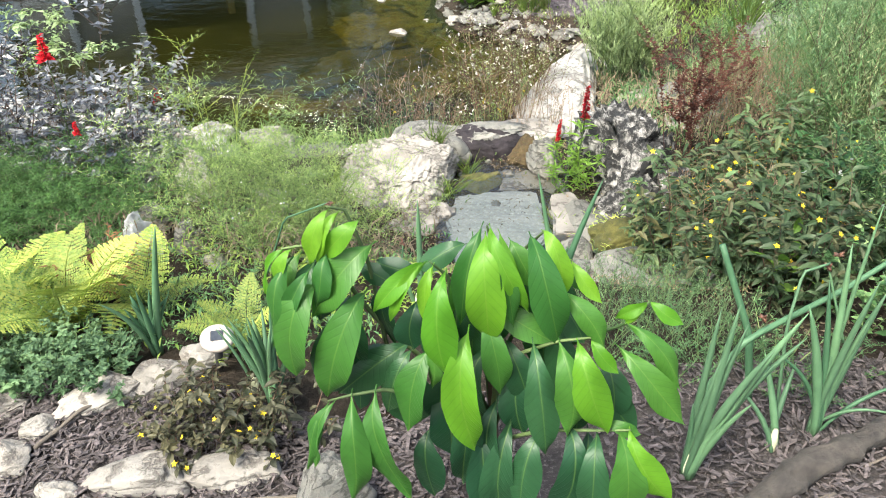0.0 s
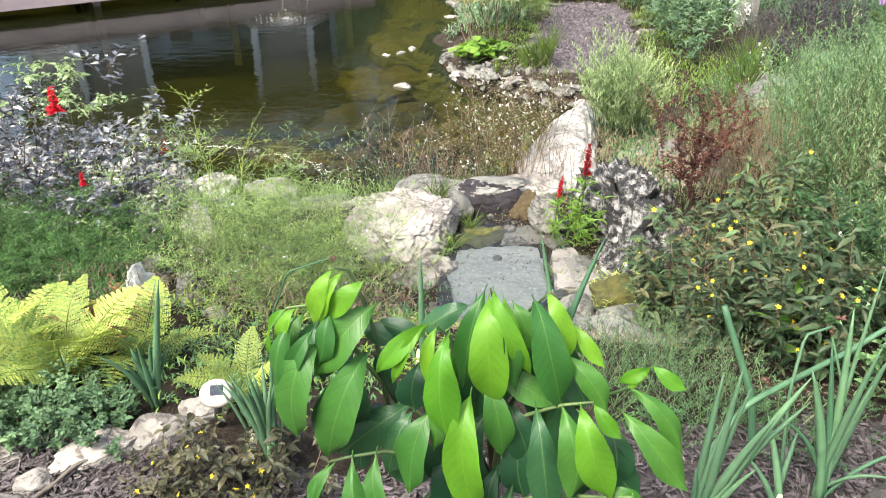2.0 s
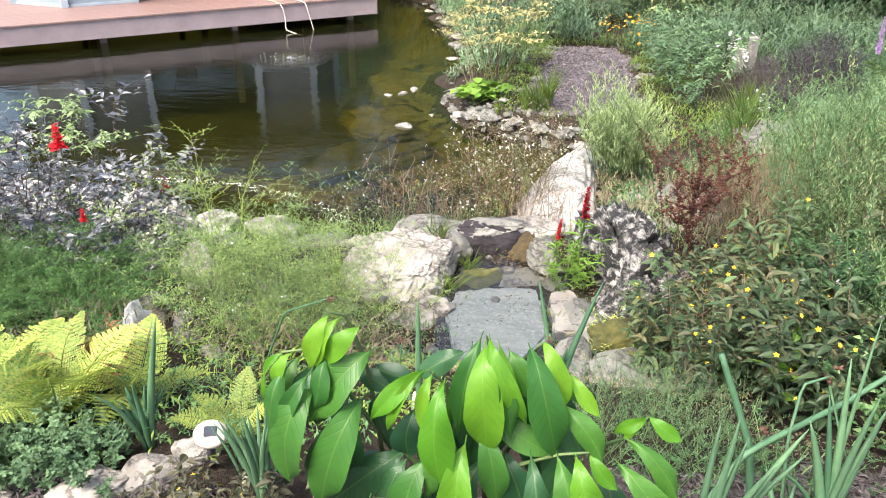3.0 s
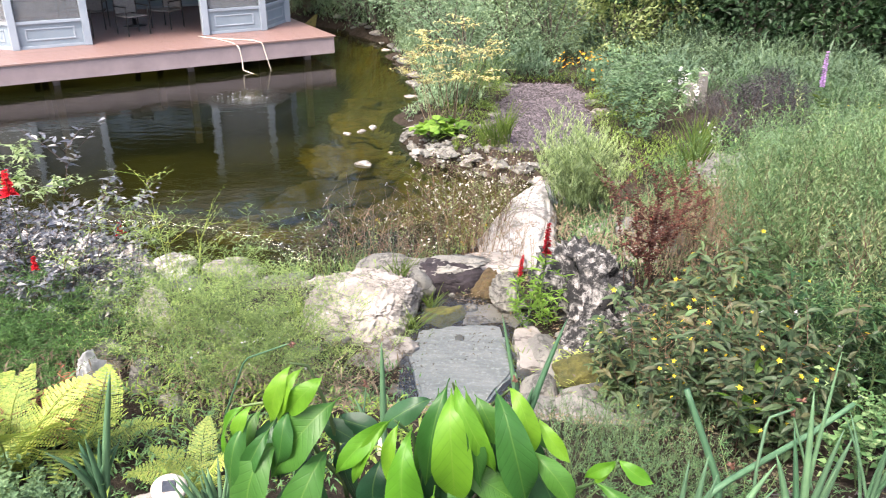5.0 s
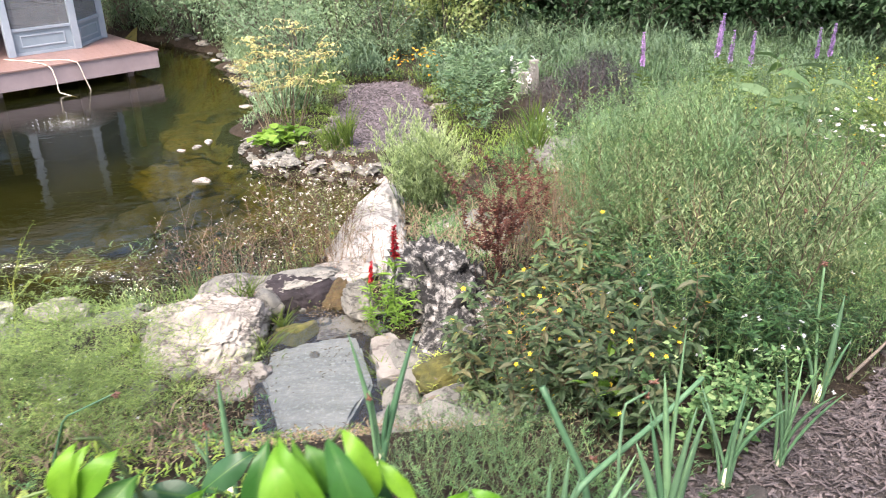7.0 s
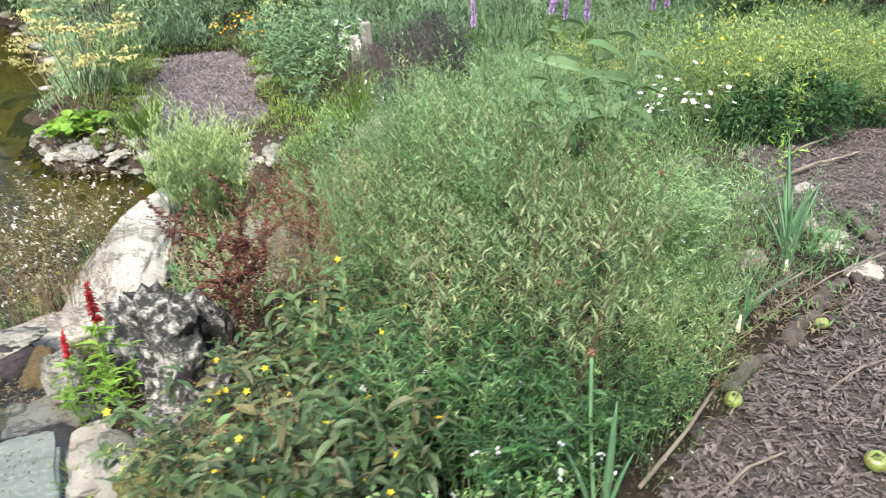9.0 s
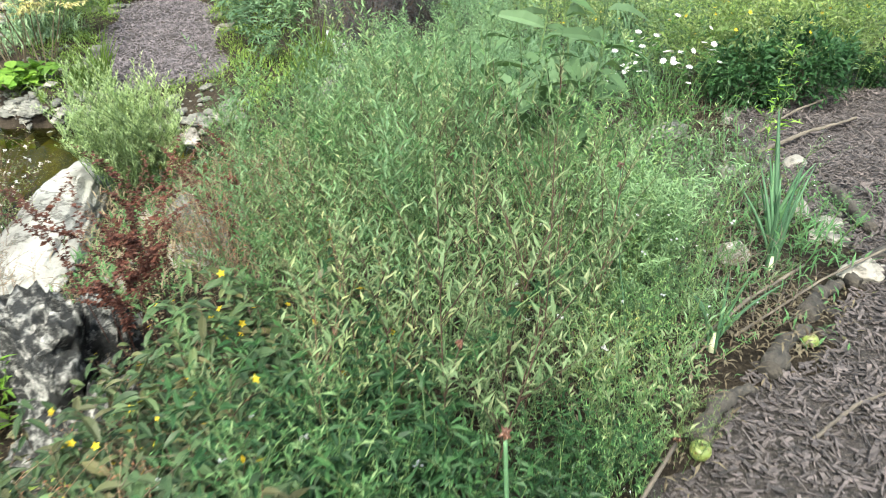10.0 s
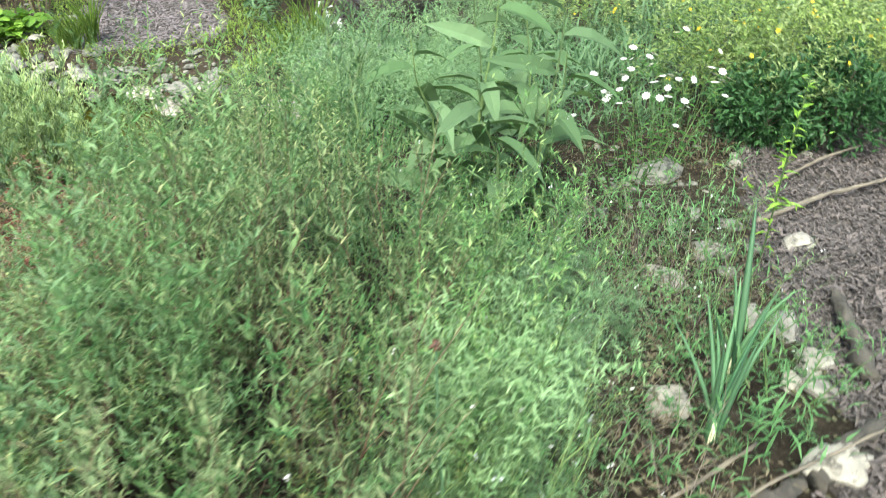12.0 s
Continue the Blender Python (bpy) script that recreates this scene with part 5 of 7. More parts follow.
paw_leaf((0.505, 0.950, 0.699), (0.622, 0.920, 0.568), 0.066, "mid")
paw_leaf((0.517, 0.965, 0.737), (0.610, 0.935, 0.631), 0.046, "mid")
# the far right leaves
paw_leaf((0.549, 0.985, 0.772), (0.498, 0.975, 0.743), 0.029, "new")
paw_leaf((0.541, 0.980, 0.770), (0.514, 0.970, 0.736), 0.023, "new")
paw_leaf((0.550, 0.980, 0.778), (0.604, 0.965, 0.748), 0.033, "new")
# the lower right leaves
paw_leaf((0.379, 0.885, 0.545), (0.352, 0.845, 0.392), 0.076, "old_shaded")
paw_leaf((0.427, 0.880, 0.566), (0.414, 0.840, 0.391), 0.086, "old_shaded")
paw_leaf((0.475, 0.870, 0.568), (0.475, 0.830, 0.396), 0.070, "old_shaded")
paw_leaf((0.512, 0.860, 0.582), (0.534, 0.820, 0.433), 0.078, "mid")
paw_leaf((0.529, 0.855, 0.596), (0.604, 0.820, 0.480), 0.066, "new")
paw_leaf((0.495, 0.880, 0.590), (0.546, 0.870, 0.576), 0.032, "mid")
# the lower left leaves
paw_leaf((0.006, 0.890, 0.578), (-0.032, 0.860, 0.446), 0.045, "mid")
paw_leaf((-0.008, 0.900, 0.564), (-0.052, 0.870, 0.426), 0.037, "mid")
paw_leaf((0.040, 0.885, 0.598), (0.035, 0.845, 0.380), 0.070, "mid")
paw_leaf((0.083, 0.890, 0.608), (0.142, 0.850, 0.397), 0.082, "mid")
# the inner leaves, whose dark colour also carries the shade there
paw_leaf((0.240, 0.940, 0.582), (0.237, 0.900, 0.395), 0.075, "old_shaded")
paw_leaf((0.298, 0.940, 0.557), (0.309, 0.900, 0.372), 0.080, "old_shaded")
paw_leaf((0.269, 0.920, 0.516), (0.293, 0.880, 0.323), 0.086, "old_shaded")
paw_leaf((0.178, 0.970, 0.533), (0.208, 0.940, 0.422), 0.097, "old_shaded")
paw_leaf((0.326, 0.920, 0.532), (0.319, 0.890, 0.314), 0.081, "old_shaded")
paw_leaf((0.099, 1.000, 0.585), (0.116, 0.970, 0.466), 0.069, "old_shaded")
paw_leaf((0.372, 1.000, 0.716), (0.431, 0.960, 0.568), 0.076, "old_shaded")
paw_leaf((0.019, 1.020, 0.725), (0.036, 0.990, 0.588), 0.078, "old_shaded")
paw_leaf((0.267, 1.040, 0.779), (0.251, 1.000, 0.598), 0.087, "old_shaded")
paw_leaf((0.349, 1.050, 0.753), (0.378, 1.000, 0.596), 0.087, "old_shaded")
paw_leaf((0.167, 1.020, 0.736), (0.200, 0.980, 0.583), 0.087, "old_shaded")
paw_leaf((0.456, 0.970, 0.644), (0.546, 0.930, 0.524), 0.077, "old_shaded")
# leaves behind the others; the dark colour carries their shade
paw_leaf((0.004, 1.030, 0.818), (-0.034, 1.000, 0.684), 0.074, "old_shaded")
paw_leaf((-0.031, 1.000, 0.812), (-0.082, 0.970, 0.664), 0.074, "old_shaded")
paw_leaf((-0.067, 1.000, 0.681), (-0.102, 0.970, 0.593), 0.067, "old_shaded")
paw_leaf((0.036, 1.020, 0.674), (0.005, 1.000, 0.517), 0.078, "old_shaded")
paw_leaf((0.086, 1.060, 0.727), (0.096, 1.030, 0.615), 0.066, "old_shaded")
paw_leaf((0.229, 1.020, 0.766), (0.220, 0.990, 0.632), 0.084, "old_shaded")
paw_leaf((0.298, 1.020, 0.808), (0.293, 0.990, 0.665), 0.082, "old_shaded")
paw_leaf((0.347, 1.040, 0.809), (0.342, 1.000, 0.701), 0.083, "old_shaded")
paw_leaf((0.392, 1.030, 0.795), (0.414, 1.000, 0.681), 0.073, "old_shaded")
paw_leaf((0.210, 0.990, 0.603), (0.189, 0.960, 0.484), 0.078, "old_shaded")
paw_leaf((0.273, 0.980, 0.645), (0.268, 0.940, 0.483), 0.086, "old_shaded")
paw_leaf((0.336, 0.970, 0.633), (0.347, 0.930, 0.502), 0.076, "old_shaded")
paw_leaf((0.425, 0.950, 0.659), (0.443, 0.910, 0.533), 0.085, "old_shaded")
paw_leaf((0.143, 1.000, 0.589), (0.149, 0.970, 0.469), 0.090, "old_shaded")
paw_leaf((0.486, 0.970, 0.646), (0.503, 0.930, 0.548), 0.075, "old_shaded")
paw_leaf((0.465, 0.920, 0.525), (0.454, 0.880, 0.386), 0.078, "old_shaded")
paw_leaf((0.165, 0.970, 0.440), (0.176, 0.940, 0.293), 0.083, "old_shaded")
paw_leaf((0.086, 1.020, 0.609), (0.038, 1.000, 0.505), 0.068, "old_shaded")
paw_leaf((0.040, 1.030, 0.538), (0.023, 1.000, 0.457), 0.059, "old_shaded")
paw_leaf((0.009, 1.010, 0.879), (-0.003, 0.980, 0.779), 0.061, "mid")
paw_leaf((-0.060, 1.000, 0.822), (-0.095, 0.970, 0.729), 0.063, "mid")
paw_twig([(0.081, 1.030, 0.556), (0.058, 1.030, 0.785), (0.029, 1.010, 0.911), (0.004, 0.985, 0.932)])
paw_twig([(0.055, 1.030, 0.667), (-0.009, 1.000, 0.825), (-0.040, 0.980, 0.855), (-0.080, 0.970, 0.852)])
paw_twig([(0.209, 1.000, 0.650), (0.211, 0.960, 0.820), (0.182, 0.940, 0.863)])
paw_twig([(0.259, 1.030, 0.683), (0.280, 1.020, 0.842), (0.272, 0.985, 0.909)])
paw_twig([(0.289, 1.040, 0.678), (0.336, 1.020, 0.846), (0.365, 0.980, 0.907)])
paw_twig([(0.312, 1.030, 0.634), (0.392, 1.010, 0.797), (0.414, 0.980, 0.854)])
paw_twig([(0.294, 0.990, 0.597), (0.336, 0.950, 0.670), (0.401, 0.915, 0.733), (0.453, 0.920, 0.740)])
paw_twig([(0.346, 1.030, 0.580), (0.474, 1.000, 0.686), (0.517, 0.980, 0.728), (0.551, 0.980, 0.779)])
paw_twig([(0.300, 0.950, 0.445), (0.383, 0.890, 0.545), (0.478, 0.870, 0.576), (0.529, 0.855, 0.598)])
paw_twig([(0.187, 0.980, 0.494), (0.103, 0.920, 0.590), (0.037, 0.890, 0.596), (-0.008, 0.895, 0.572)])


# ---- tree onions ----
def onion(at, blades, label="clump of hollow blue-green onion leaves", group="tree onions"):
    """blades: tip offsets (x, y, z) from the clump's foot, and how much each one sags."""
    ob = thing("tree_onion", (at[0], at[1], gz(*at)), label, "onion", group)
    for i, (tx, ty, tz, rad, sag) in enumerate(blades):
        s = np.linspace(0, 1, 12)
        foot = np.array([0.012 * math.cos(i * 2.4), 0.012 * math.sin(i * 2.4), -0.01])
        pts = foot + (np.array([tx, ty, tz]) - foot) * np.stack([s ** 1.35, s ** 1.35, s], 1)
        pts[:, 2] += sag * np.sin(s * np.pi)
        so = Soup()
        so.tube(pts, 0.98 * rad * np.interp(s, [0, 0.12, 0.45, 0.85, 1], [0.75, 0.8, 1.0, 0.55, 0.08]), 7)
        part("blade", so.mesh("blade", L_ONION, True), ob)
    so = Soup()
    so.tube([(0, 0, -0.02), (0, 0, 0.02), (0, 0, 0.07)], [0.014, 0.013, 0.006], 8)
    part("white_base", so.mesh("white_base", M_ONION_BASE, True), ob, "pale leek-like onion base")
    return ob


M_ONION_BASE = solid_mat("onion_base", (0.50, 0.52, 0.34), (0.68, 0.68, 0.52), 20, 0.5, bumps=0.05)


def fan(n, h, w, rad, seed, dirx=0.0, diry=0.0):
    r = np.random.RandomState(seed)
    return [(dirx + w * (k / max(n - 1, 1) - 0.5) * 2 + r.normal(0, 0.02), diry + r.normal(0, 0.05), h * r.uniform(0.7, 1.05), rad * r.uniform(0.75, 1.15), r.uniform(0, 0.04)) for k in range(n)]


onion((-0.79, 1.62), [(0.10, 0.0, 0.47, 0.012, 0.0)] + fan(9, 0.28, 0.08, 0.009, 1))
onion((-0.34, 1.40), fan(13, 0.36, 0.075, 0.0095, 2))
onion((-0.42, 1.47), fan(4, 0.26, 0.07, 0.005, 3, -0.05))
onion((0.76, 1.29), [(0.05, 0.05, 0.50, 0.012, 0.0), (0.02, 0.08, 0.46, 0.011, 0.0), (0.20, 0.06, 0.48, 0.013, 0.01), (0.13, 0.0, 0.42, 0.012, 0.02), (0.23, 0.1, 0.38, 0.010, 0.02), (0.10, -0.03, 0.28, 0.009, 0.02), (-0.02, 0.0, 0.24, 0.008, 0.02), (0.08, 0.06, 0.44, 0.010, 0.0), (0.16, 0.05, 0.34, 0.010, 0.02), (0.03, 0.03, 0.36, 0.009, 0.0)])
onion((1.11, 1.48), [(-0.02, 0.06, 0.56, 0.012, 0.0), (0.03, 0.08, 0.66, 0.007, 0.0), (-0.09, 0.02, 0.40, 0.013, 0.02), (0.09, 0.05, 0.44, 0.012, 0.02), (0.04, 0.0, 0.50, 0.010, 0.01), (-0.05, 0.05, 0.46, 0.010, 0.0), (0.06, 0.03, 0.36, 0.010, 0.0), (0.0, 0.05, 0.42, 0.009, 0.01), (-0.14, 0.0, 0.26, 0.007, 0.04), (0.2, -0.05, 0.12, 0.005, 0.05), (0.26, 0.06, 0.16, 0.006, 0.04)])
onion((0.99, 1.41), [(-0.04, 0.10, 0.24, 0.011, 0.0), (0.05, 0.12, 0.2, 0.009, 0.0), (-0.10, 0.05, 0.16, 0.008, 0.02)])
onion((-0.03, 1.98), [(0.01, 0.02, 0.42, 0.012, 0.0), (-0.08, 0.0, 0.22, 0.009, 0.0)])
onion((0.42, 2.08), [(-0.07, 0.04, 0.50, 0.010, 0.0), (-0.02, 0.02, 0.30, 0.012, 0.06), (0.14, 0.10, 0.46, 0.013, 0.0), (0.04, 0.0, 0.26, 0.010, 0.03)])
onion((1.42, 1.78), fan(7, 0.34, 0.10, 0.007, 6), "dry-tipped onion leaves at the bed's edge")
onion((1.62, 1.84), fan(8, 0.40, 0.09, 0.006, 7), "thin onion leaves at the bed's edge")
onion((1.95, 2.18), [(0.02, 0.0, 0.42, 0.012, 0.0), (-0.1, 0.05, 0.3, 0.007, 0.02), (0.08, 0.0, 0.25, 0.007, 0.02)], "thick onion stalk beside the mulch path")
onion((3.42, 3.36), fan(9, 0.42, 0.14, 0.008, 8, 0.04, 0.1), "onion clump beside the mulch path")
onion((3.62, 3.62), [(0.08, 0.2, 0.5, 0.012, 0.0)] + fan(6, 0.34, 0.12, 0.007, 9), "onion clump beside the mulch path")
onion((2.9, 2.95), fan(5, 0.3, 0.14, 0.006, 10), "thin onion leaves at the bed's edge")


def scape(points, rad, heads, label="long leaning onion flower stalk with red-brown bulbils"):
    """A fallen or leaning flower stalk; heads: places of bulbil clusters along it."""
    p0 = Vector(points[0])
    ob = thing("onion_scape", p0, label, "onion stalk", "onion stalks")
    pts = np.array([Vector(p) - p0 for p in points])
    s = np.linspace(0, len(pts) - 1, 14)
    pts = np.stack([np.interp(s, np.arange(len(pts)), pts[:, k]) for k in range(3)], 1)
    so = Soup()
    so.tube(pts, rad * np.linspace(1.0, 0.7, 14), 7)
    part("stalk", so.mesh("stalk", M_STICK if "dry" in label else L_ONION, True), ob)
    r = np.random.RandomState(len(points))
    for h in heads:
        so = Soup()
        for k in range(8):
            d = unit(r.normal(size=3))
            c = np.array(Vector(h) - p0) + d * 0.006
            so.tube([c - d * 0.006, c - d * 0.003, c + d * 0.003, c + d * 0.009], [0.0015, 0.0042, 0.0034, 0.001], 6)
        tagged(part("bulbil_head", so.mesh("bulbil_head", M_BULB, True), ob), "cluster of reddish bulbils", kind="stuff")
    return ob


scape([(0.80, 1.47, 0.10), (0.90, 1.53, 0.26), (1.18, 1.70, 0.32), (1.30, 1.76, 0.38)], 0.010, [(0.94, 1.55, 0.32)])
scape([(0.97, 1.6, 0.0), (0.94, 1.63, 0.2), (0.84, 1.7, 0.44)], 0.012, [])
scape([(1.02, 1.5, 0.0), (1.0, 1.55, 0.3), (1.03, 1.62, 0.42), (1.10, 1.65, 0.43)], 0.005, [(1.10, 1.65, 0.42), (1.12, 1.66, 0.45)])
scape([(1.18, 1.62, 0.2), (1.10, 1.66, 0.42)], 0.004, [])
scape([(1.95, 2.2, -0.06), (1.96, 2.28, 0.2), (1.96, 2.30, 0.40)], 0.006, [(1.96, 2.30, 0.41), (1.90, 2.37, 0.58)])
scape([(2.64, 3.0, -0.15), (2.63, 3.12, 0.2), (2.63, 3.15, 0.44)], 0.003, [(2.63, 3.15, 0.44)])
scape([(2.12, 2.28, -0.06), (2.3, 2.36, 0.02), (2.48, 2.5, 0.02)], 0.007, [(2.49, 2.51, 0.03)], "stout dry onion stalk lying on the mulch")
scape([(-0.60, 2.1, -0.05), (-0.5, 2.1, 0.2), (-0.34, 2.08, 0.28)], 0.004, [(-0.33, 2.08, 0.28)])
scape([(-0.09, 1.95, -0.03), (-0.07, 1.98, 0.2)], 0.004, [(-0.07, 1.98, 0.21)])
scape([(0.42, 2.05, -0.1), (0.40, 2.08, 0.18)], 0.004, [(0.40, 2.08, 0.19)])


# ---- ferns ----
def frond_mesh(seed, n=19, width=0.23):
    r = np.random.RandomState(seed)
    so = Soup()
    s = np.linspace(0, 1, 12)
    curve = np.stack([0.02 * np.sin(3 * s), s, 0.30 * np.sin(s * 1.9) - 0.22 * s ** 2], 1)
    so.tube(curve, 0.008 * (1 - 0.8 * s), 4, False)
    q = np.linspace(0.10, 0.98, n)
    pos = np.stack([np.interp(q, s, curve[:, k]) for k in range(3)], 1)
    ln = width * np.interp(q, [0.1, 0.35, 0.7, 1.0], [0.5, 1.0, 0.75, 0.08])
    for side in (-1, 1):
        ax = np.tile([side * 1.0, 0.35, -0.12], (n, 1)) + r.normal(0, 0.05, (n, 3))
        # each pinna carries small leaflets
        for k in range(n):
            m = 9
            u = np.linspace(0.08, 1, m)
            a = unit(ax[k])
            pp = pos[k] + a * (u[:, None] * ln[k])
            for up in (-1, 1):
                so.leaves(pp, np.tile(a * 0.5 + np.array([0, up, 0.05]), (m, 1)), np.tile([0, 0, 1.0], (m, 1)), 0.030 * (1.15 - 0.75 * u) + 0.005, 0.027, "tiny", 0.1, 0.1)
    return so.mesh("frond", L_FERN)


def fern(x, y, size, n, label, seed=0):
    ob = thing("fern", (x, y, gz(x, y)), label, "fern", "ferns")
    r = np.random.RandomState(seed)
    for k in range(n):
        fr = part("frond", FRONDS[k % len(FRONDS)], ob)
        fr.matrix_local = pose(0, 0, 0, 0, 0, k * 360 / n + r.uniform(-18, 18)) @ pose(0, 0, 0, r.uniform(10, 46), r.uniform(-15, 15), 0) @ Matrix.Scale(size * r.uniform(0.8, 1.2), 4)
    return ob


FRONDS = [frond_mesh(1), frond_mesh(2), frond_mesh(3, 20, 0.26)]
fern(-1.14, 1.72, 0.40, 9, "yellow-green fern with arching feathery fronds", 1)
fern(-1.40, 1.80, 0.38, 8, "yellow-green fern with arching feathery fronds", 2)
fern(-0.98, 1.88, 0.30, 7, "yellow-green fern with arching feathery fronds", 4)
fern(-1.46, 1.60, 0.34, 7, "yellow-green fern with arching feathery fronds", 6)
fern(-0.54, 1.72, 0.22, 6, "small bright green fern beside the onions", 3)

# ---- solar path light ----
lamp = thing("solar_path_light", (-0.53, 1.52, gz(-0.53, 1.52)), "round pale plastic solar garden light with dark panel", "garden light")
M_PLASTIC = solid_mat("pale_plastic", (0.46, 0.39, 0.35), (0.62, 0.55, 0.50), 30, 0.4, bumps=0.05)
M_CELL = solid_mat("solar_cell", (0.02, 0.025, 0.035), (0.06, 0.065, 0.08), 40, 0.15, bumps=0.0)


def disc(name, radii, zs, mat, sides=28):
    so = Soup()
    so.tube([(0, 0, z) for z in zs], radii, sides)
    return so.mesh(name, mat, True)


tiltm = pose(0, 0, 0.15, 14, 6, 20)
for nm, me in (("cap", disc("cap", [0.040, 0.047, 0.048, 0.043, 0.030, 0.026], [-0.012, -0.008, 0.0, 0.008, 0.012, 0.009], M_PLASTIC)), ("solar_panel", box_mesh("solar_panel", (-0.018, -0.018, 0.0095), (0.018, 0.018, 0.014), M_CELL, 0.002)), ("lens", disc("lens", [0.024, 0.032, 0.034], [-0.035, -0.025, -0.0125], M_CELL)), ("stake", disc("stake", [0.008, 0.012, 0.012], [-0.16, -0.14, -0.051], M_METAL, 10))):
    piece = part(nm, me, cap if nm == "solar_panel" else lamp)
    if nm != "solar_panel":
        piece.matrix_local = tiltm
    if nm == "cap":
        cap = piece

# ---- edging stones ----
for i, (sx, sy, a, b, c, t) in enumerate([(-0.86, 1.40, 0.11, 0.055, 0.05, 40), (-0.70, 1.50, 0.12, 0.05, 0.055, 35), (-0.63, 1.60, 0.06, 0.04, 0.04, 20), (-0.98, 1.27, 0.05, 0.035, 0.035, 10), (-1.02, 1.16, 0.08, 0.05, 0.04, -25), (-0.62, 1.12, 0.11, 0.06, 0.05, 5),
                                         (-0.38, 1.17, 0.12, 0.05, 0.05, 12), (-0.80, 1.05, 0.05, 0.03, 0.03, 0), (-1.18, 1.36, 0.09, 0.06, 0.05, 10)]):
    rock("edging_stone", (sx, sy, gz(sx, sy) + 0.01), (a * 1.2, b * 1.25, c * 1.2), M_LIME, "pale limestone edging stone set in the mulch", 60 + i, 0.35, t, cuts=4, category="stone", group="edging stones")
rock("boulder", (-0.11, 1.10, 0.02), (0.13, 0.11, 0.13), M_GREY_ROCK, "lichen-spotted grey boulder under the pawpaw leaves", 75, 0.3, 20, cuts=4)
rock("boulder", (0.10, 1.02, 0.0), (0.16, 0.10, 0.09), M_GREY_ROCK, "weathered grey rock at the sapling's foot", 76, 0.3, -25, cuts=4)


# ---- logs, sticks and fallen apples ----
def log(points, rad, label, seed=0, name="log", mat=None, cat="log"):
    r = np.random.RandomState(seed)
    p0 = Vector(points[0])
    pts = np.array([Vector(p) - p0 for p in points])
    n = 26
    s = np.linspace(0, len(pts) - 1, n)
    pts = np.stack([np.interp(s, np.arange(len(pts)), pts[:, k]) for k in range(3)], 1)
    so = Soup()
    so.tube(pts, rad * (1 - 0.35 * np.linspace(0, 1, n)) * r.uniform(0.8, 1.2, n), 14)
    me = so.mesh(name, mat or M_LOG, True)
    v = np.array([x.co for x in me.vertices])
    v += np.array([[noise.noise(Vector(q * 22) + Vector((seed, j * 7, 0))) for j in range(3)] for q in v]) * rad * 0.5 + r.normal(0, rad * 0.03, v.shape)
    me.vertices.foreach_set("co", v.ravel())
    return thing(name, p0, label, cat, me=me)


log([(0.86, 1.14, 0.03), (1.02, 1.30, 0.04), (1.28, 1.47, 0.04), (1.46, 1.66, 0.03)], 0.042, "weathered grey-brown log lying on the mulch", 1)
for k, (a, b) in enumerate([((2.60, 2.58), (2.86, 2.73)), ((2.96, 2.76), (3.24, 2.95)), ((3.28, 3.0), (3.56, 3.16)), ((3.58, 3.14), (3.95, 3.32)), ((4.0, 3.5), (4.25, 4.0))]):
    za, zb = gz(*a), gz(*b)
    log([(a[0], a[1], za + 0.03), ((a[0] + b[0]) / 2, (a[1] + b[1]) / 2 + 0.02, (za + zb) / 2 + 0.035), (b[0], b[1], zb + 0.02)], 0.03, "weathered branch edging the mulch path", 3 + k)
for k, (a, b, rr) in enumerate([((2.75, 2.9, 0.03), (3.5, 3.28, 0.05), 0.007), ((3.0, 2.98, 0.03), (3.9, 3.25, 0.07), 0.005), ((2.3, 2.2, 0.01), (2.6, 2.3, 0.015), 0.006), ((2.9, 2.5, 0.01), (3.3, 2.6, 0.01), 0.006), ((0.7, 1.0, 0.01), (1.1, 1.25, 0.02), 0.006), ((1.2, 1.35, 0.015), (1.5, 1.5, 0.03), 0.004), ((-0.5, 1.0, 0.01), (-0.15, 1.09, 0.05), 0.007), ((-0.95, 1.2, 0.02), (-0.8, 1.42, 0.04), 0.006), ((4.3, 4.6, 0.02), (5.2, 4.9, 0.03), 0.012), ((0.70, 3.16, 0.1), (0.98, 3.3, 0.12), 0.022), ((0.55, 3.0, 0.06), (0.95, 3.12, 0.1), 0.014), ((4.6, 5.0, 0.02), (5.4, 5.3, 0.1), 0.01)]):
    log([(a[0], a[1], gz(a[0], a[1]) + a[2]), ((a[0] + b[0]) / 2, (a[1] + b[1]) / 2 + 0.02, (gz(a[0], a[1]) + gz(b[0], b[1])) / 2 + (a[2] + b[2]) / 2 + 0.01), (b[0], b[1], gz(b[0], b[1]) + b[2])], rr, "dry bare stick on the ground", 20 + k, "stick", M_STICK, "stick")


def apple(x, y, rad):
    ob = thing("apple", (x, y, gz(x, y) + rad * 0.9), "fallen yellow-green apple lying on the mulch", "apple", "fallen apples")
    so = Soup()
    s = np.linspace(0, 1, 12)
    a = np.pi * s
    so.tube(np.stack([0 * s, 0 * s, -rad * np.cos(a) * (0.86 - 0.22 * np.exp(-((s - 1) / 0.12) ** 2) - 0.18 * np.exp(-(s / 0.12) ** 2))], 1), rad * (np.sin(a) ** 0.8 + 0.01), 16)
    part("fruit", so.mesh("fruit", M_APPLE, True), ob)
    so = Soup()
    so.tube([(0, 0, rad * 0.6), (0.003, 0, rad * 0.95), (0.006, 0.002, rad * 1.15)], 0.0015, 5)
    part("stalk", so.mesh("stalk", L_BROWN), ob)
    ob.rotation_euler = (rnd.uniform(-0.8, 0.8), rnd.uniform(-0.8, 0.8), rnd.uniform(0, 6))


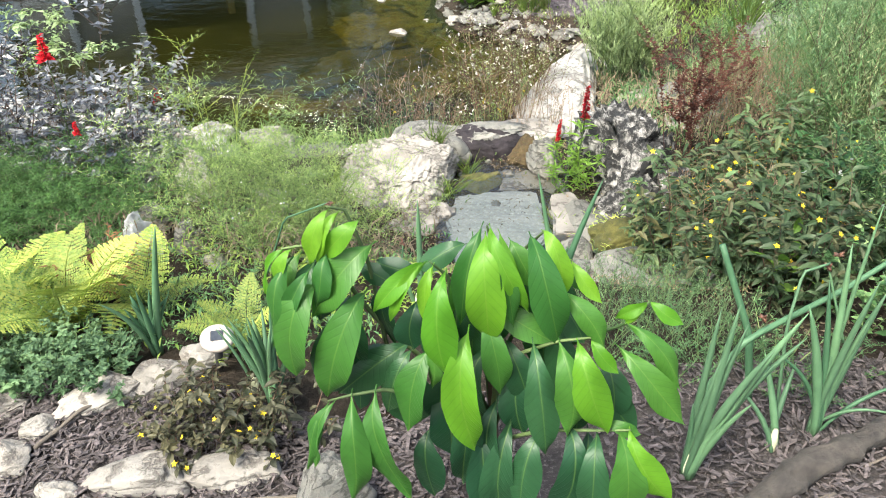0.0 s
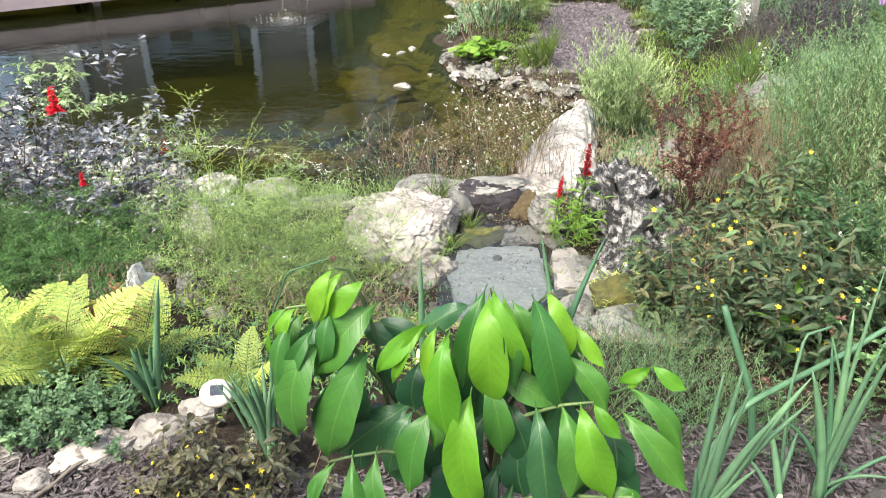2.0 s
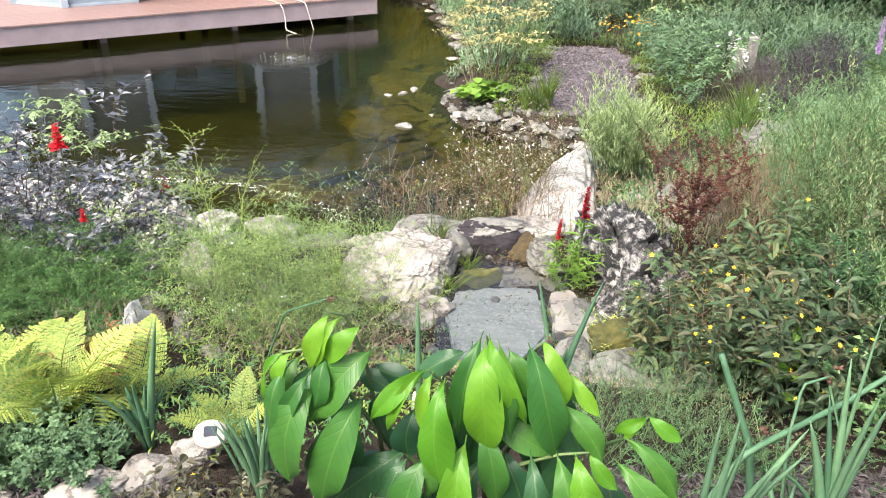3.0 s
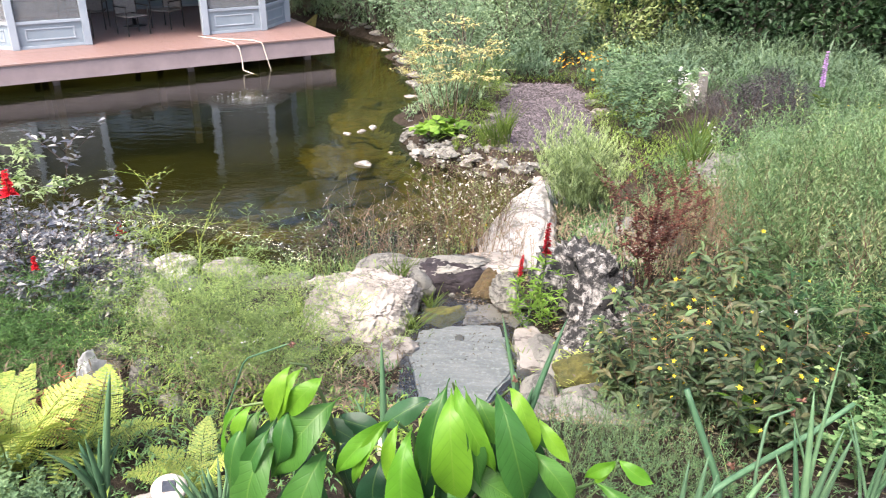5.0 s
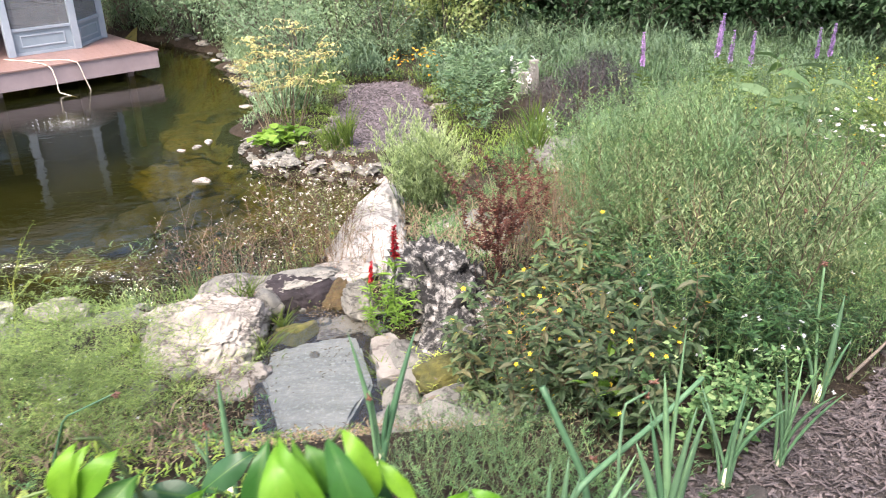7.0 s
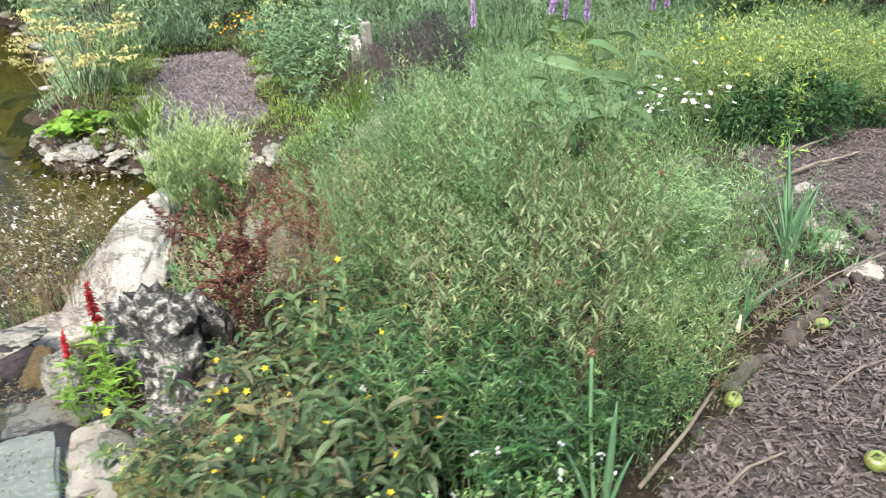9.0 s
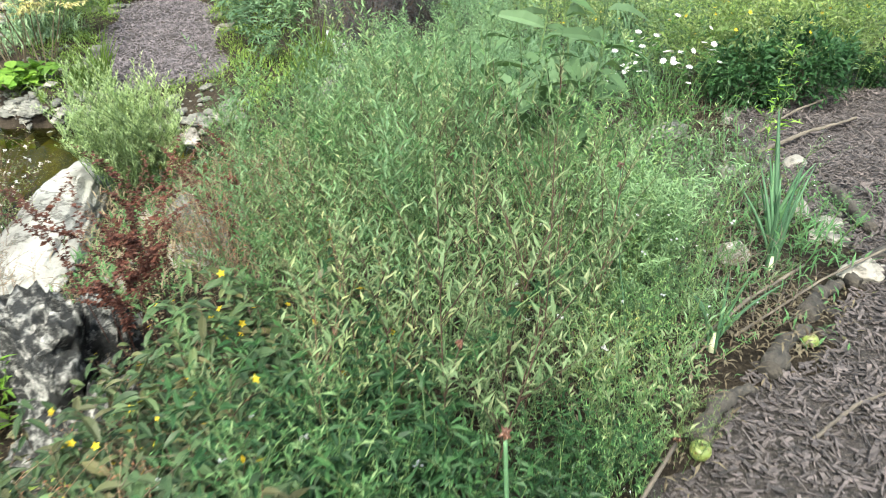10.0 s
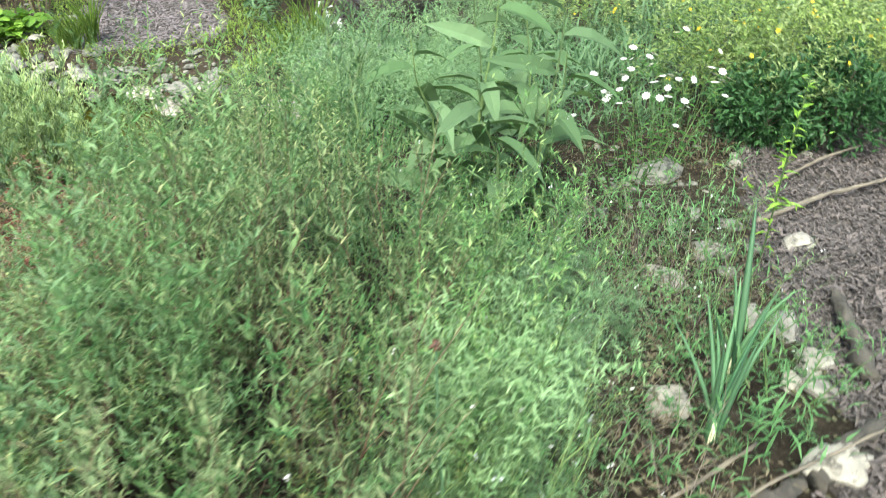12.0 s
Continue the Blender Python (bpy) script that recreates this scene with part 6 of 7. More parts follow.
for ax, ay, ar in ((2.593, 2.545, 0.028), (3.2, 2.88, 0.027), (2.79, 2.17, 0.032)):
    apple(ax, ay, ar)


# ---- the island and the far bank ----
def shrub(name, label, seed, tall, wide, n_clump, per, leaf, mat, stem_mat=None, shape="tiny", category="bush"):
    """A rounded shrub: a few limbs, and leaf clumps spread unevenly through its crown."""
    r = np.random.RandomState(seed)
    st, lf = Soup(), Soup()
    c = []
    while len(c) < n_clump:
        p = r.uniform(-1, 1, 3)
        d = np.linalg.norm(p * [1, 1, 0.9])
        if 0.35 < d < 1.0 and noise.noise(Vector(p * 1.7) + Vector((seed, 0, 0))) > -0.22:
            c.append([p[0] * wide, p[1] * wide, tall * (0.55 + 0.45 * p[2])])
    c = np.array(c)
    for k in range(0, n_clump, max(1, n_clump // 14)):
        e = c[k]
        st.tube([(e[0] * 0.08, e[1] * 0.08, -0.03), (e[0] * 0.35, e[1] * 0.35, e[2] * 0.55), tuple(e)], [0.022 * tall, 0.013 * tall, 0.004 * tall], 5, False)
    pos = np.repeat(c, per, 0) + r.normal(0, 1, (n_clump * per, 3)) * [wide * 0.15, wide * 0.15, tall * 0.07]
    pos[:, 2] = np.maximum(pos[:, 2], 0.02)
    ax = unit(pos - np.array([0, 0, tall * 0.35])) + r.normal(0, 0.7, pos.shape)
    ln = leaf[0] * r.uniform(0.6, 1.3, len(pos))
    lf.leaves(pos, ax, np.array([0, 0, 1.0]) + r.normal(0, 0.6, pos.shape), ln, ln * leaf[1] / leaf[0], shape, 0.25, 0.2)
    ob = thing(name, (0, 0, 0), label, category)
    tagged(part("limbwork", st.mesh("limbwork", stem_mat or M_BARK), ob), kind="stuff")
    tagged(part("crown", lf.mesh("crown", mat), ob), kind="stuff")
    return ob


def tree(name, label, seed, tall, wide, mat, n_clump=110, per=24, leaf=(0.24, 0.13)):
    """A tapered trunk, forking limbs, and a crown of leaf clumps with gaps."""
    r = np.random.RandomState(seed)
    st, lf = Soup(), Soup()
    k = np.linspace(0, 1, 9)
    trunk = np.stack([0.25 * np.sin(k * 2 + seed) * k, 0.2 * np.cos(k * 2.4 + seed) * k, tall * 0.85 * k], 1)
    st.tube(trunk, tall * 0.016 * (1.1 - k), 8)
    centres = []
    for i in range(n_clump):
        z = r.uniform(0.14, 1.0)
        rad = wide * (0.45 + 0.55 * math.sin(math.pi * min(1.0, z ** 0.8))) * math.sqrt(r.uniform(0.15, 1.0))
        a = r.uniform(0, 6.28)
        centres.append((rad * math.cos(a), rad * math.sin(a), tall * z))
    centres = np.array(centres)
    for i in range(0, n_clump, 4):
        e = centres[i]
        z0 = max(0.12, e[2] / tall - 0.18)
        b = np.array([np.interp(z0, k, trunk[:, j]) for j in range(3)])
        b[2] = tall * 0.85 * z0
        st.tube([b, b * 0.45 + e * 0.55 + [0, 0, 0.12 * tall * 0.3], e], [0.006 * tall, 0.0035 * tall, 0.001 * tall], 5, False)
    pos = np.repeat(centres, per, 0) + r.normal(0, 1, (n_clump * per, 3)) * [wide * 0.14, wide * 0.14, tall * 0.035]
    ax = r.normal(0, 1, pos.shape) + [0, 0, -0.3]
    ln = leaf[0] * r.uniform(0.6, 1.3, len(pos))
    lf.leaves(pos, ax, np.array([0, 0, 1.0]) + r.normal(0, 0.6, pos.shape), ln, ln * leaf[1] / leaf[0], "tiny", 0.2, 0.2)
    ob = thing(name, (0, 0, 0), label, "tree")
    part("trunk", st.mesh("trunk", M_BARK), ob)
    tagged(part("crown", lf.mesh("crown", mat), ob), kind="stuff")
    return ob


protos = [tree("woodland_tree", "dark green broad-leaved tree of the wood behind", s, 9.0, 2.8, L_WOOD_SHADE) for s in (1, 2, 3)]
spots = [(x + rnd.uniform(-0.8, 0.8), (27.5 if x < 2 else 20.5) + 1.6 * (i % 2) + rnd.uniform(-0.6, 0.6), rnd.uniform(1.1, 1.35) * (0.5 if x < -11 else 1.35 if x < 2 else 1.0)) for i, x in enumerate(np.arange(-20, 30, 2.4))]
spots += [(x + rnd.uniform(-1, 1), (33 if x > -6 else 36) + rnd.uniform(-1, 1), rnd.uniform(1.0, 1.2)) for x in np.arange(-9, 34, 3.4)]
spots += [(13 + rnd.uniform(-1, 1), y, rnd.uniform(0.8, 1.0)) for y in np.arange(12, 26, 2.6)]
spots += [(-20 + rnd.uniform(-1, 1), y, rnd.uniform(0.7, 0.9)) for y in np.arange(8, 26, 3.2)]
plant_out(protos, spots, "woodland trees")

protos = [shrub("willow_shrub", "grey-green willow shrub on the far pond bank", s, 2.6, 1.5, 110, 30, (0.115, 0.038), L_WOOD2) for s in (4, 5)]
plant_out(protos, [(-6.2, 25.0, 1.0), (-4.5, 23.4, 1.1), (-3.2, 21.6, 1.0), (-1.9, 20.6, 0.95), (-0.6, 20.0, 1.0), (-2.4, 23.4, 1.3), (1.0, 20.8, 1.1), (-8.5, 26.5, 1.3), (0.2, 22.3, 1.3), (2.2, 20.2, 1.0), (-0.55, 16.2, 0.5), (-0.95, 17.5, 0.62), (-1.5, 18.8, 0.7), (-2.0, 20.2, 0.75), (-3.0, 21.5, 0.75), (-4.1, 22.5, 0.8), (-5.6, 23.6, 0.8), (0.2, 17.6, 0.7), (1.2, 17.2, 0.6)], "willow shrubs on the far bank")
protos = [shrub("undergrowth_bush", "dark green bush at the edge of the wood", s, 2.4, 1.7, 110, 28, (0.14, 0.07), L_WOOD_SHADE) for s in (6, 7)]
plant_out(protos, [(x + rnd.uniform(-0.4, 0.4), 18.2 - 0.28 * (x - 4) + rnd.uniform(-0.5, 0.6), rnd.uniform(0.9, 1.25)) for x in np.arange(4.2, 13, 1.25)] + [(x, 21.5 + rnd.uniform(-0.5, 1.0), 1.2) for x in np.arange(1.5, 6, 1.4)] + [(x, 20 + rnd.uniform(-1, 1), 0.9) for x in np.arange(7.5, 14, 1.6)] + [(11 + rnd.uniform(-0.6, 0.6), y, 0.9) for y in np.arange(7.5, 19, 1.9)], "bushes at the wood's edge")
protos = [shrub("leafy_bush", "light green leafy bush on the far bank", s, 1.7, 0.85, 80, 30, (0.09, 0.045), L_PALE, shape="slim") for s in (8, 9)]
plant_out(protos, [(2.5, 17.2, 1.0), (3.2, 17.8, 1.1), (1.7, 18.6, 0.9), (0.3, 19.3, 0.9), (3.9, 18.9, 1.0)], "leafy bushes on the far bank")

# weeds of the far bank
def undergrowth(name, label, n, region, keep, tall, mat, seed, width=0.016, per=7, spread=0.5, over=3):
    """Tangled weeds and grass, too many to count, as one mesh."""
    r = np.random.RandomState(seed)
    x, y = r.uniform(region[0], region[1], n * over), r.uniform(region[2], region[3], n * over)
    lump = np.array([noise.noise(Vector((a * 0.9, b * 0.9, seed))) for a, b in zip(x, y)])
    ok = keep(x, y) & (lump > -0.25)
    x, y, lump = x[ok][:n], y[ok][:n], lump[ok][:n]
    h = tall * (0.55 + 0.9 * np.clip(lump + 0.3, 0, 1)) * r.uniform(0.6, 1.2, len(x))
    x, y, h = np.repeat(x, per), np.repeat(y, per), np.repeat(h, per)
    x, y = x + r.normal(0, 0.05, len(x)), y + r.normal(0, 0.05, len(x))
    az = r.uniform(0, 6.28, len(x))
    base = np.stack([x, y, ground(x, y) + h * r.uniform(0, 0.75, len(x))], 1)
    ax = np.stack([np.cos(az) * spread, np.sin(az) * spread, r.uniform(0.3, 1.2, len(x))], 1)
    so = Soup()
    so.leaves(base, ax, np.stack([-np.cos(az), -np.sin(az), 0.6 + 0 * az], 1), h * r.uniform(0.25, 0.5, len(x)), width * r.uniform(0.6, 1.5, len(x)), "tiny", 0.25, 0.15)
    thing(name, (0, 0, 0), label, "weeds", kind="stuff", me=so.mesh(name, mat))


dry_land = lambda x, y: (pond_inside(x, y)[0] < -0.08) & ~mulched(x, y)
undergrowth("bank_weeds", "tangled grey-green weeds covering the far bank", 6000, (-4, 12, 13.2, 21), lambda x, y: dry_land(x, y) & ((y > 13.4 + 1.4 * (x < 2)) | (x < -0.3)), 0.6, L_WOOD2, 1, 0.03)
undergrowth("bank_weeds", "weeds under the trees, their shade put into the leaf colour", 4500, (-9, 26, 18, 30), dry_land, 0.8, L_WOOD_SHADE, 2, 0.05)
undergrowth("bank_weeds", "light green grasses on the slope beyond the bed", 5200, (2.4, 11, 5.8, 15), lambda x, y: dry_land(x, y) & (x - 2.4 > (y - 12) * 0.2) & ~((x > 4.6) & (y < 6.4)) & ~((x < 4.4) & (y > 8.2) & (y < 12.2)), 0.5, L_PLUME, 3, 0.014)
undergrowth("bank_weeds", "low weeds between the channel and the bed", 2000, (0.8, 3.4, 4.4, 9.5), dry_land, 0.22, L_ASTER, 4, 0.010)
undergrowth("bank_weeds", "low weeds and grass on the pond bank", 900, (-6.5, 0.2, 3.2, 6.9), lambda x, y: dry_land(x, y) & ((x < -0.9) | (y > 4.5)), 0.20, L_LIGHTF, 5, 0.007)
undergrowth("bank_weeds", "low green weeds among the ferns", 600, (-2.6, -0.1, 1.6, 3.3), dry_land, 0.12, L_MINT, 6, 0.008)
undergrowth("dry_litter", "dry straw-coloured grass and leaf litter", 1200, (-2.2, 1.6, 1.5, 4.8), dry_land, 0.08, M_DRY, 7, 0.006, 6, 1.6)
undergrowth("dry_litter", "dry tan grass and dead stems behind the rocks", 800, (0.72, 2.3, 4.3, 7.0), dry_land, 0.28, M_DRY, 11, 0.006, 7, 0.6)
undergrowth("dry_litter", "dead grass and litter in the stream bed", 600, (-0.8, 1.2, 2.3, 4.7), lambda x, y: dry_land(x, y) & ~((x > -0.1) & (x < 0.5) & (y > 2.9) & (y < 3.9)), 0.07, M_DRY, 12, 0.006, 7, 1.6)
undergrowth("bank_weeds", "small green weeds in the stream bed", 260, (-0.8, 1.2, 2.3, 4.7), lambda x, y: dry_land(x, y) & ~((x > -0.1) & (x < 0.5) & (y > 2.9) & (y < 3.9)), 0.10, L_LIGHTF, 13, 0.006, 7, 0.8)
undergrowth("bank_weeds", "golden-green moss and stonecrop on the rocks", 150, (0.66, 1.02, 3.08, 3.40), dry_land, 0.17, L_FERN, 18, 0.006, 9, 1.0)
undergrowth("bank_weeds", "thin weeds at the edge of the mulch path", 300, (2.5, 4.6, 2.7, 5.8), lambda x, y: dry_land(x, y), 0.22, L_MINT, 8, 0.007)
undergrowth("dry_litter", "pale dry stems and seed heads among the feathery plants", 450, (-1.7, -0.2, 2.2, 3.4), dry_land, 0.20, M_DRY, 16, 0.006, 7, 0.7)
undergrowth("bank_weeds", "light green seedlings among the onions", 220, (-1.3, 0.1, 1.6, 2.5), dry_land, 0.12, L_GRASS, 17, 0.008, 7, 0.9)
undergrowth("dry_litter", "dead stems and leaf litter at the bed's edge", 1500, (2.3, 4.7, 2.5, 6.0), dry_land, 0.10, M_DRY, 14, 0.006, 7, 1.5)
undergrowth("dry_litter", "dark fallen leaves on the soil", 1400, (1.0, 5.2, 1.9, 6.2), dry_land, 0.05, L_BRONZE, 15, 0.018, 5, 2.2)
undergrowth("bank_weeds", "overhanging weeds along the pond shore", 2200, (-9, 0.2, 13.2, 26), lambda x, y: (pond_inside(x, y)[0] > -0.9) & (pond_inside(x, y)[0] < 0.35), 0.42, L_WOOD2, 10, 0.022, over=9)
undergrowth("bank_weeds", "grass and weeds between island stones", 1500, (-1.6, 2.6, 9.4, 15.5), lambda x, y: (pond_inside(x, y)[0] < 0.0) & ~mulched(x, y), 0.2, L_GRASS, 9, 0.012)
protos = [weed("tall_weed", "tall grey-green weeds on the far bank", "plant", 1.1, 0.3, 8, (0.08, 0.020), 18, 4, 7, L_WOOD2, L_STEM, "tiny", 0.15, seed=s, base=0.2) for s in (101, 102)]
plant_out(protos, patch(40, 0.6, 17.4, 2.2, 1.3, 0.7, 1.1) + patch(30, 4.6, 15.6, 1.8, 2.2, 0.6, 1.0) + patch(24, 6.5, 12.5, 1.6, 2.4, 0.6, 1.0), "weeds on the far bank")
protos = [weed("sumac_plant", "broad fern-leaved green shrub beside the island path", "bush", 1.25, 0.45, 6, (0.15, 0.05), 20, 4, 9, L_SUMAC, L_STEM, "lance", 0.2, seed=s, base=0.12, leaf_up=0.15) for s in (103, 104)]
plant_out(protos, [(2.05, 11.6, 1.0), (2.35, 12.2, 1.0), (1.95, 12.7, 0.85), (2.6, 11.3, 0.9), (2.3, 13.3, 0.9), (2.2, 10.8, 0.7)], "fern-leaved shrubs on the island")
protos = [weed("golden_umbel_plant", "golden-leaved plant with flat airy umbels on bare stems", "plant", 1.05, 0.5, 9, (0.055, 0.016), 3, 7, 12, L_GOLD, M_DRY, "tiny", 0.85, seed=105, base=0.1, leaf_up=0.05, taper=0.1, stem_r=0.007, b0=0.8, bend=0.35, branch_len=0.26)]
plant_out(protos, [(-0.8, 12.2, 1.28), (-0.55, 12.5, 1.2)], "golden umbels at the shore")
protos = [weed("island_shrub", "green upright shrub at the island's edge", "bush", 0.95, 0.35, 12, (0.06, 0.012), 30, 5, 10, L_LIGHTF, L_STEM, "tiny", 0.1, seed=106, base=0.15)]
plant_out(protos, [(-0.15, 13.3, 1.0), (0.1, 13.7, 0.9), (-0.3, 13.6, 0.9), (-0.5, 13.9, 0.8)], "green shrubs on the island")
protos = [weed("coltsfoot_plant", "bright lime-green clump of rounded leaves", "plant", 0.32, 0.3, 16, (0.15, 0.14), 3, 0, 1, L_LIME, L_STEM, "oval", 0.75, seed=107, base=0.12, leaf_up=0.35, taper=0.0)]
plant_out(protos, [(-0.75, 11.65, 1.0), (-0.55, 11.75, 0.9), (-0.82, 11.85, 0.8)], "lime-green leaf clumps")
protos = [weed("coneflower_plant", "clump with amber-orange flowers on the far bank", "flower", 0.85, 0.3, 8, (0.08, 0.02), 14, 3, 6, L_MINT, L_STEM, "tiny", 0.15, seed=108, blooms=(0.5, 0.045, 8, F_AMBER, "amber-orange flowers", 1), base=0.12)]
plant_out(protos, [(1.75, 14.6, 0.9), (1.95, 14.9, 0.8), (1.4, 15.3, 0.7)], "amber-flowered clumps")
protos = [shrub("dusky_bush", "dusky brown-purple bush gone to seed", s, 1.0, 0.55, 110, 60, (0.04, 0.012), L_DUSK, L_BROWN) for s in (10, 11)]
plant_out(protos, [(3.3, 9.95, 0.8), (3.7, 10.2, 0.85), (3.1, 10.4, 0.75), (4.05, 11.2, 0.9)], "dusky seed bushes")
protos = [weed("white_phlox", "grey stems with pale white flower heads", "flower", 0.75, 0.15, 4, (0.05, 0.012), 16, 3, 5, L_PALE, L_STEM, "tiny", 0.1, seed=109, blooms=(0.9, 0.022, 5, F_WHITE, "white flower heads", 7), base=0.06)]
plant_out(protos, [(3.0, 12.1, 0.95), (3.15, 12.4, 0.9), (2.85, 9.6, 0.6)], "white-flowered plants")
M_POST = solid_mat("weathered_post", (0.13, 0.125, 0.12), (0.26, 0.245, 0.23), 5, 0.9, stretch=(4, 4, 0.5))
for k, (px, py, ph) in enumerate(((3.25, 12.9, 0.38), (3.45, 13.0, 0.52))):
    me = box_mesh("fence_post", (-0.07, -0.05, -0.1), (0.07, 0.05, ph), M_POST, 0.012)
    thing("fence_post", (px, py, gz(px, py)), "short weathered grey timber post", "post", "weathered posts", me=me).rotation_euler = (0.06, -0.05, 0.3 * k)
# shore stones of the island
SHORE = [(-1.22, 12.6, 0.16), (-1.28, 12.2, 0.2), (-1.12, 11.8, 0.2), (-1.0, 11.45, 0.22), (-0.82, 11.2, 0.22), (-0.5, 11.0, 0.24), (-0.15, 10.9, 0.26), (0.2, 10.75, 0.28), (0.55, 10.6, 0.26), (0.95, 10.35, 0.3), (1.3, 10.2, 0.3), (1.65, 9.9, 0.26), (-0.35, 11.5, 0.14), (0.0, 11.6, 0.12), (-0.05, 12.1, 0.16), (0.1, 12.8, 0.15), (0.3, 14.9, 0.3), (-0.1, 15.0, 0.25), (1.9, 12.9, 0.3), (1.75, 13.6, 0.25)]
sr_rnd = np.random.RandomState(12)
SHORE += [(sx + sr_rnd.normal(0, 0.14), sy + sr_rnd.normal(0, 0.14), sr * sr_rnd.uniform(0.25, 0.6)) for sx, sy, sr in SHORE[:12] for _ in range(5)]
for k, (sx, sy, sr) in enumerate(SHORE):
    rock("shore_stone", (sx, sy, max(gz(sx, sy), WATER - 0.04) + 0.02), (sr * sr_rnd.uniform(0.5, 1.1), sr * sr_rnd.uniform(0.4, 0.7), sr * sr_rnd.uniform(0.2, 0.35)), M_GREY_ROCK if k % 3 else M_LIME, "grey-white weathered stone on the island's shore", 100 + k, 0.9, 41 * k, strata=0.06, cuts=4, category="stone", group="shore stones")
for k, (sx, sy, sr, mt) in enumerate([(-1.75, 10.95, 0.16, M_LIME), (-2.1, 12.6, 0.10, M_LIME), (-1.95, 12.85, 0.12, M_LIME), (-2.3, 12.45, 0.09, M_LIME)]):
    rock("pond_stone", (sx, sy, WATER - 0.005), (sr, sr * 0.6, sr * 0.4), mt, "pale stone just breaking the pond's surface", 140 + k, 0.3, 50 * k, category="stone")
for k, (sx, sy, sr) in enumerate([(-2.8, 9.6, 0.7), (-2.2, 10.6, 0.7), (-1.4, 10.3, 0.8), (-2.0, 13.2, 1.0), (-2.2, 11.8, 0.9), (-2.2, 15.4, 0.9)]):
    rock("sunken_rock", (sx, sy, WATER - (0.55, 0.36, 0.45, 0.27, 0.3, 0.3)[k]), (sr * 1.25, sr * 0.95, 0.14), M_SUNKEN, "amber algae-covered rock under the water", 150 + k, 1.1, 33 * k, cuts=4, category="rock")
protos = [grass_tuft("water_grass", "yellow-green grass growing in the shallow water", 93, 26, 0.45, 0.012, L_FERN, 0.7)]
plant_out(protos, [(-1.35, 10.75, 0.8), (-1.15, 10.6, 0.7)], "grass in the shallows")

# ---- deck furniture and hose ----
def chair(x, y, turn):
    ob = thing("patio_chair", (0, 0, 0), "dark metal patio armchair with pale sling seat", "chair", "patio chairs")
    ob.matrix_world = G @ pose(x, y, 0.0, 0, 0, turn)
    for nm, lo, hi, mt in [("leg", (-0.28, -0.26, 0), (-0.255, -0.235, 0.62), M_METAL), ("leg", (0.255, -0.26, 0), (0.28, -0.235, 0.62), M_METAL), ("leg", (-0.28, 0.22, 0), (-0.255, 0.245, 0.9), M_METAL), ("leg", (0.255, 0.22, 0), (0.28, 0.245, 0.9), M_METAL),
                           ("seat", (-0.25, -0.25, 0.40), (0.25, 0.22, 0.43), M_SLING), ("backrest", (-0.25, 0.222, 0.45), (0.25, 0.24, 0.92), M_SLING), ("armrest", (-0.30, -0.27, 0.621), (-0.24, 0.24, 0.645), M_METAL), ("armrest", (0.24, -0.27, 0.621), (0.30, 0.24, 0.645), M_METAL)]:
        part(nm, box_mesh(nm, lo, hi, mt, 0.005), ob)


M_SLING = solid_mat("sling_fabric", (0.10, 0.10, 0.11), (0.20, 0.19, 0.19), 30, 0.7, bumps=0.1)
for cx, cy, ct in ((-3.95, 2.35, 20), (-3.05, 2.9, -50), (-5.15, 2.25, 100), (-4.6, 3.5, 160), (-7.0, 3.0, 70)):
    chair(cx, cy, ct)
table = thing("patio_table", (0, 0, 0), "dark round patio table inside the gazebo", "table")
table.matrix_world = G @ pose(-3.7, 3.6, 0.0)
part("tabletop", disc("tabletop", [0.62, 0.63, 0.63, 0.62], [0.70, 0.705, 0.725, 0.73], M_METAL), table)
part("pedestal", disc("pedestal", [0.28, 0.05, 0.04, 0.06], [0.0, 0.03, 0.6, 0.699], M_METAL), table)
hose = thing("hose", (0, 0, 0), "pale hose looped over the deck edge into the water", "hose")
hose.matrix_world = G
for pts in ([(-2.75, 1.3, 0.012), (-2.5, 0.75, 0.02), (-2.32, 0.1, 0.02), (-2.25, -0.10, -0.05), (-2.22, -0.14, -0.3), (-2.25, -0.22, -0.52), (-2.0, -0.5, -0.62)], [(-2.7, 1.1, 0.012), (-2.2, 0.5, 0.02), (-1.85, 0.12, 0.03), (-1.72, -0.08, -0.02), (-1.66, -0.14, -0.35), (-1.6, -0.18, -0.62)]):
    so = Soup()
    pts = np.array(pts)
    s = np.linspace(0, len(pts) - 1, 20)
    so.tube(np.stack([np.interp(s, np.arange(len(pts)), pts[:, k]) for k in range(3)], 1), 0.012, 7)
    part("tube", so.mesh("tube", M_HOSE, True), hose)

foam, fm = Soup(), np.random.RandomState(77)
for k in range(110):
    q, a, br = abs(fm.normal(0, 0.24)), fm.uniform(0, 6.28), fm.uniform(0.003, 0.011)
    foam.tube([(1.5 * q * math.cos(a), q * math.sin(a), z * br) for z in (-0.3, 0.1, 0.45, 0.6)], np.array([0.8, 1.0, 0.6, 0.1]) * br, 6)
thing("foam", (-4.71, 14.63, WATER + 0.004), "white bubbles where the hose churns the pond", "foam", kind="stuff", me=foam.mesh("foam", M_WHITE, True))

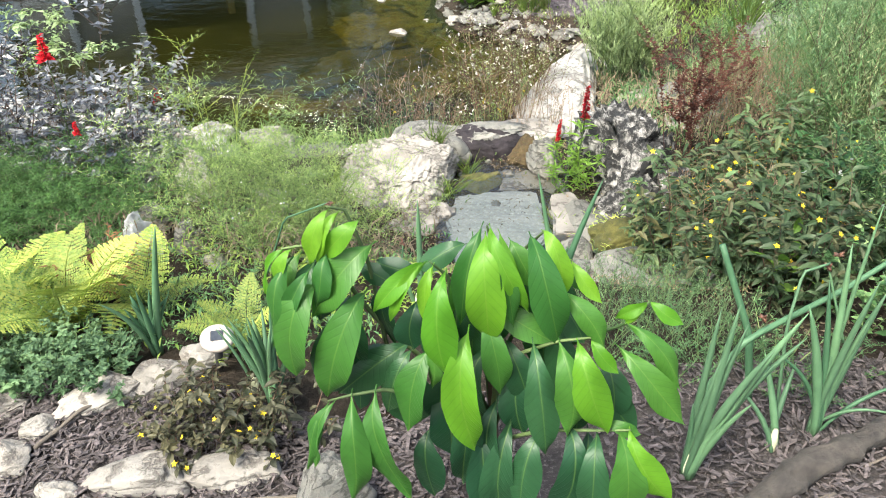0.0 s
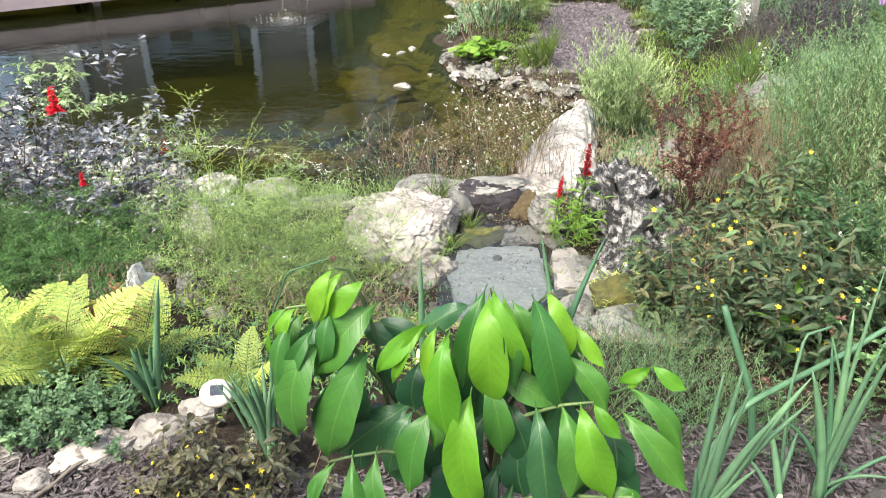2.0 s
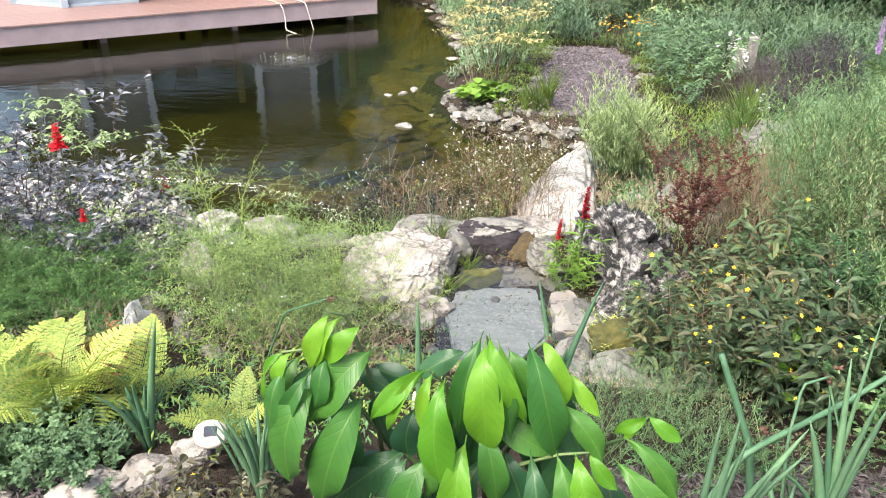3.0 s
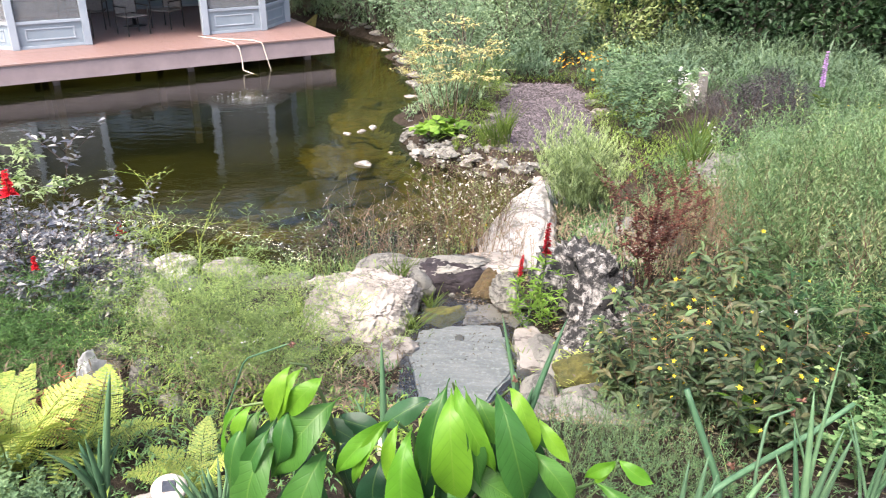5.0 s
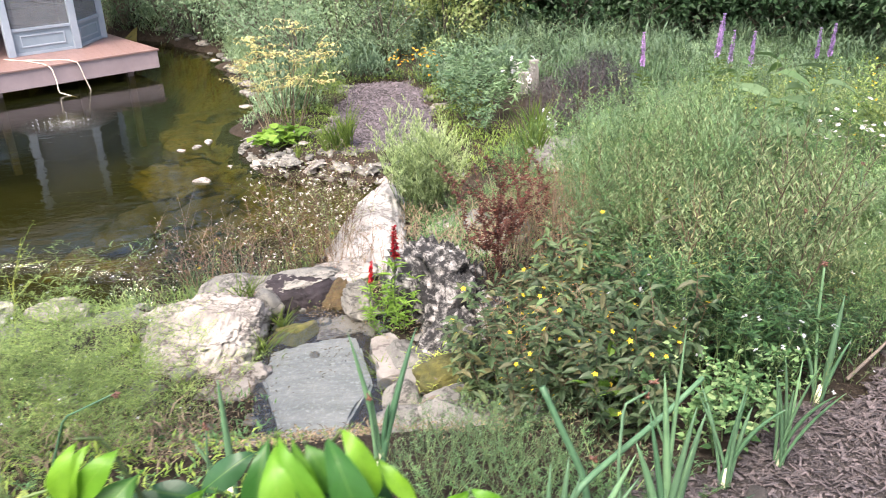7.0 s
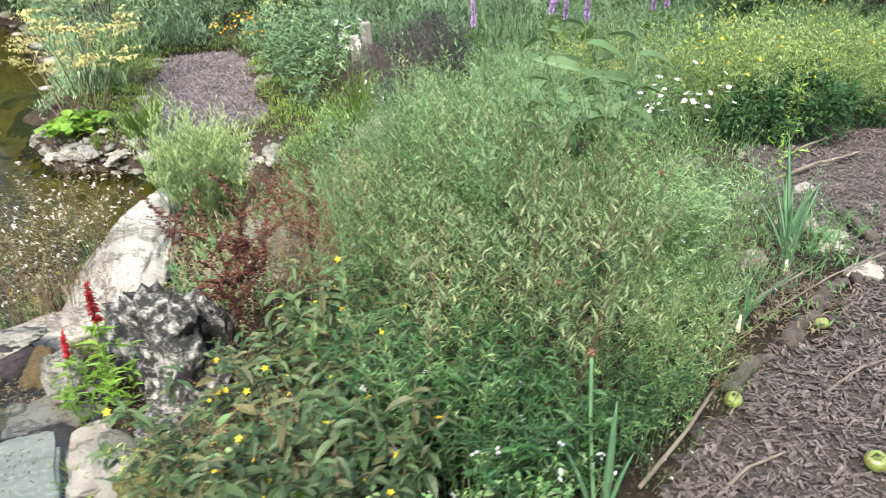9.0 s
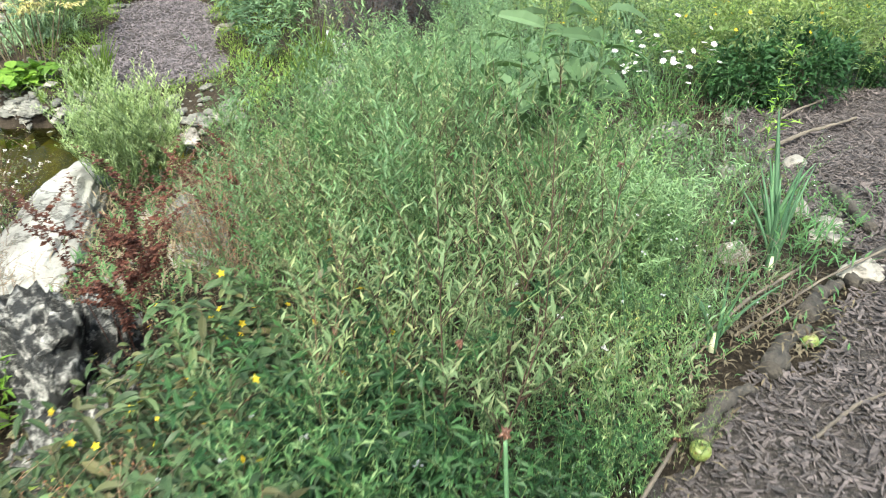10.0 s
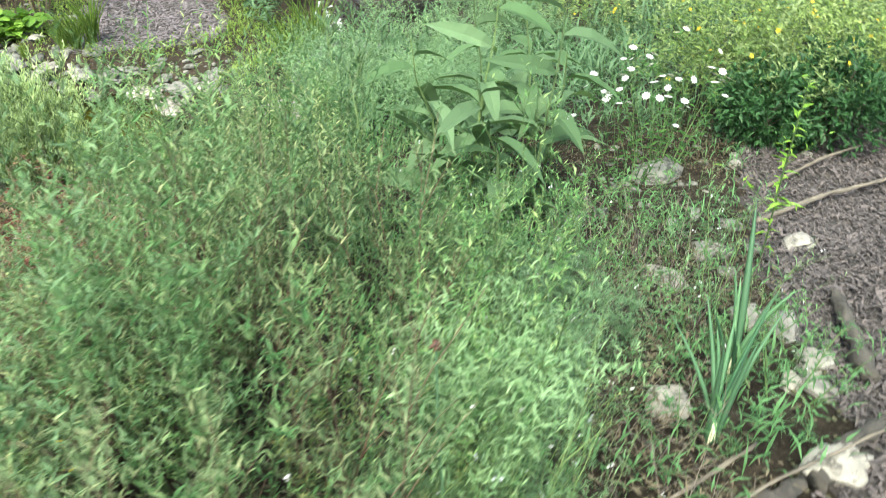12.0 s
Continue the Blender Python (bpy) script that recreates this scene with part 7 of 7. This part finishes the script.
# ---- the right side beyond the path ----
protos = [weed("evening_primrose", "tall leafy plant with yellow flowers beyond the path", "plant", 1.0, 0.35, 8, (0.075, 0.023), 20, 4, 7, L_PALE if s == 111 else L_LIGHTF, L_STEM, "slim", 0.3, seed=s, leaf_up=0.9, blooms=(0.06, 0.016, 5, F_YELLOW, "yellow flowers", 1), base=0.15) for s in (111, 112)]
plant_out(protos, patch(30, 5.45, 6.05, 0.95, 0.62, 0.8, 1.2) + patch(10, 7.2, 7.6, 0.8, 0.7, 0.9, 1.1) + patch(12, 5.2, 8.6, 1.0, 0.8, 0.7, 1.0), "yellow-flowered plants")
protos = [shrub("leafy_bush", "dense dark green leafy bush beside the mulch path", s, 0.72, 0.42, 90, 34, (0.07, 0.03), L_MILK, shape="slim") for s in (14, 15)]
plant_out(protos, [(4.85, 5.55, 0.62), (5.25, 5.5, 0.72), (6.0, 5.6, 0.6)], "dark bushes beside the path")
protos = [weed("daisy_plant", "low plant with white daisy flowers", "flower", 0.6, 0.25, 9, (0.05, 0.014), 16, 2, 5, L_DARKF, L_STEM, "lance", 0.1, seed=113, b0=0.85, branch_len=0.2, blooms=(0.62, 0.020, 9, F_WHITE, "white daisy flowers", 1), base=0.12)]
plant_out(protos, [(3.95, 5.2, 1.0), (4.15, 5.35, 1.1), (4.3, 5.5, 1.1)], "white daisies")
protos = [weed("mullein_plant", "mullein with large soft grey-green leaves", "plant", 1.0, 0.2, 2, (0.33, 0.125), 11, 0, 1, L_FELT, L_STEM, "oval", 0.05, seed=114, base=0.06, leaf_up=0.35, droop=0.7, stem_r=0.008)]
plant_out(protos, [(3.3, 4.75, 0.98), (3.12, 5.1, 1.05), (3.5, 5.2, 1.05), (3.4, 5.6, 1.0)], "mulleins")
protos = [weed("goldenrod_stalk", "tall single leafy stalk with pale yellow tip", "plant", 0.85, 0.05, 1, (0.085, 0.022), 24, 2, 5, L_LIME, L_STEM, "lance", 0.1, seed=115, base=0.0, leaf_up=0.3, stem_r=0.005)]
plant_out(protos, [(4.1, 4.25, 0.95), (4.55, 4.85, 0.75)])
protos = [weed("umbel_weed", "thin stems carrying flat white umbels", "flower", 0.42, 0.22, 5, (0.03, 0.006), 10, 2, 4, L_ASTER, L_STEM, "tiny", 0.1, seed=s, blooms=(0.6, 0.0045, 5, F_WHITE, "flat white umbels", 6), base=0.05) for s in (116, 117)]
plant_out(protos, [(1.74, 2.2, 1.0), (1.9, 2.15, 0.7), (1.66, 2.3, 1.0), (2.15, 2.3, 0.6), (3.8, 3.55, 0.4), (2.35, 2.4, 0.5), (1.5, 2.5, 1.1), (2.3, 2.9, 1.4), (3.9, 3.9, 0.5)], "white umbels")
for k, (sx, sy, sr) in enumerate([(4.36, 4.38, 0.09), (3.95, 3.85, 0.10), (3.7, 4.25, 0.10), (4.9, 5.5, 0.05), (4.6, 5.3, 0.06), (3.85, 3.5, 0.07), (5.3, 5.7, 0.06), (4.75, 5.45, 0.05), (5.05, 5.35, 0.05)]):
    rock("path_stone", (sx, sy, gz(sx, sy) + 0.01), (sr, sr * 0.7, sr * 0.4), M_LIME, "pale stone at the edge of the mulch path", 170 + k, 0.35, 57 * k, category="stone", group="stones along the path")
protos = [weed("dead_twigs", "leafless dark twiggy stems of a dead plant", "plant", 0.42, 0.3, 7, (0.012, 0.004), 8, 7, 4, L_DUSK, M_STICK, "tiny", 0.3, seed=s, base=0.1) for s in (118, 119)]
plant_out(protos, patch(7, 3.6, 4.2, 0.4, 0.5, 0.7, 1.1) + patch(3, 3.15, 3.3, 0.25, 0.3, 0.6, 0.9), "dead twiggy plants")
protos = [weed("low_weed", "low green weeds at the bed's edge", "plant", 0.22, 0.22, 8, (0.028, 0.007), 14, 3, 7, L_MINT, L_STEM, "tiny", 0.05, seed=s, base=0.1) for s in (121, 122)]
plant_out(protos, patch(5, 2.7, 3.0, 0.35, 0.15, 0.7, 1.1, 30) + patch(6, 3.55, 3.55, 0.4, 0.25, 0.7, 1.3, 30) + patch(14, 3.2, 4.6, 0.8, 0.6, 0.8, 1.8) + patch(12, 0.95, 1.75, 0.4, 0.12, 0.5, 0.8) + patch(16, 1.6, 6.2, 0.8, 0.6, 0.8, 1.3) + patch(6, -1.9, 5.2, 1.4, 0.5, 0.6, 0.9) + patch(10, -0.6, 1.85, 0.4, 0.15, 0.6, 0.9) + patch(20, 4.6, 7.6, 1.0, 0.9, 1.0, 1.8), "low weeds")
broad = weed("milkweed_leaf_plant", "single plant with bright broad pale leaves", "plant", 0.38, 0.1, 2, (0.12, 0.05), 7, 0, 1, L_LIME, L_STEM, "oval", 0.4, seed=123)
broad.matrix_basis = seat(1.22, 2.2, 0.95)
protos = [weed("milkweed_plant", "upright milkweed with broad grey-green leaves", "plant", 0.58, 0.12, 2, (0.105, 0.036), 17, 0, 1, L_FELT, L_STEM, "oval", 0.2, seed=s, base=0.03, leaf_up=0.5, droop=0.35, stem_r=0.004) for s in (126, 127)]
plant_out(protos, [(1.08, 2.55, 0.9), (1.32, 2.75, 1.05), (1.18, 3.0, 1.0), (1.42, 3.1, 1.15), (1.55, 2.5, 0.9)], "milkweeds among the loosestrife")
yarrow = [weed("celery_plant", "fresh green plant with lobed parsley-like leaves", "plant", 0.34, 0.14, 6, (0.036, 0.026), 16, 3, 8, L_ASTER, L_STEM, "lance", 0.15, seed=s, base=0.06) for s in (124, 125)]
plant_out(yarrow, [(1.52, 1.98, 1.1), (1.4, 2.05, 0.9), (1.58, 2.12, 0.8), (1.70, 2.10, 0.9)], "parsley-like plants")


# ---- pebbles ----
def pebbles(name, label, n, region, keep, size, mat, seed):
    r = np.random.RandomState(seed)
    bm = bmesh.new()
    bmesh.ops.create_icosphere(bm, subdivisions=1, radius=1.0)
    tv, tf = np.array([v.co for v in bm.verts]), [[v.index for v in f.verts] for f in bm.faces]
    bm.free()
    so, made = Soup(), 0
    while made < n:
        x, y = r.uniform(region[0], region[1]), r.uniform(region[2], region[3])
        if not keep(x, y):
            continue
        s = size * r.lognormal(0, 0.5)
        a = r.uniform(0, 6.28)
        v = tv * [s * r.uniform(0.8, 1.4), s * r.uniform(0.6, 1.0), s * 0.5] * r.uniform(0.85, 1.12, (len(tv), 1))
        v = v @ np.array([[math.cos(a), math.sin(a), 0], [-math.sin(a), math.cos(a), 0], [0, 0, 1]])
        so.add(v + [x, y, gz(x, y) + 0.1 * s], tf)
        made += 1
    thing(name, (0, 0, 0), label, "pebbles", kind="stuff", me=so.mesh(name, mat, True))


pebbles("pebbles", "loose pale pebbles in the stream bed", 260, (-0.9, 1.1, 2.5, 4.7), lambda x, y: True, 0.022, M_GREY_ROCK, 1)
pebbles("pebbles", "loose pale pebbles among the marsh plants", 110, (-1.4, 0.3, 4.3, 6.2), lambda x, y: True, 0.03, M_GREY_ROCK, 2)
pebbles("pebbles", "pale pebbles along the island's shore", 300, (-1.5, 2.0, 9.6, 13.2), lambda x, y: -0.55 < float(pond_inside(x, y)[0]) < 0.3, 0.028, M_GREY_ROCK, 3)
pebbles("pebbles", "pale stones beside the mulch path", 160, (3.2, 5.6, 3.6, 6.0), lambda x, y: bool(dry_land(x, y)), 0.018, M_GREY_ROCK, 4)


# ---- wood chips ----
def chips(name, label, n, region, size, lift=0.004, mat=None):
    r = np.random.RandomState(len(name) + n)
    out = []
    while len(out) < n:
        x, y = r.uniform(region[0], region[1], 4000), r.uniform(region[2], region[3], 4000)
        rim = np.minimum(np.minimum(x - region[0], region[1] - x), np.minimum(y - region[2], region[3] - y))
        ok = mulched(x, y) & (rim > r.uniform(0, 0.45, 4000) ** 1.5)
        out.extend(zip(x[ok], y[ok]))
    p = np.array(out[:n])
    z = ground(p[:, 0], p[:, 1]) + lift * r.uniform(0.5, 5.0, n)
    az = r.uniform(0, np.pi, n)
    ln, wd, th = size * r.lognormal(0, 0.45, n), size * 0.24 * r.lognormal(0, 0.5, n), size * 0.11 * np.ones(n)
    ax = np.stack([np.cos(az), np.sin(az), r.normal(0, 0.38, n)], 1)
    sd = unit(np.stack([-np.sin(az), np.cos(az), r.normal(0, 0.25, n)], 1))
    up = np.cross(ax, sd)
    c = np.array([(-1, -0.7, 0), (0.8, -1, 0), (1, 0.8, 0), (-0.9, 1, 0), (-1, -0.7, 1), (0.8, -1, 1), (1, 0.8, 1), (-0.9, 1, 1)], float)
    v = np.concatenate([p, z[:, None]], 1)[:, None] + ax[:, None] * c[None, :, 0:1] * (ln / 2)[:, None, None] + sd[:, None] * c[None, :, 1:2] * (wd / 2)[:, None, None] + up[:, None] * c[None, :, 2:3] * th[:, None, None]
    base = np.array([[4, 5, 6, 7], [0, 1, 5, 4], [1, 2, 6, 5], [2, 3, 7, 6], [3, 0, 4, 7]])
    f = (np.arange(n)[:, None, None] * 8 + base[None]).reshape(-1, 4).tolist()
    thing(name, (0, 0, 0), label, "mulch", kind="stuff", me=as_mesh(name, v.reshape(-1, 3), f, mat or M_CHIP))


chips("wood_chips", "scattered mauve-grey wood chips before the stones", 11000, (-1.7, 0.4, 0.45, 1.6), 0.022)
chips("wood_chips", "scattered mauve-grey wood chips beside the onions", 9000, (0.5, 2.4, 0.5, 2.3), 0.023)
chips("wood_chips", "mauve-grey wood chips covering the garden path", 34000, (1.9, 6.1, 1.5, 6.4), 0.027)
chips("wood_chips", "mauve-grey wood chips on the island path", 8000, (-0.2, 2.2, 10.6, 15.2), 0.045, mat=M_CHIP_OLD)


# ---- stones and rocks of the far shore and the near shore's glints ----
fs_rnd = np.random.RandomState(31)
for k in range(22):
    fy = 15.0 + 8.5 * (k + fs_rnd.uniform(0, 0.8)) / 22
    fx = float(np.interp(fy, [14, 16.5, 18.7, 20.6, 22.4, 24], [-1.05, -1.15, -1.85, -2.5, -3.7, -6])) + fs_rnd.normal(-0.35, 0.12)
    fr = fs_rnd.uniform(0.10, 0.26)
    rock("shore_stone", (fx, fy, max(gz(fx, fy), WATER - 0.04) + 0.02), (fr, fr * 0.7, fr * 0.4), M_GREY_ROCK if k % 4 else M_LIME, "grey stone at the foot of the far bank", 200 + k, 0.35, 47 * k, category="stone", group="far shore stones", cuts=2)
# pale rocks added where white glints lie on the near-shore water
for k, (sx, sy, sr) in enumerate([(-4.5, 7.35, 0.42), (-5.1, 7.55, 0.35), (-4.0, 7.15, 0.3), (-3.4, 6.85, 0.28), (-5.6, 7.3, 0.4)]):
    rock("inlet_rock", (sx, sy, WATER + 0.06), (sr * 1.3, sr * 0.9, sr * 0.5), M_PALE_GLARE_ROCK, "pale rock added for the white glints on the near-shore water", 230 + k, 0.35, 61 * k, cuts=4, group="inlet rocks")
for k, (sx, sy, sr) in enumerate([(2.85, 9.1, 0.24), (3.05, 8.95, 0.16), (2.62, 9.25, 0.15)]):
    rock("boulder", (sx, sy, gz(sx, sy) + 0.06), (sr, sr * 0.8, sr * 0.7), M_GREY_ROCK, "grey-white rock under the dusky bushes", 240 + k, 0.45, 61 * k, cuts=4)
protos = [weed("fleabane_stem", "tall thin weed stems with narrow leaves and small pale heads", "plant", 0.75, 0.3, 5, (0.05, 0.007), 16, 5, 5, L_PLUME, L_STEM, "tiny", 0.15, seed=s, base=0.12, leaf_up=1.2, droop=0.15, bend=2.6, b0=0.5, blooms=(0.12, 0.006, 6, F_WHITE, "small pale flower heads", 2)) for s in (131, 132, 133)]
plant_out(protos, patch(16, 2.85, 3.35, 0.3, 0.5, 0.55, 1.0, -25) + patch(12, 3.45, 4.1, 0.4, 0.5, 0.5, 0.95) + patch(10, 3.0, 4.8, 0.5, 0.4, 0.6, 1.1) + patch(12, 1.6, 4.9, 0.4, 0.5, 0.5, 0.9), "fleabane stems at the bed's edge")
for k, (sx, sy, sr) in enumerate([(3.9, 3.62, 0.07), (3.78, 3.55, 0.05), (3.85, 3.9, 0.09), (3.36, 3.52, 0.08), (3.67, 3.18, 0.09), (1.2, 6.5, 0.16), (1.3, 4.95, 0.13), (1.1, 5.85, 0.15), (1.25, 6.1, 0.12), (0.95, 4.75, 0.12), (1.0, 5.2, 0.10)]):
    rock("path_stone" if k < 5 else "boulder", (sx, sy, gz(sx, sy) + 0.02), (sr, sr * 0.75, sr * 0.5), M_LIME, "pale stone lying among dry stems", 260 + k, 0.45, 49 * k, cuts=4)
